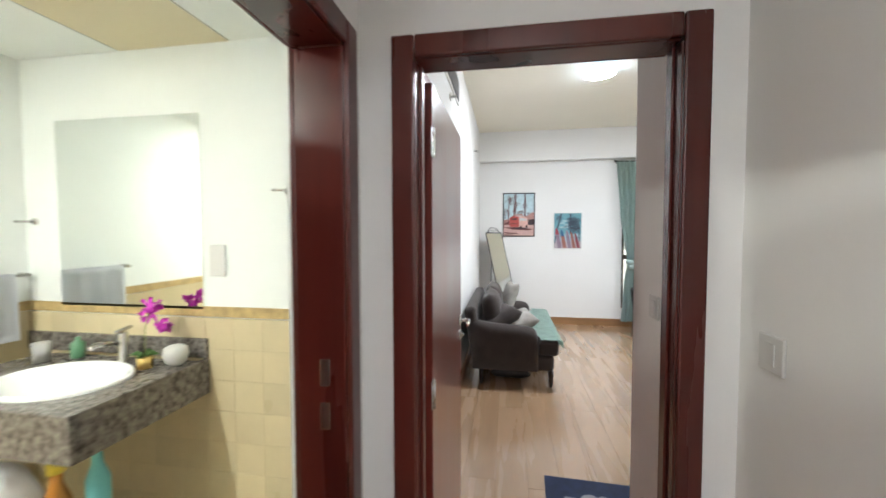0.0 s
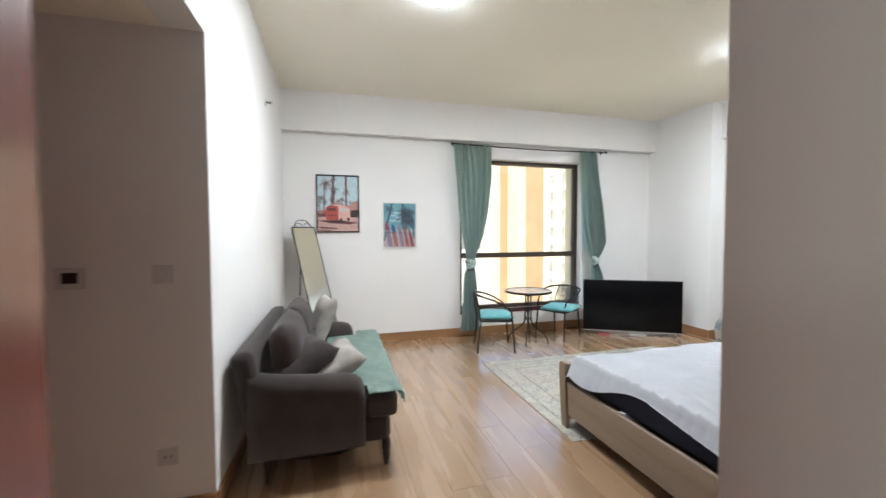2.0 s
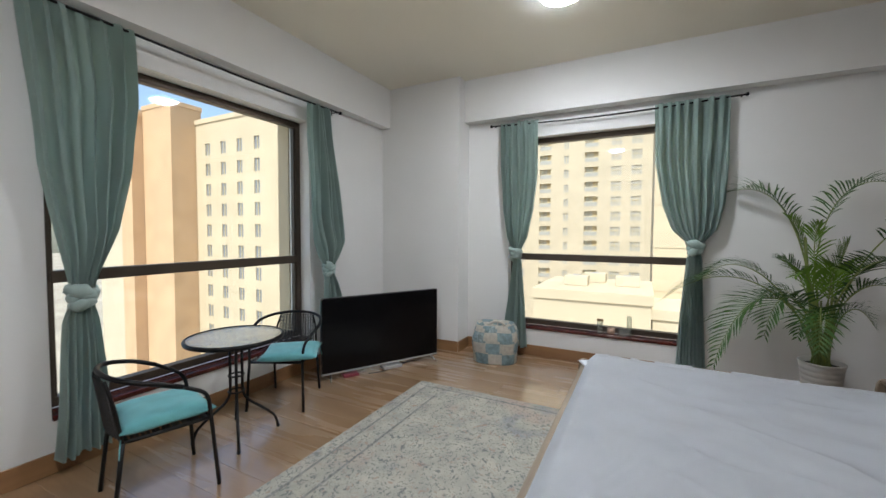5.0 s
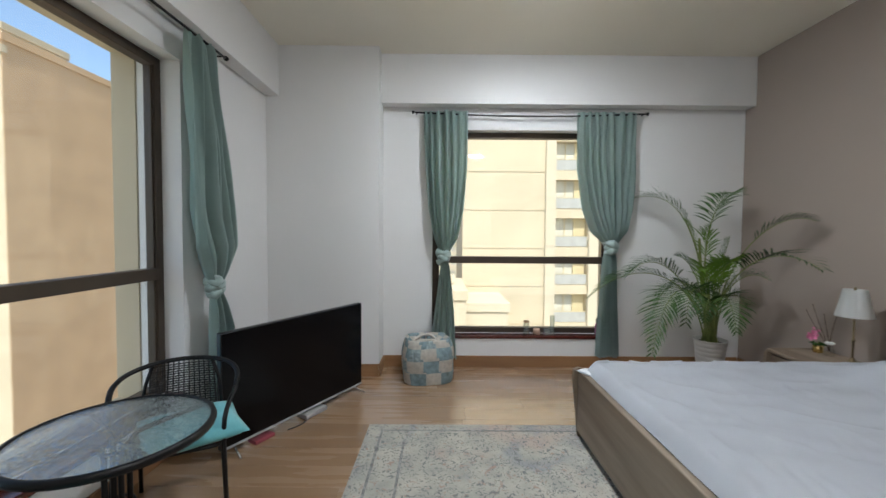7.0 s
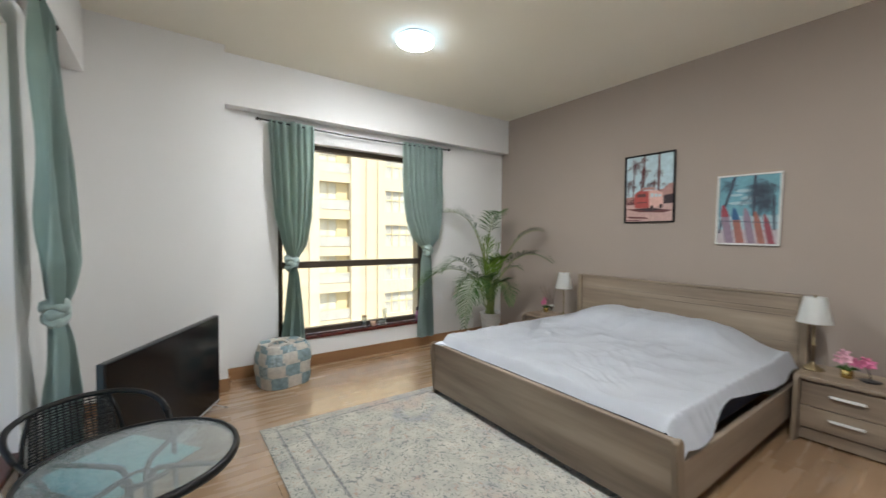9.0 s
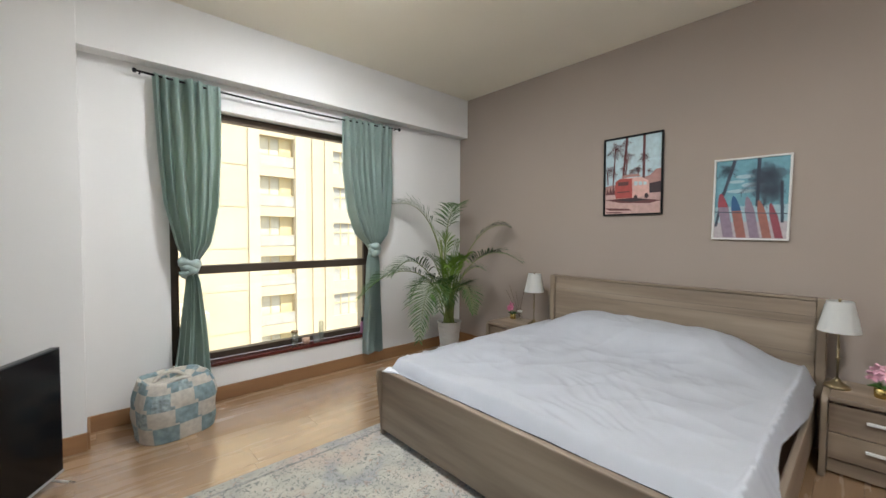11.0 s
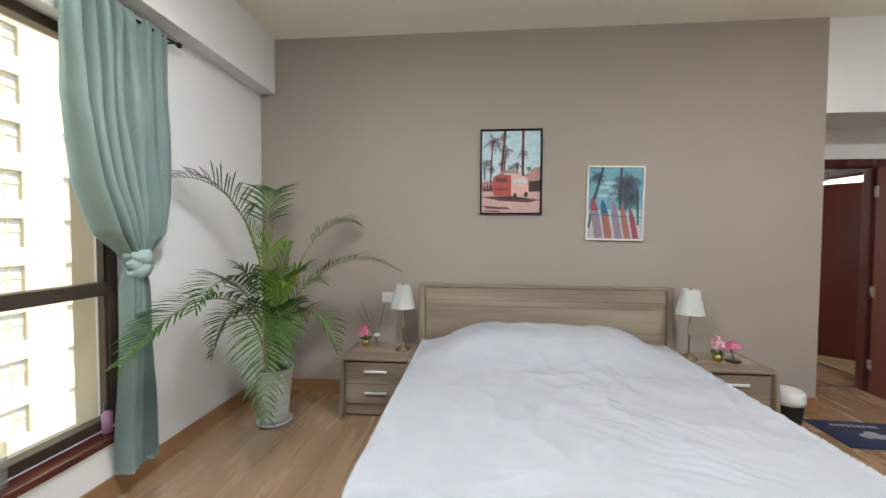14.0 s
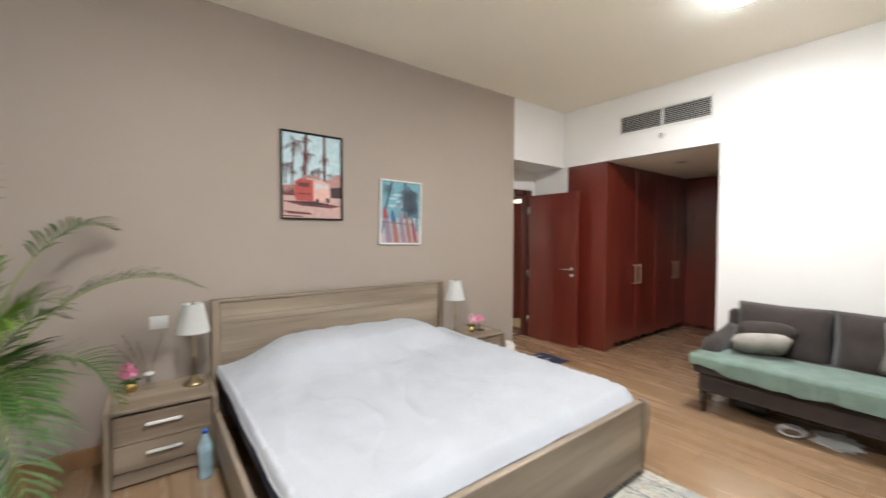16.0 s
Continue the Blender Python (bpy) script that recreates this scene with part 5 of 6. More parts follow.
def surf_picture(at, turn, w, h, tilt=0.0):
    p = thing("framed_picture", "white framed beach print of surfboards and palms", "picture", at, turn, "surfboard prints")
    frame_bars(p, w, h, PLASTIC)
    bm = bmesh.new()
    X, Z = lambda u: (u - 0.5) * (w - 0.02), lambda v_: (0.5 - v_) * (h - 0.02)
    P = lambda *q: [(X(u), Z(v_)) for u, v_ in q]
    flat(bm, P((0, 0), (1, 0), (1, 1), (0, 1)), -0.006, 0)
    for k, (u, v_, a, b) in enumerate(((0.42, 0.22, 0.13, 0.025), (0.3, 0.28, 0.11, 0.02), (0.52, 0.33, 0.14, 0.03), (0.38, 0.40, 0.2, 0.025))):
        flat(bm, [(X(u) + a * w * math.cos(t_), Z(v_) + b * h * math.sin(t_)) for t_ in (q * math.pi / 8 for q in range(16))], -0.0063 - 0.0002 * k, 1)
    flat(bm, P((0, 0.60), (1, 0.58), (1, 1), (0, 1)), -0.0068, 1)
    flat(bm, P((0, 0.80), (1, 0.78), (1, 1), (0, 1)), -0.007, 10)
    for x0, z0, x1, z1, wd in ((0.12, 0.45, 0.27, 0.0, 0.025), (0.60, 0.6, 0.60, 0.0, 0.025), (0.03, 0.85, 0.12, 0.4, 0.02), (0.93, 0.8, 0.90, 0.3, 0.02)):
        flat(bm, P((x0 - wd, z0), (x1 - wd, z1), (x1 + wd, z1), (x0 + wd, z0)), -0.0074, 2)
    for k, (u, v_, r_) in enumerate(((0.76, 0.10, 0.12), (0.82, 0.30, 0.14), (0.95, 0.16, 0.12), (0.74, 0.40, 0.07), (0.03, 0.10, 0.07), (0.95, 0.45, 0.09))):
        cx, cz = min(max(X(u), -w / 2 + r_ + 0.012), w / 2 - r_ - 0.012), min(Z(v_), h / 2 - r_ - 0.012)
        star_crown(bm, cx, cz, r_, -0.0078 - 0.0002 * k, 2, 13, u * 5)
    boards = ((0.085, 0.42, 0.076, 4, 6, 0.60, 0.24), (0.27, 0.455, 0.068, 5, 7, 0.65, 0.25), (0.46, 0.47, 0.066, 6, 6, 0.7, 0.24), (0.62, 0.52, 0.058, 7, 7, 0.7, 0.27), (0.77, 0.56, 0.052, 9, 8, 0.70, 0.30))
    for k, (u, top, hw, c1, c2, split, lean) in enumerate(boards):
        y = -0.0092 - 0.0004 * k
        def ol(t_):
            return hw * min(1.0, math.sqrt(max(0.0, (t_ - top) / 0.18)))
        zs = [top + 0.02 * q for q in range(0, 10)] + [0.99]
        left = [(u + lean * (z - top) - ol(z), z) for z in zs]
        right = [(u + lean * (z - top) + ol(z), z) for z in zs]
        flat(bm, P(*left[1:], *reversed(right)), y, c1 if k != 9 else c1)
        flat(bm, P((u + lean * (split - top) - hw, split), (u + lean * (0.99 - top) - hw, 0.99), (u + lean * (0.99 - top) + hw, 0.99), (u + lean * (split - top) + hw, split)), y - 0.0002, c2)
    flat(bm, P((0.0, 0.655), (1, 0.69), (1, 0.70), (0, 0.665)), -0.0118, 2)
    for f in bm.faces:
        f.normal_update()
        if f.normal.y > 0:
            f.normal_flip()
    part("print", bm, [AQUA, CLOUD, NIGHT, AQUA, RED2, BLUE2, LILAC, ORNG, CRIM, CRIM, SAND_], p)
    if tilt:
        p.rotation_euler[1] = radians(tilt)
    return p


van_picture((-0.053, Y1, 1.755), 0)
surf_picture((0.708, Y1, 1.495), 0, 0.44, 0.58)
van_picture((2.70, YT, 1.905), 180)
surf_picture((1.865, YT, 1.645), 180, 0.45, 0.60, 1.0)


# ---- bistro table and chairs ----
def bistro_table(at, turn):
    t = thing("bistro_table", "round bistro table with a rippled glass top and black frame", "table", at, turn)
    R_ = 0.287
    bm = bmesh.new()
    add_lathe(bm, [(0.001, 0.682), (R_ - 0.006, 0.682), (R_ - 0.006, 0.687), (0.001, 0.687)], sides=64)
    bmesh.ops.recalc_face_normals(bm, faces=bm.faces)
    g = part("glass_top", bm, TABLEG, t, "rippled clear glass table top")
    n = 64
    bm = bmesh.new()
    dz = -0.018
    prof = [(R_ - 0.012, 0.697), (R_ - 0.012, 0.690), (R_ - 0.004, 0.682), (R_ + 0.006, 0.683), (R_ + 0.010, 0.695), (R_ + 0.006, 0.708), (R_ - 0.004, 0.711), (R_ - 0.010, 0.708), (R_ - 0.010, 0.706)]
    rings = [[bm.verts.new((r * math.cos(2 * math.pi * k / n), r * math.sin(2 * math.pi * k / n), z + dz)) for k in range(n)] for r, z in prof]
    for a, b in zip(rings, rings[1:]):
        for k in range(n):
            bm.faces.new((a[k], a[(k + 1) % n], b[(k + 1) % n], b[k]))
    bmesh.ops.recalc_face_normals(bm, faces=bm.faces)
    part("rim", bm, BLACKM, t, "black metal table rim", smooth=True)
    for k in range(4):
        a = math.pi / 4 + k * math.pi / 2
        c, s_ = math.cos(a), math.sin(a)
        pts = [(0.28 * c, 0.28 * s_, 0.669), (0.15 * c, 0.15 * s_, 0.665), (0.055 * c, 0.055 * s_, 0.655), (0.035 * c, 0.035 * s_, 0.62), (0.035 * c, 0.035 * s_, 0.30), (0.06 * c, 0.06 * s_, 0.24), (0.19 * c, 0.19 * s_, 0.13), (0.235 * c, 0.235 * s_, 0.08), (0.25 * c, 0.25 * s_, 0.0)]
        tube("leg", round_path(pts, 0.05), 0.009, BLACKM, t, 8)
        lathe("foot_cap", [(0.011, 0), (0.012, 0.012), (0.010, 0.014)], BLACKP, t, (0.25 * c, 0.25 * s_, 0), 12)
    t.scale = (1.0, 1.0, 0.965)
    for z, r in ((0.62, 0.045), (0.42, 0.045), (0.31, 0.048)):
        tube("ring", [(r * math.cos(q), r * math.sin(q), z) for q in (2 * math.pi * k / 20 for k in range(21))], 0.006, BLACKM, t, 8)


bistro_table((2.255, 4.925, 0), 12)


def bistro_chair(at, turn, label, size=(0.92, 0.92, 0.92), slip=(0.0, 0.0, 0.0)):
    """Faces local +x."""
    c = thing("bistro_chair", label, "chair", at, turn, "bistro chairs")
    r = 0.011
    for s_ in (-1, 1):
        tube("front_leg", round_path([(0.235, s_ * 0.225, 0.0), (0.205, s_ * 0.21, 0.40), (0.19, s_ * 0.215, 0.55), (0.05, s_ * 0.262, 0.635)], 0.06), r, BLACKM, c)
        tube("back_leg", round_path([(-0.235, s_ * 0.20, 0.0), (-0.19, s_ * 0.19, 0.40)], 0.03), r, BLACKM, c)
        tube("back_post", round_path([(-0.19, s_ * 0.19, 0.40), (-0.22, s_ * 0.175, 0.60), (-0.245, s_ * 0.14, 0.715)], 0.05), 0.009, BLACKM, c)
    arc = [(0.05, -0.262, 0.635), (-0.05, -0.275, 0.68), (-0.16, -0.24, 0.71), (-0.235, -0.14, 0.73), (-0.26, 0.0, 0.738), (-0.235, 0.14, 0.73), (-0.16, 0.24, 0.71), (-0.05, 0.275, 0.68), (0.05, 0.262, 0.635)]
    tube("arm_hoop", round_path(arc, 0.09, 6), 0.013, BLACKM, c, 10, "round black arm and back hoop")
    seat = round_path([(0.20, -0.205, 0.40), (0.20, 0.205, 0.40), (-0.19, 0.19, 0.40), (-0.19, -0.19, 0.40), (0.20, -0.205, 0.40)], 0.05)
    tube("seat_frame", seat, 0.010, BLACKM, c)
    bm = bmesh.new()
    for k in range(17):
        x = -0.18 + k * 0.0225
        add_box(bm, x, x + 0.018, -0.195, 0.195, 0.402 + 0.003 * (k % 2), 0.406 + 0.003 * (k % 2))
    part("seat", bm, BLACKP, c, "woven black seat")
    tagged(c.children[-1], kind="stuff")
    # woven back panel of crossing strips
    bm = bmesh.new()
    for k in range(22):
        z = 0.42 + k * 0.0135
        lean = -0.195 - (z - 0.40) * 0.14
        pts = []
        for q in range(25):
            y = -0.165 + q * 0.33 / 24
            pts.append((lean - 0.03 * (1 - (y / 0.17) ** 2) + (0.0035 if (q + k) % 2 else -0.0035), y * (1 - (z - 0.42) * 0.35), z))
        add_tube(bm, pts, 0.0042, 5)
    for q in range(13):
        y = -0.16 + q * 0.32 / 12
        add_tube(bm, [(-0.195 - (z - 0.40) * 0.14 - 0.03 * (1 - (y / 0.17) ** 2), y * (1 - (z - 0.42) * 0.35), z) for z in (0.41, 0.5, 0.6, 0.72)], 0.0035, 5)
    bmesh.ops.recalc_face_normals(bm, faces=bm.faces)
    tagged(part("back_weave", bm, BLACKP, c, "black woven chair back"), kind="stuff")
    cu = thing("seat_cushion", "turquoise tufted seat cushion on a bistro chair", "cushion", at, turn, "turquoise seat cushions")
    pillow("cushion", 0.44, 0.44, 0.085, TEAL, cu, Matrix.Translation((0.015, 0, 0.452)), seed=at[0], pinch=0.06)
    for s_ in (-1, 1):
        tube("tie", curve_points((-0.17, s_ * 0.17, 0.44), (-0.21, s_ * 0.2, 0.44), (-0.20, s_ * 0.205, 0.38), (-0.21, s_ * 0.215, 0.33), 7), 0.003, TEAL, cu, 5)
    c.scale = cu.scale = size
    cu.location += Matrix.Rotation(radians(turn), 3, "Z") @ Vector((slip[0], slip[1], 0))
    cu.rotation_euler[2] += radians(slip[2])


bistro_chair((1.73, 4.80, 0), -14, "black bistro chair with woven back beside the curtain")
bistro_chair((2.80, 5.09, 0), 207, "black bistro chair with woven back before the television", (0.95, 0.95, 0.90), (0.03, 0.06, 12))

# ---- television on the floor ----
tv = thing("television", "large black flat television standing on the floor", "television", (3.735, 4.815, -0.015), -29)
box("housing", -0.615, 0.615, -0.012, 0.03, 0.065, 0.765, BLACKP, tv, 0.006)
box("screen", -0.607, 0.607, -0.0145, -0.0125, 0.083, 0.758, SCREEN, tv, 0.001, "glossy black screen")
box("bottom_rail", -0.612, 0.612, -0.016, 0.0, 0.066, 0.080, GREYP, tv, 0.002, "thin silver rail")
box("back_bulge", -0.35, 0.35, 0.031, 0.065, 0.10, 0.45, BLACKP, tv, 0.015)
for x in (-0.53, 0.53):
    o = 1 if x > 0 else -1
    tube("foot", [(x, 0.01, 0.066), (x + o * 0.025, -0.10, 0.023)], 0.007, CHROME, tv)
    tube("foot", [(x, 0.01, 0.066), (x + o * 0.025, 0.12, 0.023)], 0.007, CHROME, tv)
cb = thing("cable", "loose black cable on the floor under the television", "cable", (3.80, 4.66, 0))
tube("cord", curve_points((-0.05, 0.15, 0.006), (0.10, -0.02, 0.006), (0.25, 0.14, 0.006), (0.42, 0.02, 0.006), 16), 0.004, BLACKP, cb, 6)
tube("cord", curve_points((-0.25, 0.20, 0.006), (-0.10, 0.02, 0.006), (0.05, 0.2, 0.006), (0.3, 0.0, 0.006), 16), 0.004, BLACKP, cb, 6)
bk = thing("box", "flat red box on the floor under the television", "box", (3.44, 4.985, 0), -29)
box("carton", -0.07, 0.07, -0.04, 0.04, 0.0, 0.022, ink("ink_red", (0.6, 0.1, 0.1)), bk, 0.003)
bk = thing("console", "flat grey set-top box on the floor under the television", "console", (3.80, 4.775, 0), -29)
box("case", -0.10, 0.10, -0.05, 0.05, 0.004, 0.035, GREYP, bk, 0.005)

# ---- patchwork basket ----
bs = thing("fabric_basket", "soft patchwork tote in cream and blue check", "basket", (4.545, 3.95, 0), 12)
bs.scale = (1.0, 1.14, 1.06)
CHECKA = material("patch_cream", (0.56, 0.52, 0.45), 0.95, var=0.08, scale=30, fine=300, bump=0.4)
CHECKB = material("patch_blue", (0.26, 0.36, 0.38), 0.95, var=0.15, scale=26, fine=300, bump=0.4)
bm = bmesh.new()
n, rows = 64, 40
rings = []
for j in range(rows + 1):
    v = j / rows
    z = 0.345 * 1.06 * min(1.0, v * 1.25) - (0.05 * max(0.0, v - 0.8) / 0.2)
    ring = []
    for k in range(n):
        a = 2 * math.pi * k / n
        sq = (abs(math.cos(a)) ** 3.2 + abs(math.sin(a)) ** 3.2) ** (-1 / 3.2)
        rad = 0.208 * sq * (1 - 0.42 * max(0.0, (v - 0.5) / 0.5) ** 1.6) * (0.93 + 0.07 * math.sin(min(v, 0.5) * math.pi * 2 * 0.5))
        rad *= 1 + 0.05 * noise.noise(Vector((math.cos(a) * 2, math.sin(a) * 2, v * 4)))
        if v > 0.72:
            rad *= 1 + 0.13 * math.sin(a * 7 + 2 * math.sin(a * 3)) * (v - 0.72) / 0.28
        ring.append(bm.verts.new((rad * math.cos(a), rad * math.sin(a), max(0, z) + 0.012 * noise.noise(Vector((a, v * 3, 4))) * v)))
    rings.append(ring)
for j, (a, b) in enumerate(zip(rings, rings[1:])):
    for k in range(n):
        f = bm.faces.new((a[k], a[(k + 1) % n], b[(k + 1) % n], b[k]))
        f.material_index = (0 if ((k + j // 10) // 6 + (j // 9)) % 2 else 1 + ((k // 6) * 7 + (j // 9) * 5) % 3 // 2)
CHECKC = material("patch_pale_blue", (0.38, 0.47, 0.48), 0.95, var=0.2, scale=40, fine=300, bump=0.4)
bm.faces.new(rings[0][::-1])
bm.faces.new(rings[-1])
part("bag", bm, [CHECKA, CHECKB, CHECKC], bs, smooth=True)
for s_ in (-1, 1):
    tube("handle", curve_points((0.09 * s_, -0.09, 0.30), (0.11 * s_, -0.06, 0.38), (0.11 * s_, 0.06, 0.38), (0.09 * s_, 0.09, 0.30), 12), 0.012, CHECKA, bs, 8)

# ---- sofa ----
sf = thing("sofa", "dark grey two-seat sofa with rolled arms on turned legs", "sofa", (0, 3.47, 0))
L2 = 0.765
box("base", -0.56, 0.205, -L2 + 0.05, L2 - 0.05, 0.16, 0.31, SOFA, sf, 0.03)
bm = bmesh.new()
out_ = [(-0.36, -L2 + 0.17), (0.065, -L2 + 0.17), (0.065, -L2 + 0.015), (0.245, -L2 + 0.015), (0.245, L2 - 0.015), (0.065, L2 - 0.015), (0.065, L2 - 0.17), (-0.36, L2 - 0.17)]
lo_, hi_ = ([bm.verts.new((x, y, z)) for x, y in out_] for z in (0.315, 0.455))
bm.faces.new(lo_[::-1]); bm.faces.new(hi_)
for k in range(8):
    bm.faces.new((lo_[k], lo_[(k + 1) % 8], hi_[(k + 1) % 8], hi_[k]))
bmesh.ops.recalc_face_normals(bm, faces=bm.faces)
bmesh.ops.bevel(bm, geom=list(bm.edges), offset=0.035, segments=4, affect="EDGES", profile=0.5)
part("seat", bm, SOFA, sf, "thick seat cushion", smooth=True)
for s_ in (-1, 1):
    yo, yi = s_ * L2, s_ * (L2 - 0.155)
    prof = [(0.16, 0.0), (0.16, 0.02)]
    bm = bmesh.new()
    outline = []
    for q in range(13):
        a = math.pi * q / 12
        outline.append((0.0775 + 0.0775 * math.cos(a), 0.50 + 0.085 * math.sin(a)))
    sec = [(0.155, 0.17)] + outline + [(0.0, 0.17)]
    rings = []
    xs = [(-0.56, 0.96, 0.05), (-0.40, 1.0, 0.02), (-0.15, 1.0, 0.0), (-0.05, 0.985, -0.004), (0.01, 0.95, -0.02), (0.04, 0.88, -0.05), (0.055, 0.78, -0.10)]
    for x, sc, dz in xs:
        rings.append([bm.verts.new((x, s_ * (L2 - 0.155 / 2 + (y - 0.0775) * sc), z if z < 0.2 else z + dz)) for y, z in sec])
    for a, b in zip(rings, rings[1:]):
        for k in range(len(sec)):
            bm.faces.new((a[k], a[(k + 1) % len(sec)], b[(k + 1) % len(sec)], b[k]))
    bm.faces.new(rings[0][::-1])
    bm.faces.new(rings[-1])
    bmesh.ops.recalc_face_normals(bm, faces=bm.faces)
    part("arm", bm, SOFA, sf, "rolled sofa arm", smooth=True)
    for x in (-0.48, 0.18):
        pr = [(0.014, 0), (0.016, 0.02), (0.024, 0.07), (0.018, 0.085), (0.026, 0.10), (0.026, 0.16)] if x > 0 else [(0.014, 0), (0.024, 0.16)]
        lathe("leg", pr, material("dark_turned_wood", (0.03, 0.018, 0.012), 0.35) if "dark_turned_wood" not in bpy.data.materials else bpy.data.materials["dark_turned_wood"], sf, (x, s_ * (L2 - 0.09), 0), 16)
bk = box("backrest", -0.06, 0.06, -L2 + 0.03, L2 - 0.03, 0, 0.56, SOFA, sf, 0.045, m=Matrix.Translation((-0.50, 0, 0.20)) @ Matrix.Rotation(radians(-10), 4, "Y"), seg=4)
for s_ in (-1, 1):
    pillow("back_cushion", 0.47, 0.62, 0.20, SOFA, sf, Matrix.Translation((-0.375, s_ * 0.305, 0.625)) @ Matrix.Rotation(radians(-100), 4, "Y"), seed=s_ * 3, pinch=0.04)
    bm = bmesh.new()
    bmesh.ops.create_icosphere(bm, subdivisions=2, radius=0.012, matrix=Matrix.Translation((-0.27, s_ * 0.30, 0.62)))
    part("button", bm, SOFA, sf, smooth=True)
cu = thing("cushion", "dark grey cushion slumped in the corner of the sofa", "cushion", (-0.36, 3.06, 0.46))
pillow("cover", 0.42, 0.38, 0.19, SOFA, cu, Matrix.Translation((0.03, -0.02, 0.125)) @ Matrix.Rotation(radians(25), 4, "Z") @ Matrix.Rotation(radians(-28), 4, "Y"), seed=12, pinch=0.05)
cu = thing("cushion", "small light grey cushion lying on the sofa beside the arm", "cushion", (-0.13, 3.05, 0.47))
pillow("cover", 0.36, 0.38, 0.14, CUSH, cu, Matrix.Translation((0.0, 0.03, 0.085)) @ Matrix.Rotation(radians(14), 4, "Z") @ Matrix.Rotation(radians(-24), 4, "Y") @ Matrix.Rotation(radians(8), 4, "X"), seed=5, pinch=0.06)
cu = thing("cushion", "light grey cushion leaning on the sofa back", "cushion", (-0.20, 3.93, 0.46))
pillow("cover", 0.42, 0.42, 0.13, CUSH, cu, Matrix.Translation((-0.02, 0.0, 0.20)) @ Matrix.Rotation(radians(14), 4, "Z") @ Matrix.Rotation(radians(-68), 4, "Y"), seed=9)
th = thing("throw", "mint green knitted throw spread over the sofa seat", "blanket", (0, 3.47, 0.46))
bm = bmesh.new()
nu, nv = 60, 80
grid = []
for j in range(nv + 1):
    y = -L2 + 0.01 + (2 * L2 - 0.02) * j / nv
    inner = max(0.0, min(1.0, (L2 - 0.165 - abs(y)) / 0.02 + 1.0))
    x_in = 0.075 - 0.245 * inner
    row = []
    for i in range(nu + 1):
        s_ = i / nu * 0.60
        flat_ = 0.42
        if s_ < flat_:
            x, z = x_in + (0.25 - x_in) * s_ / flat_, 0.012 + 0.006 * noise.noise(Vector((s_ * 9, y * 6, 3)))
        else:
            e_ = min(1.0, max(0.0, (y + L2 - 0.05) / 0.40))
            d = (s_ - flat_) * (0.6 + 0.4 * e_ * e_ * (3 - 2 * e_))
            ang = min(d / 0.06, 1.0) * math.pi / 2
            x = 0.25 + 0.03 * math.sin(ang) - 0.0
            z = 0.012 - 0.03 * (1 - math.cos(ang)) - max(0, d - 0.06) * (0.9 + 0.25 * noise.noise(Vector((y * 5, 0, 7))))
            x += 0.010 * math.sin(y * 40 + 3 * math.sin(y * 9)) * min(1, d / 0.1)
        row.append(bm.verts.new((x, y, z)))
    grid.append(row)
for a, b in zip(grid, grid[1:]):
    for k in range(nu):
        bm.faces.new((a[k], a[k + 1], b[k + 1], b[k]))
bmesh.ops.solidify(bm, geom=list(bm.faces), thickness=0.008)
part("cloth", bm, THROW, th, smooth=True)
# things under the sofa
sh = thing("bag", "black bag lying under the sofa", "bag", (-0.2, 3.05, 0))
pillow("cover", 0.40, 0.26, 0.12, BLACKP, sh, Matrix.Translation((0, 0, 0.06)), seed=2)
sh = thing("cable", "bundle of white cable on the floor under the sofa", "cable", (0.10, 3.33, 0))
for k in range(3):
    tube("cord", [((0.05 + 0.012 * k) * math.cos(q * 0.7) * 1.6, (0.06 + 0.01 * k) * math.sin(q * 0.7), 0.008 + 0.008 * k) for q in range(11)], 0.006, PLASTIC, sh, 6)
sh = thing("paper", "sheets of white paper on the floor under the sofa", "paper", (0.02, 3.55, 0))
for k in range(3):
    box("sheet", -0.13, 0.13, -0.09, 0.09, 0.001 + 0.006 * k, 0.005 + 0.006 * k, PLASTIC, sh, 0.001, m=Matrix.Rotation(radians(25 * k - 20), 4, "Z"))

# ---- leaning mirror ----
mr_ = thing("standing_mirror", "narrow standing mirror with a thin black frame", "mirror", (-0.12, 4.88, 0.0), 38)
tilt = Matrix.Rotation(radians(-20), 4, "X")
box("mirror_plate", -0.145, 0.145, 0.001, 0.006, 0.03, 1.55, MIRROR, mr_, 0, "clear mirror glass", m=tilt)
box("backing", -0.147, 0.147, 0.0065, 0.012, 0.03, 1.55, BLACKM, mr_, 0, m=tilt)
for a, b in (((-0.15, 0.004, 0.0), (-0.15, 0.004, 1.56)), ((0.15, 0.004, 0.0), (0.15, 0.004, 1.56)), ((-0.15, 0.004, 1.56), (0.15, 0.004, 1.56)), ((-0.15, 0.004, 0.02), (0.15, 0.004, 0.02))):
    tube("frame_bar", [tilt @ Vector(a), tilt @ Vector(b)], 0.007, BLACKM, mr_)
bm = bmesh.new()
for s_ in (-1, 1):
    add_tube(bm, [tilt @ p for p in curve_points((s_ * 0.10, 0.004, 1.56), (s_ * 0.10, 0.004, 1.62), (s_ * 0.02, 0.004, 1.62), (s_ * 0.01, 0.004, 1.58), 10)], 0.004, 6)
    add_tube(bm, [tilt @ p for p in curve_points((s_ * 0.12, 0.004, 1.56), (s_ * 0.08, 0.004, 1.66), (0, 0.004, 1.66), (0, 0.004, 1.64), 10)], 0.004, 6)
part("scrollwork", bm, BLACKM, mr_, "wrought scroll crest", smooth=True)
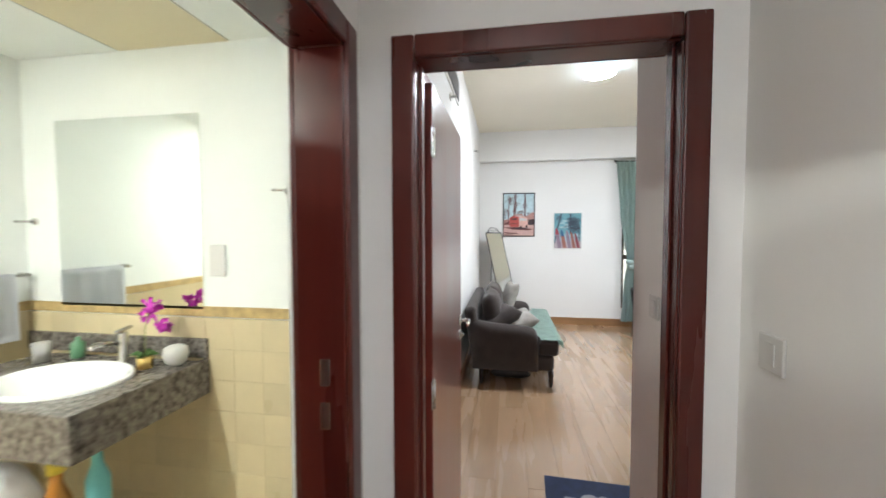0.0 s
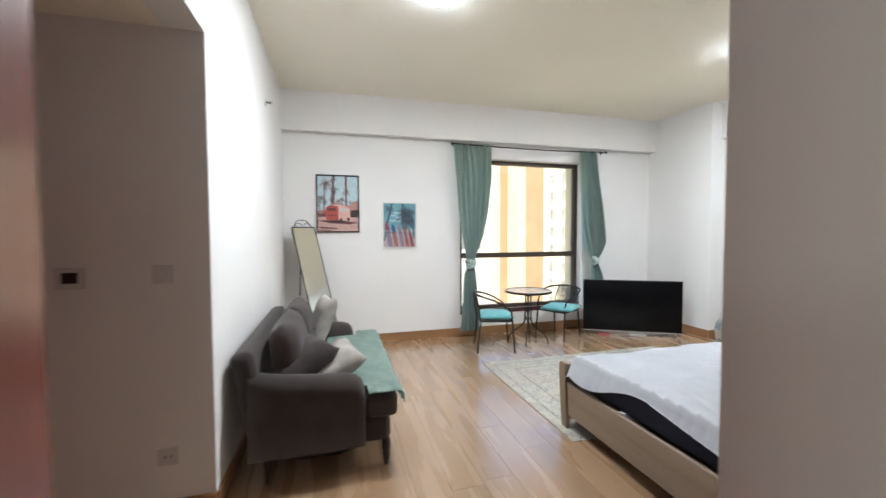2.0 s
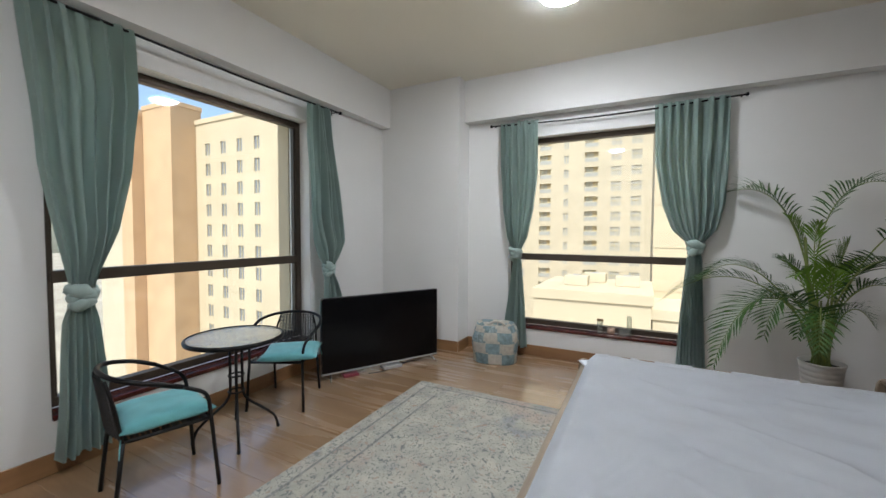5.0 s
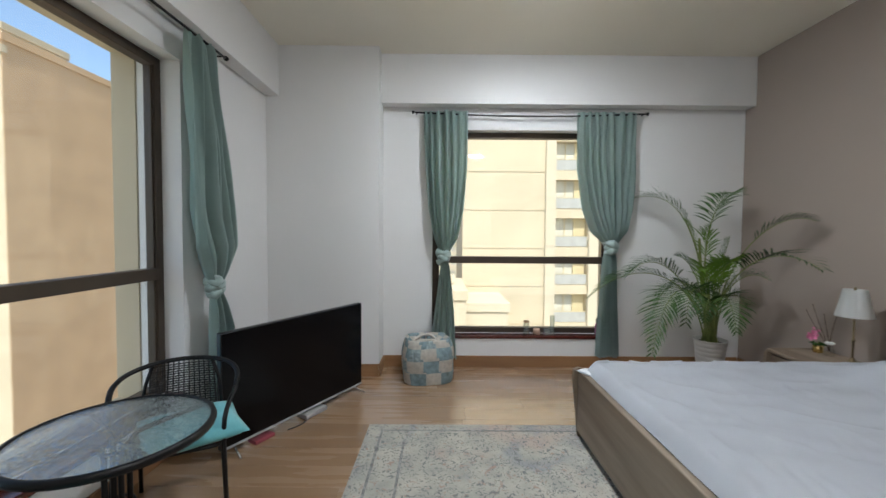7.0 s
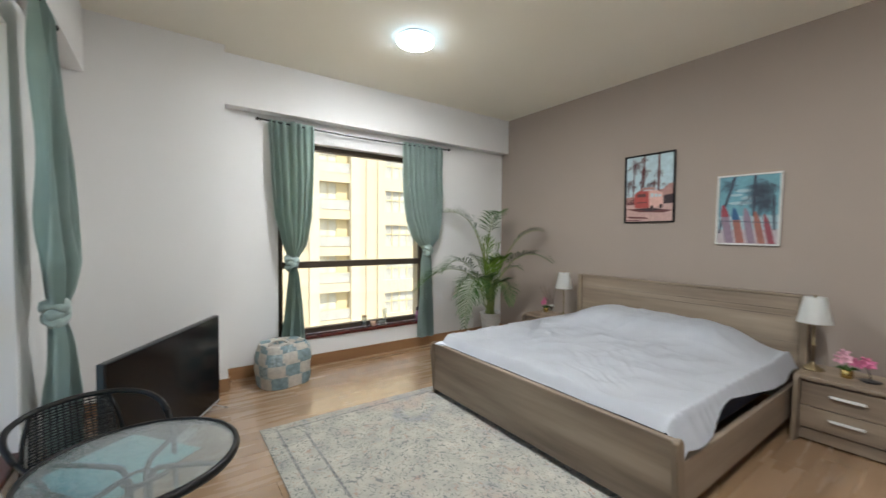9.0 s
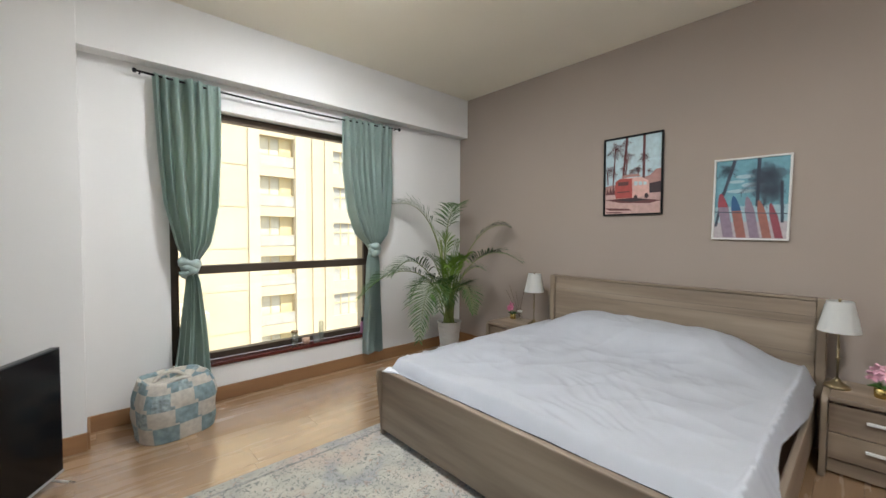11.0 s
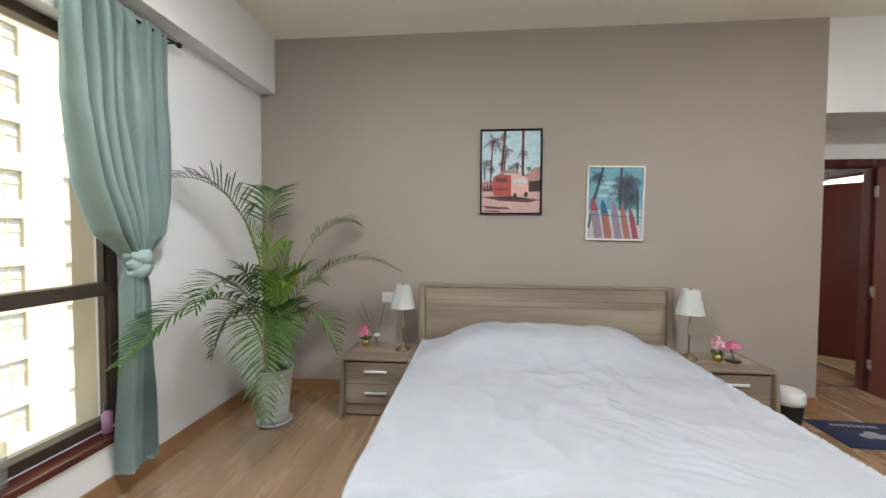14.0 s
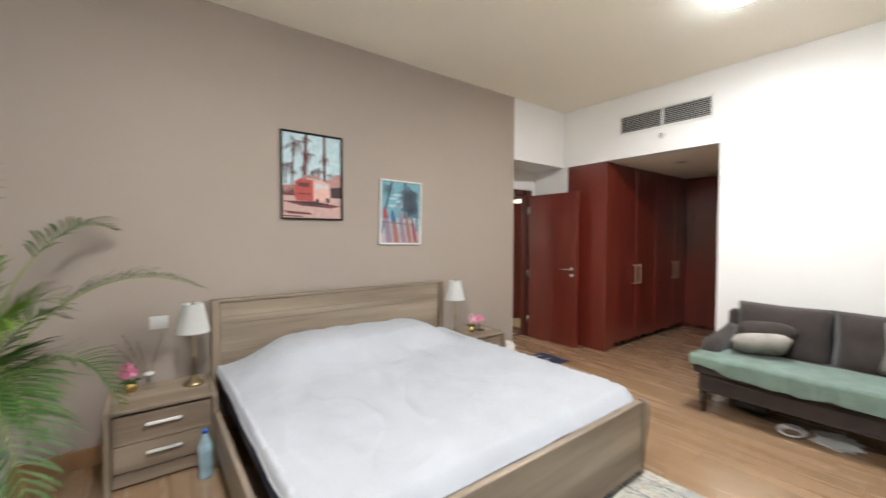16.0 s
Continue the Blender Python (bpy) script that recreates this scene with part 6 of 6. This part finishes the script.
for s_ in (-1, 1):
    tube("rear_leg", [tilt @ Vector((s_ * 0.13, 0.01, 1.15)), (s_ * 0.13, 0.47, 0.0)], 0.006, BLACKM, mr_)
tube("stretcher", [(-0.13, 0.447, 0.30), (0.13, 0.447, 0.30)], 0.004, BLACKM, mr_)

# ---- palm ----
pl = thing("potted_palm", "tall areca palm in a ribbed white pot with a saucer", "plant", (4.45, 1.38, 0))
prof = [(0.085, 0.02)]
for k in range(9):
    z0 = 0.03 + k * 0.040
    r0 = 0.088 + 0.040 * (z0 / 0.40)
    prof += [(r0, z0), (r0 + 0.005, z0 + 0.012), (r0 + 0.005, z0 + 0.028), (r0 + 0.001, z0 + 0.038)]
prof += [(0.136, 0.395), (0.136, 0.405), (0.122, 0.405), (0.118, 0.36)]
lathe("pot", prof, POTM, pl, sides=48, label="ribbed white pot")
lathe("saucer", [(0.10, 0.0), (0.125, 0.012), (0.128, 0.024), (0.122, 0.024), (0.115, 0.018)], POTM, pl, sides=40)
lathe("soil", [(0.119, 0.355), (0.119, 0.372), (0.05, 0.380)], SOIL, pl)
rp = random.Random(11)


def frond(tip, lift=1.0, young=False, n=30, ll=0.26, start=0.38, base=None, via=None):
    """A feather leaf from the pot to its tip (in the plant's own place), rising by lift before it bends over."""
    tip = Vector(tip)
    b = Vector(base or (rp.uniform(-0.05, 0.05), rp.uniform(-0.05, 0.05), 0.37))
    mid = Vector((tip.x * 0.25, tip.y * 0.25, lift))
    m3 = Vector((tip.x * 0.72, tip.y * 0.72, max(tip.z, lift) * 0.5 + lift * 0.5 + 0.04 if tip.z < lift else tip.z - 0.02))
    if via:
        mid, m3 = via
    pts = curve_points(b, mid, m3, tip, 26)
    f = tube("stem", pts, 0.005, STEM if not young else STEM, pl, 6, radii=[0.0075 - 0.006 * k / 25 for k in range(26)])
    bm = bmesh.new()
    n = int(n * (0.55 if young else 0.62))
    for k in range(n):
        t = start + (1 - start) * k / (n - 1)
        q = t * 25
        i = min(24, int(q))
        p = pts[i].lerp(pts[i + 1], q - i)
        d = (pts[min(25, i + 1)] - pts[max(0, i - 1)]).normalized()
        side = d.cross(Vector((0, 0, 1)))
        side = side.normalized() if side.length > 0.1 else Vector((1, 0, 0))
        up = side.cross(d)
        env = math.sin(math.pi * min(1, 0.22 + 0.78 * (k / (n - 1)) ** 0.8)) ** 0.6
        length = ll * max(0.28, env) * rp.uniform(0.78, 1.14)
        for sd in (1, -1):
            fw = (1.25 if young else 0.70) + 0.45 * k / n + rp.uniform(-0.18, 0.18)
            out = (side * sd * 1.0 + d * fw + up * 0.35).normalized()
            tipd = (out + Vector((0, 0, -0.35 - 0.3 * rp.random()))).normalized()
            a0 = p
            a1 = p + out * length * 0.45
            a2 = a1 + (out * 0.6 + tipd * 0.5).normalized() * length * 0.35
            a3 = a2 + tipd * length * 0.25
            w_ = 0.0062
            wn = out.cross(up).normalized()
            v = [bm.verts.new(a0 - wn * w_ * 0.4), bm.verts.new(a0 + wn * w_ * 0.4), bm.verts.new(a1 + wn * w_ + up * 0.002), bm.verts.new(a1 - wn * w_), bm.verts.new(a2 + wn * w_ * 0.75), bm.verts.new(a2 - wn * w_ * 0.75), bm.verts.new(a3)]
            bm.faces.new((v[0], v[1], v[2], v[3]))
            bm.faces.new((v[3], v[2], v[4], v[5]))
            bm.faces.new((v[5], v[4], v[6]))
    tagged(part("blade", bm, LEAFY if young else LEAF, f, "feathered green palm blade", smooth=False), kind="stuff")


# long leaves: towards the window, up, over the nightstand, and hanging before the wall
frond((0.36, 0.58, 1.70), via=((0.0, 0.10, 1.30), (0.10, 0.20, 1.84)), n=42, ll=0.27, start=0.52)
frond((0.15, -0.36, 1.72), via=((0.02, 0.12, 1.25), (0.05, 0.0, 1.80)), n=38, ll=0.24, start=0.54)
frond((-0.50, -0.44, 1.46), via=((-0.02, -0.03, 1.15), (-0.28, -0.32, 1.60)), n=34, ll=0.20, start=0.55)
frond((-0.90, -0.10, 1.12), via=((-0.05, -0.02, 1.00), (-0.48, -0.08, 1.36)), n=44, ll=0.23, start=0.5)
frond((0.20, 1.02, 0.76), via=((0.03, 0.22, 1.12), (0.12, 0.68, 1.12)), n=50, ll=0.27, start=0.42)
frond((-0.33, 0.70, 0.38), via=((-0.01, 0.12, 0.95), (-0.18, 0.50, 1.12)), n=54, ll=0.28, start=0.42)
frond((-0.54, 0.18, 0.61), via=((-0.08, 0.04, 0.82), (-0.40, 0.14, 1.05)), n=40, ll=0.22, start=0.45)
frond((0.02, 0.76, 0.98), via=((0.01, 0.18, 0.95), (0.02, 0.50, 1.30)), n=44, ll=0.23, start=0.45)
frond((-0.28, 0.40, 0.62), via=((-0.03, 0.08, 0.80), (-0.18, 0.30, 1.15)), n=40, ll=0.24, start=0.42)
frond((0.18, 0.42, 0.62), via=((0.03, 0.10, 0.80), (0.12, 0.32, 1.10)), n=36, ll=0.20, start=0.45)
# young bright leaves that stand in the middle
frond((0.10, 0.20, 1.48), via=((0.0, 0.06, 0.95), (0.02, 0.14, 1.35)), young=True, n=30, ll=0.17, start=0.62)
frond((-0.04, 0.06, 1.42), via=((0.0, 0.05, 0.95), (0.0, 0.10, 1.25)), young=True, n=28, ll=0.17, start=0.62)
frond((-0.06, -0.10, 1.30), via=((0.0, 0.0, 0.80), (-0.04, -0.05, 1.10)), young=True, n=40, ll=0.23, start=0.45)
frond((-0.30, 0.02, 1.10), via=((-0.03, 0.0, 0.85), (-0.16, 0.02, 1.20)), young=True, n=40, ll=0.22, start=0.42)
frond((-0.20, 0.22, 1.05), via=((-0.02, 0.03, 0.80), (-0.10, 0.12, 1.15)), young=True, n=40, ll=0.22, start=0.42)
frond((0.14, 0.24, 1.15), via=((0.02, 0.04, 0.80), (0.06, 0.14, 1.15)), n=36, ll=0.20, start=0.45)
frond((-0.30, -0.26, 0.98), via=((-0.02, -0.02, 0.80), (-0.16, -0.14, 1.12)), n=36, ll=0.20, start=0.42)
frond((0.16, -0.24, 1.08), via=((0.02, -0.02, 0.85), (0.08, -0.12, 1.15)), n=34, ll=0.18, start=0.45)
frond((-0.22, 0.20, 0.62), via=((-0.04, 0.02, 0.70), (-0.16, 0.14, 0.98)), n=34, ll=0.20, start=0.42)
frond((-0.12, -0.22, 0.72), via=((-0.02, -0.02, 0.70), (-0.08, -0.12, 0.98)), n=32, ll=0.18, start=0.42)
frond((0.08, 0.34, 0.86), via=((0.01, 0.05, 0.75), (0.06, 0.20, 1.05)), n=32, ll=0.18, start=0.42)
tube("cane", curve_points((0.0, 0.02, 0.37), (0.01, 0.06, 0.7), (0.01, 0.10, 1.0), (0.01, 0.12, 1.32), 10), 0.014, STEM, pl, 8, radii=[0.016, 0.015, 0.014, 0.014, 0.013, 0.013, 0.013, 0.012, 0.011, 0.010])
for k in range(6):
    a = k * 1.05
    tube("cane", curve_points((0.03 * math.cos(a), 0.03 * math.sin(a), 0.36), (0.035 * math.cos(a), 0.035 * math.sin(a), 0.5), (0.05 * math.cos(a), 0.05 * math.sin(a), 0.7), (0.06 * math.cos(a), 0.06 * math.sin(a), 0.85 + 0.05 * (k % 3)), 8), 0.011, STEM, pl, 8, radii=[0.013, 0.012, 0.011, 0.010, 0.009, 0.008, 0.007, 0.006])

# ---- things on the east sill ----
def jar(at, r, h, label, fill=None):
    j = thing("glass_jar", label, "jar", at, 0, "glass jars on the sill")
    bm = bmesh.new()
    add_lathe(bm, [(r * 0.9, 0), (r, 0.006), (r, h), (r - 0.003, h), (r - 0.003, 0.008)], sides=28)
    bmesh.ops.recalc_face_normals(bm, faces=bm.faces)
    part("glass_body", bm, JARG, j, smooth=True)
    return j


j = jar((4.92, 2.95, 0.324), 0.030, 0.12, "clear glass jar with a cork lid on the window sill")
lathe("lid", [(0.031, 0.121), (0.031, 0.136)], material("cork", (0.40, 0.26, 0.14), 0.9, var=0.1, scale=60), j)
j = thing("candle_holder", "pale terracotta candle cup on the window sill", "candle", (4.91, 2.845, 0.324))
lathe("cup", [(0.028, 0), (0.034, 0.004), (0.036, 0.055), (0.030, 0.057), (0.029, 0.045)], material("terracotta", (0.55, 0.36, 0.26), 0.8, var=0.06), j)
jar((4.90, 2.74, 0.324), 0.036, 0.06, "short clear glass tumbler on the window sill")
jar((4.93, 2.68, 0.324), 0.024, 0.19, "tall clear glass bottle on the window sill")
j = thing("spray_bottle", "small pink spray bottle on the window sill", "bottle", (4.92, 2.22, 0.324))
lathe("body", [(0.022, 0), (0.024, 0.005), (0.024, 0.10), (0.012, 0.115), (0.012, 0.12)], material("pink_label", (0.50, 0.22, 0.36), 0.4), j, sides=20)
lathe("cap", [(0.013, 0.121), (0.015, 0.125), (0.015, 0.16), (0.01, 0.165)], BLACKP, j, sides=16)

# ---- bathroom ----
ct = thing("vanity_counter", "speckled granite vanity counter fixed to the wall", "counter", (-2.17, 0.36, 0))
bm = bmesh.new()
cx, cy, ra, rb, n = 0.15, -0.04, 0.245, 0.185, 48
outer, inner = [], []
for k in range(n):
    a = 2 * math.pi * (k + 0.5) / n
    c_, s_ = math.cos(a), math.sin(a)
    inner.append((cx + ra * c_, cy + rb * s_))
    q = 1 / max(abs(c_) / 1, abs(s_) / 1)
    outer.append((max(-0.52, min(0.52, cx + 0.52 * c_ * q)), max(-0.29, min(0.315, cy + 0.31 * s_ * q))))
for z0, z1 in ((0.845, 0.87),):
    for zz in (z1,):
        oi_ = [bm.verts.new((x, y, zz)) for x, y in outer]
        ii_ = [bm.verts.new((x, y, zz)) for x, y in inner]
        for k in range(n):
            bm.faces.new((oi_[k], oi_[(k + 1) % n], ii_[(k + 1) % n], ii_[k]))
        lo = [bm.verts.new((x, y, z0)) for x, y in inner]
        for k in range(n):
            bm.faces.new((ii_[k], ii_[(k + 1) % n], lo[(k + 1) % n], lo[k]))
        ol_ = [bm.verts.new((x, y, z0)) for x, y in outer]
        for k in range(n):
            bm.faces.new((oi_[(k + 1) % n], oi_[k], ol_[k], ol_[(k + 1) % n]))
bmesh.ops.recalc_face_normals(bm, faces=bm.faces)
part("slab", bm, GRANITE, ct)
box("apron", -0.52, 0.52, -0.295, -0.27, 0.70, 0.869, GRANITE, ct, 0.004)
box("side_apron", 0.495, 0.522, -0.268, 0.315, 0.70, 0.869, GRANITE, ct, 0.004)
box("upstand", -0.52, 0.52, 0.296, 0.318, 0.872, 0.965, GRANITE, ct, 0.003)
wb = thing("basin", "white oval drop-in wash basin", "basin", (-2.02, 0.32, 0.87))
bm = bmesh.new()
rings = []
for sc, z in ((1.02, 0.0), (1.03, 0.012), (0.99, 0.018), (0.93, 0.012), (0.86, -0.03), (0.70, -0.09), (0.4, -0.125), (0.08, -0.13)):
    rings.append([bm.verts.new((ra * 1.06 * sc * math.cos(2 * math.pi * k / 48), rb * 1.08 * sc * math.sin(2 * math.pi * k / 48), z)) for k in range(48)])
for a, b in zip(rings, rings[1:]):
    for k in range(48):
        bm.faces.new((a[k], a[(k + 1) % 48], b[(k + 1) % 48], b[k]))
bm.faces.new(rings[-1])
bmesh.ops.recalc_face_normals(bm, faces=bm.faces)
part("bowl", bm, CERAM, wb, smooth=True)
lathe("drain", [(0.02, -0.128), (0.022, -0.126), (0.015, -0.125)], CHROME, wb, sides=16)
fc = thing("tap", "chrome single lever basin tap", "tap", (-2.00, 0.56, 0.871))
lathe("body", [(0.026, 0), (0.026, 0.01), (0.021, 0.02), (0.021, 0.13), (0.018, 0.14)], CHROME, fc, sides=20)
tube("spout", round_path([(0, 0, 0.09), (-0.03, -0.10, 0.105), (-0.035, -0.12, 0.09)], 0.02), 0.013, CHROME, fc, 10)
box("lever", -0.01, 0.01, -0.01, 0.07, 0.142, 0.155, CHROME, fc, 0.004, m=Matrix.Rotation(radians(10), 4, "X"))
mi = thing("bathroom_mirror", "large frameless wall mirror over the vanity", "mirror", (-2.08, 0.68, 1.57))
box("mirror_plate", -0.41, 0.41, -0.008, -0.002, -0.465, 0.465, MIRROR, mi, 0.001)
box("backing", -0.40, 0.40, -0.0018, -0.0004, -0.455, 0.455, PLASTIC, mi, 0)
gold_orchid("orchid", (-1.82, 0.50, 0.871), "magenta orchid in a gold pot on the vanity", MAGENTA, flowers=6, height=0.24, spread=2.4)
o = thing("fish_bowl_vase", "round pale glass vase beside the orchid", "vase", (-1.72, 0.56, 0.871))
lathe("bowl", [(0.02, 0), (0.04, 0.015), (0.052, 0.05), (0.046, 0.08), (0.03, 0.09)], POTM, o, sides=28)
o = thing("tumbler", "clear glass tumbler on the vanity", "glass", (-2.38, 0.50, 0.871))
lathe("cup", [(0.03, 0), (0.036, 0.09), (0.033, 0.09)], GREYP, o, sides=20)
o = thing("soap_bottle", "small green soap bottle on the vanity", "bottle", (-2.28, 0.58, 0.871))
lathe("body", [(0.025, 0), (0.028, 0.01), (0.028, 0.07), (0.01, 0.085), (0.01, 0.10)], material("green_soap", (0.12, 0.30, 0.16), 0.3), o, sides=20)
for x, z, lab in ((-1.22, 1.66, "small chrome towel hook right of the mirror"), (-2.64, 1.53, "small chrome wall hook left of the mirror")):
    o = thing("wall_hook", lab.replace(" right of the mirror", " beside the door jamb").replace(" left of the mirror", " in the corner"), "hook", (x, 0.68, z))
    tube("rose", [(0, -0.0005, 0), (0, -0.008, 0)], 0.018, CHROME, o, 14)
    tube("peg", round_path([(0, -0.008, 0), (0, -0.05, 0), (-0.05, -0.055, 0)], 0.01), 0.006, CHROME, o)
o = thing("towel", "white towel hanging from a chrome rail", "towel", (-2.70, 0.42, 1.26))
tube("rail", [(0.06, -0.25, 0), (0.06, 0.22, 0)], 0.008, CHROME, o)
for y in (-0.25, 0.22):
    tube("rail_bracket", [(0.0005, y, 0), (0.06, y, 0)], 0.010, CHROME, o)
bm = bmesh.new()
rows = []
for j in range(21):
    s_ = j / 20 * 0.66
    row = []
    for k in range(17):
        y = -0.20 + 0.36 * k / 16
        wv = 0.006 * math.sin(k * 1.1 + j * 0.1)
        if s_ < 0.28:
            row.append(bm.verts.new((0.047 + wv, y, -0.28 + s_)))
        elif s_ < 0.34:
            a = (s_ - 0.28) / 0.06 * math.pi
            row.append(bm.verts.new((0.06 - 0.013 * math.cos(a), y, 0.013 * math.sin(a))))
        else:
            row.append(bm.verts.new((0.075 + wv, y, -(s_ - 0.34))))
    rows.append(row)
for a, b in zip(rows, rows[1:]):
    for k in range(16):
        bm.faces.new((a[k], a[k + 1], b[k + 1], b[k]))
bmesh.ops.solidify(bm, geom=list(bm.faces), thickness=0.006)
part("cloth", bm, LINEN, o, smooth=True)
o = thing("towel_rack", "slim steel three-bar towel rack", "towel rack", (-2.1, -1.70, 1.40))
for k in range(3):
    tube("bar", [(-0.3, 0.05 + 0.05 * k, -0.06 * k), (0.3, 0.05 + 0.05 * k, -0.06 * k)], 0.008, CHROME, o)
for x in (-0.28, 0.28):
    tube("bracket", [(x, 0.0005, 0.0), (x, 0.05, 0.0), (x, 0.15, -0.12)], 0.007, CHROME, o)
o = thing("shopping_bag", "white plastic bag under the vanity", "bag", (-2.2, 0.12, 0.30))
pillow("bag", 0.42, 0.34, 0.60, LINEN, o, Matrix.Translation((0, 0, 0.0)), seed=4, pinch=0.2)
o = thing("cleaning_bottle", "orange and yellow cleaning bottle under the vanity", "bottle", (-1.93, 0.22, 0))
lathe("body", [(0.04, 0.0), (0.045, 0.02), (0.045, 0.45), (0.02, 0.52), (0.02, 0.56)], material("orange_plastic", (0.60, 0.25, 0.04), 0.4), o, sides=20)
lathe("cap", [(0.03, 0.561), (0.03, 0.60), (0.02, 0.61)], material("yellow_plastic", (0.65, 0.50, 0.04), 0.4), o, sides=16)
o = thing("cleaning_bottle", "pale turquoise cleaning bottle under the vanity", "bottle", (-1.84, 0.30, 0))
lathe("body", [(0.035, 0.0), (0.04, 0.02), (0.04, 0.50), (0.02, 0.56), (0.015, 0.64)], TEAL, o, sides=20)

# wall tiles of the bathroom's mirror wall, a border above them
rt = random.Random(7)
bwn = bpy.data.objects["wall_bath_north"]
bm = bmesh.new()
add_box(bm, -0.0747, 0.0747, -0.007, -0.0005, -0.0747, 0.0747, 0.0008, seg=1)
me = bpy.data.meshes.new("tile"); bm.to_mesh(me); bm.free(); me.materials.append(TILE)
for a in range(12):
    for z in range(7):
        ob = new("tile", me)
        ob.parent = bwn
        ob.location = (-0.99 - a * 0.15, 0.68, 0.09 + z * 0.15)
structure(box("tile_border", -2.70, -0.90, 0.672, 0.6795, 1.07, 1.12, TILEB, bevel=0.002), "patterned border strip over the tiles")
structure(box("tile_border", -2.6995, -2.692, -1.68, 0.67, 1.07, 1.12, TILEB, bevel=0.002), "patterned border strip over the tiles")
structure(box("tile_wall", -2.6995, -2.693, -1.68, 0.67, 0, 1.068, TILE, bevel=0.001), "cream tiled lower wall")
structure(box("tile_wall", -2.69, -0.92, -1.6995, -1.693, 0, 1.068, TILE, bevel=0.001), "cream tiled lower wall")
structure(box("tile_border", -2.69, -0.92, -1.6995, -1.692, 1.07, 1.12, TILEB, bevel=0.002), "patterned border strip over the tiles")
structure(box("tile_wall", -0.9075, -0.9005, -1.69, -0.95, 0, 1.6, TILE, bevel=0.001), "cream tiled lower wall")
# ---- floor planks ----
rng = random.Random(4)
def planks(x0, x1, y0, y1, width=0.19, length=1.28):
    n = math.ceil((x1 - x0) / width - 0.01)
    shared = {}
    for k in range(n):
        a, b = x0 + k * width, min(x1, x0 + (k + 1) * width)
        y = y0 - rng.uniform(0.1, length - 0.15)
        while y < y1 - 0.01:
            c0, c1 = max(y0, y), min(y1, y + length)
            if c1 - c0 > 0.03:
                key = (round(b - a, 4), round(c1 - c0, 4))
                if key not in shared:
                    bm = bmesh.new()
                    w2, l2 = (b - a) / 2 - 0.0003, (c1 - c0) / 2 - 0.0003
                    add_box(bm, -w2, w2, -l2, l2, -0.011, 0.0)
                    bmesh.ops.bevel(bm, geom=[e for e in bm.edges if min(v.co.z for v in e.verts) > -0.001], offset=0.0007, segments=1, affect="EDGES")
                    me = bpy.data.meshes.new("plank")
                    bm.to_mesh(me); bm.free()
                    me.materials.append(PLANK)
                    shared[key] = me
                ob = new("plank", shared[key])
                ob.parent = FLOOR
                ob.location = ((a + b) / 2, (c0 + c1) / 2, 0)
            y += length
FLOOR = bpy.data.objects["floor"]
planks(X0, XA, 0.24, Y1)
planks(XA, X1, YT, Y1)
planks(-3.0, X0, 1.42, 2.595)
FLOOR = bpy.data.objects["floor_hall"]
planks(-0.70, 0.40, -3.0, 0.20)
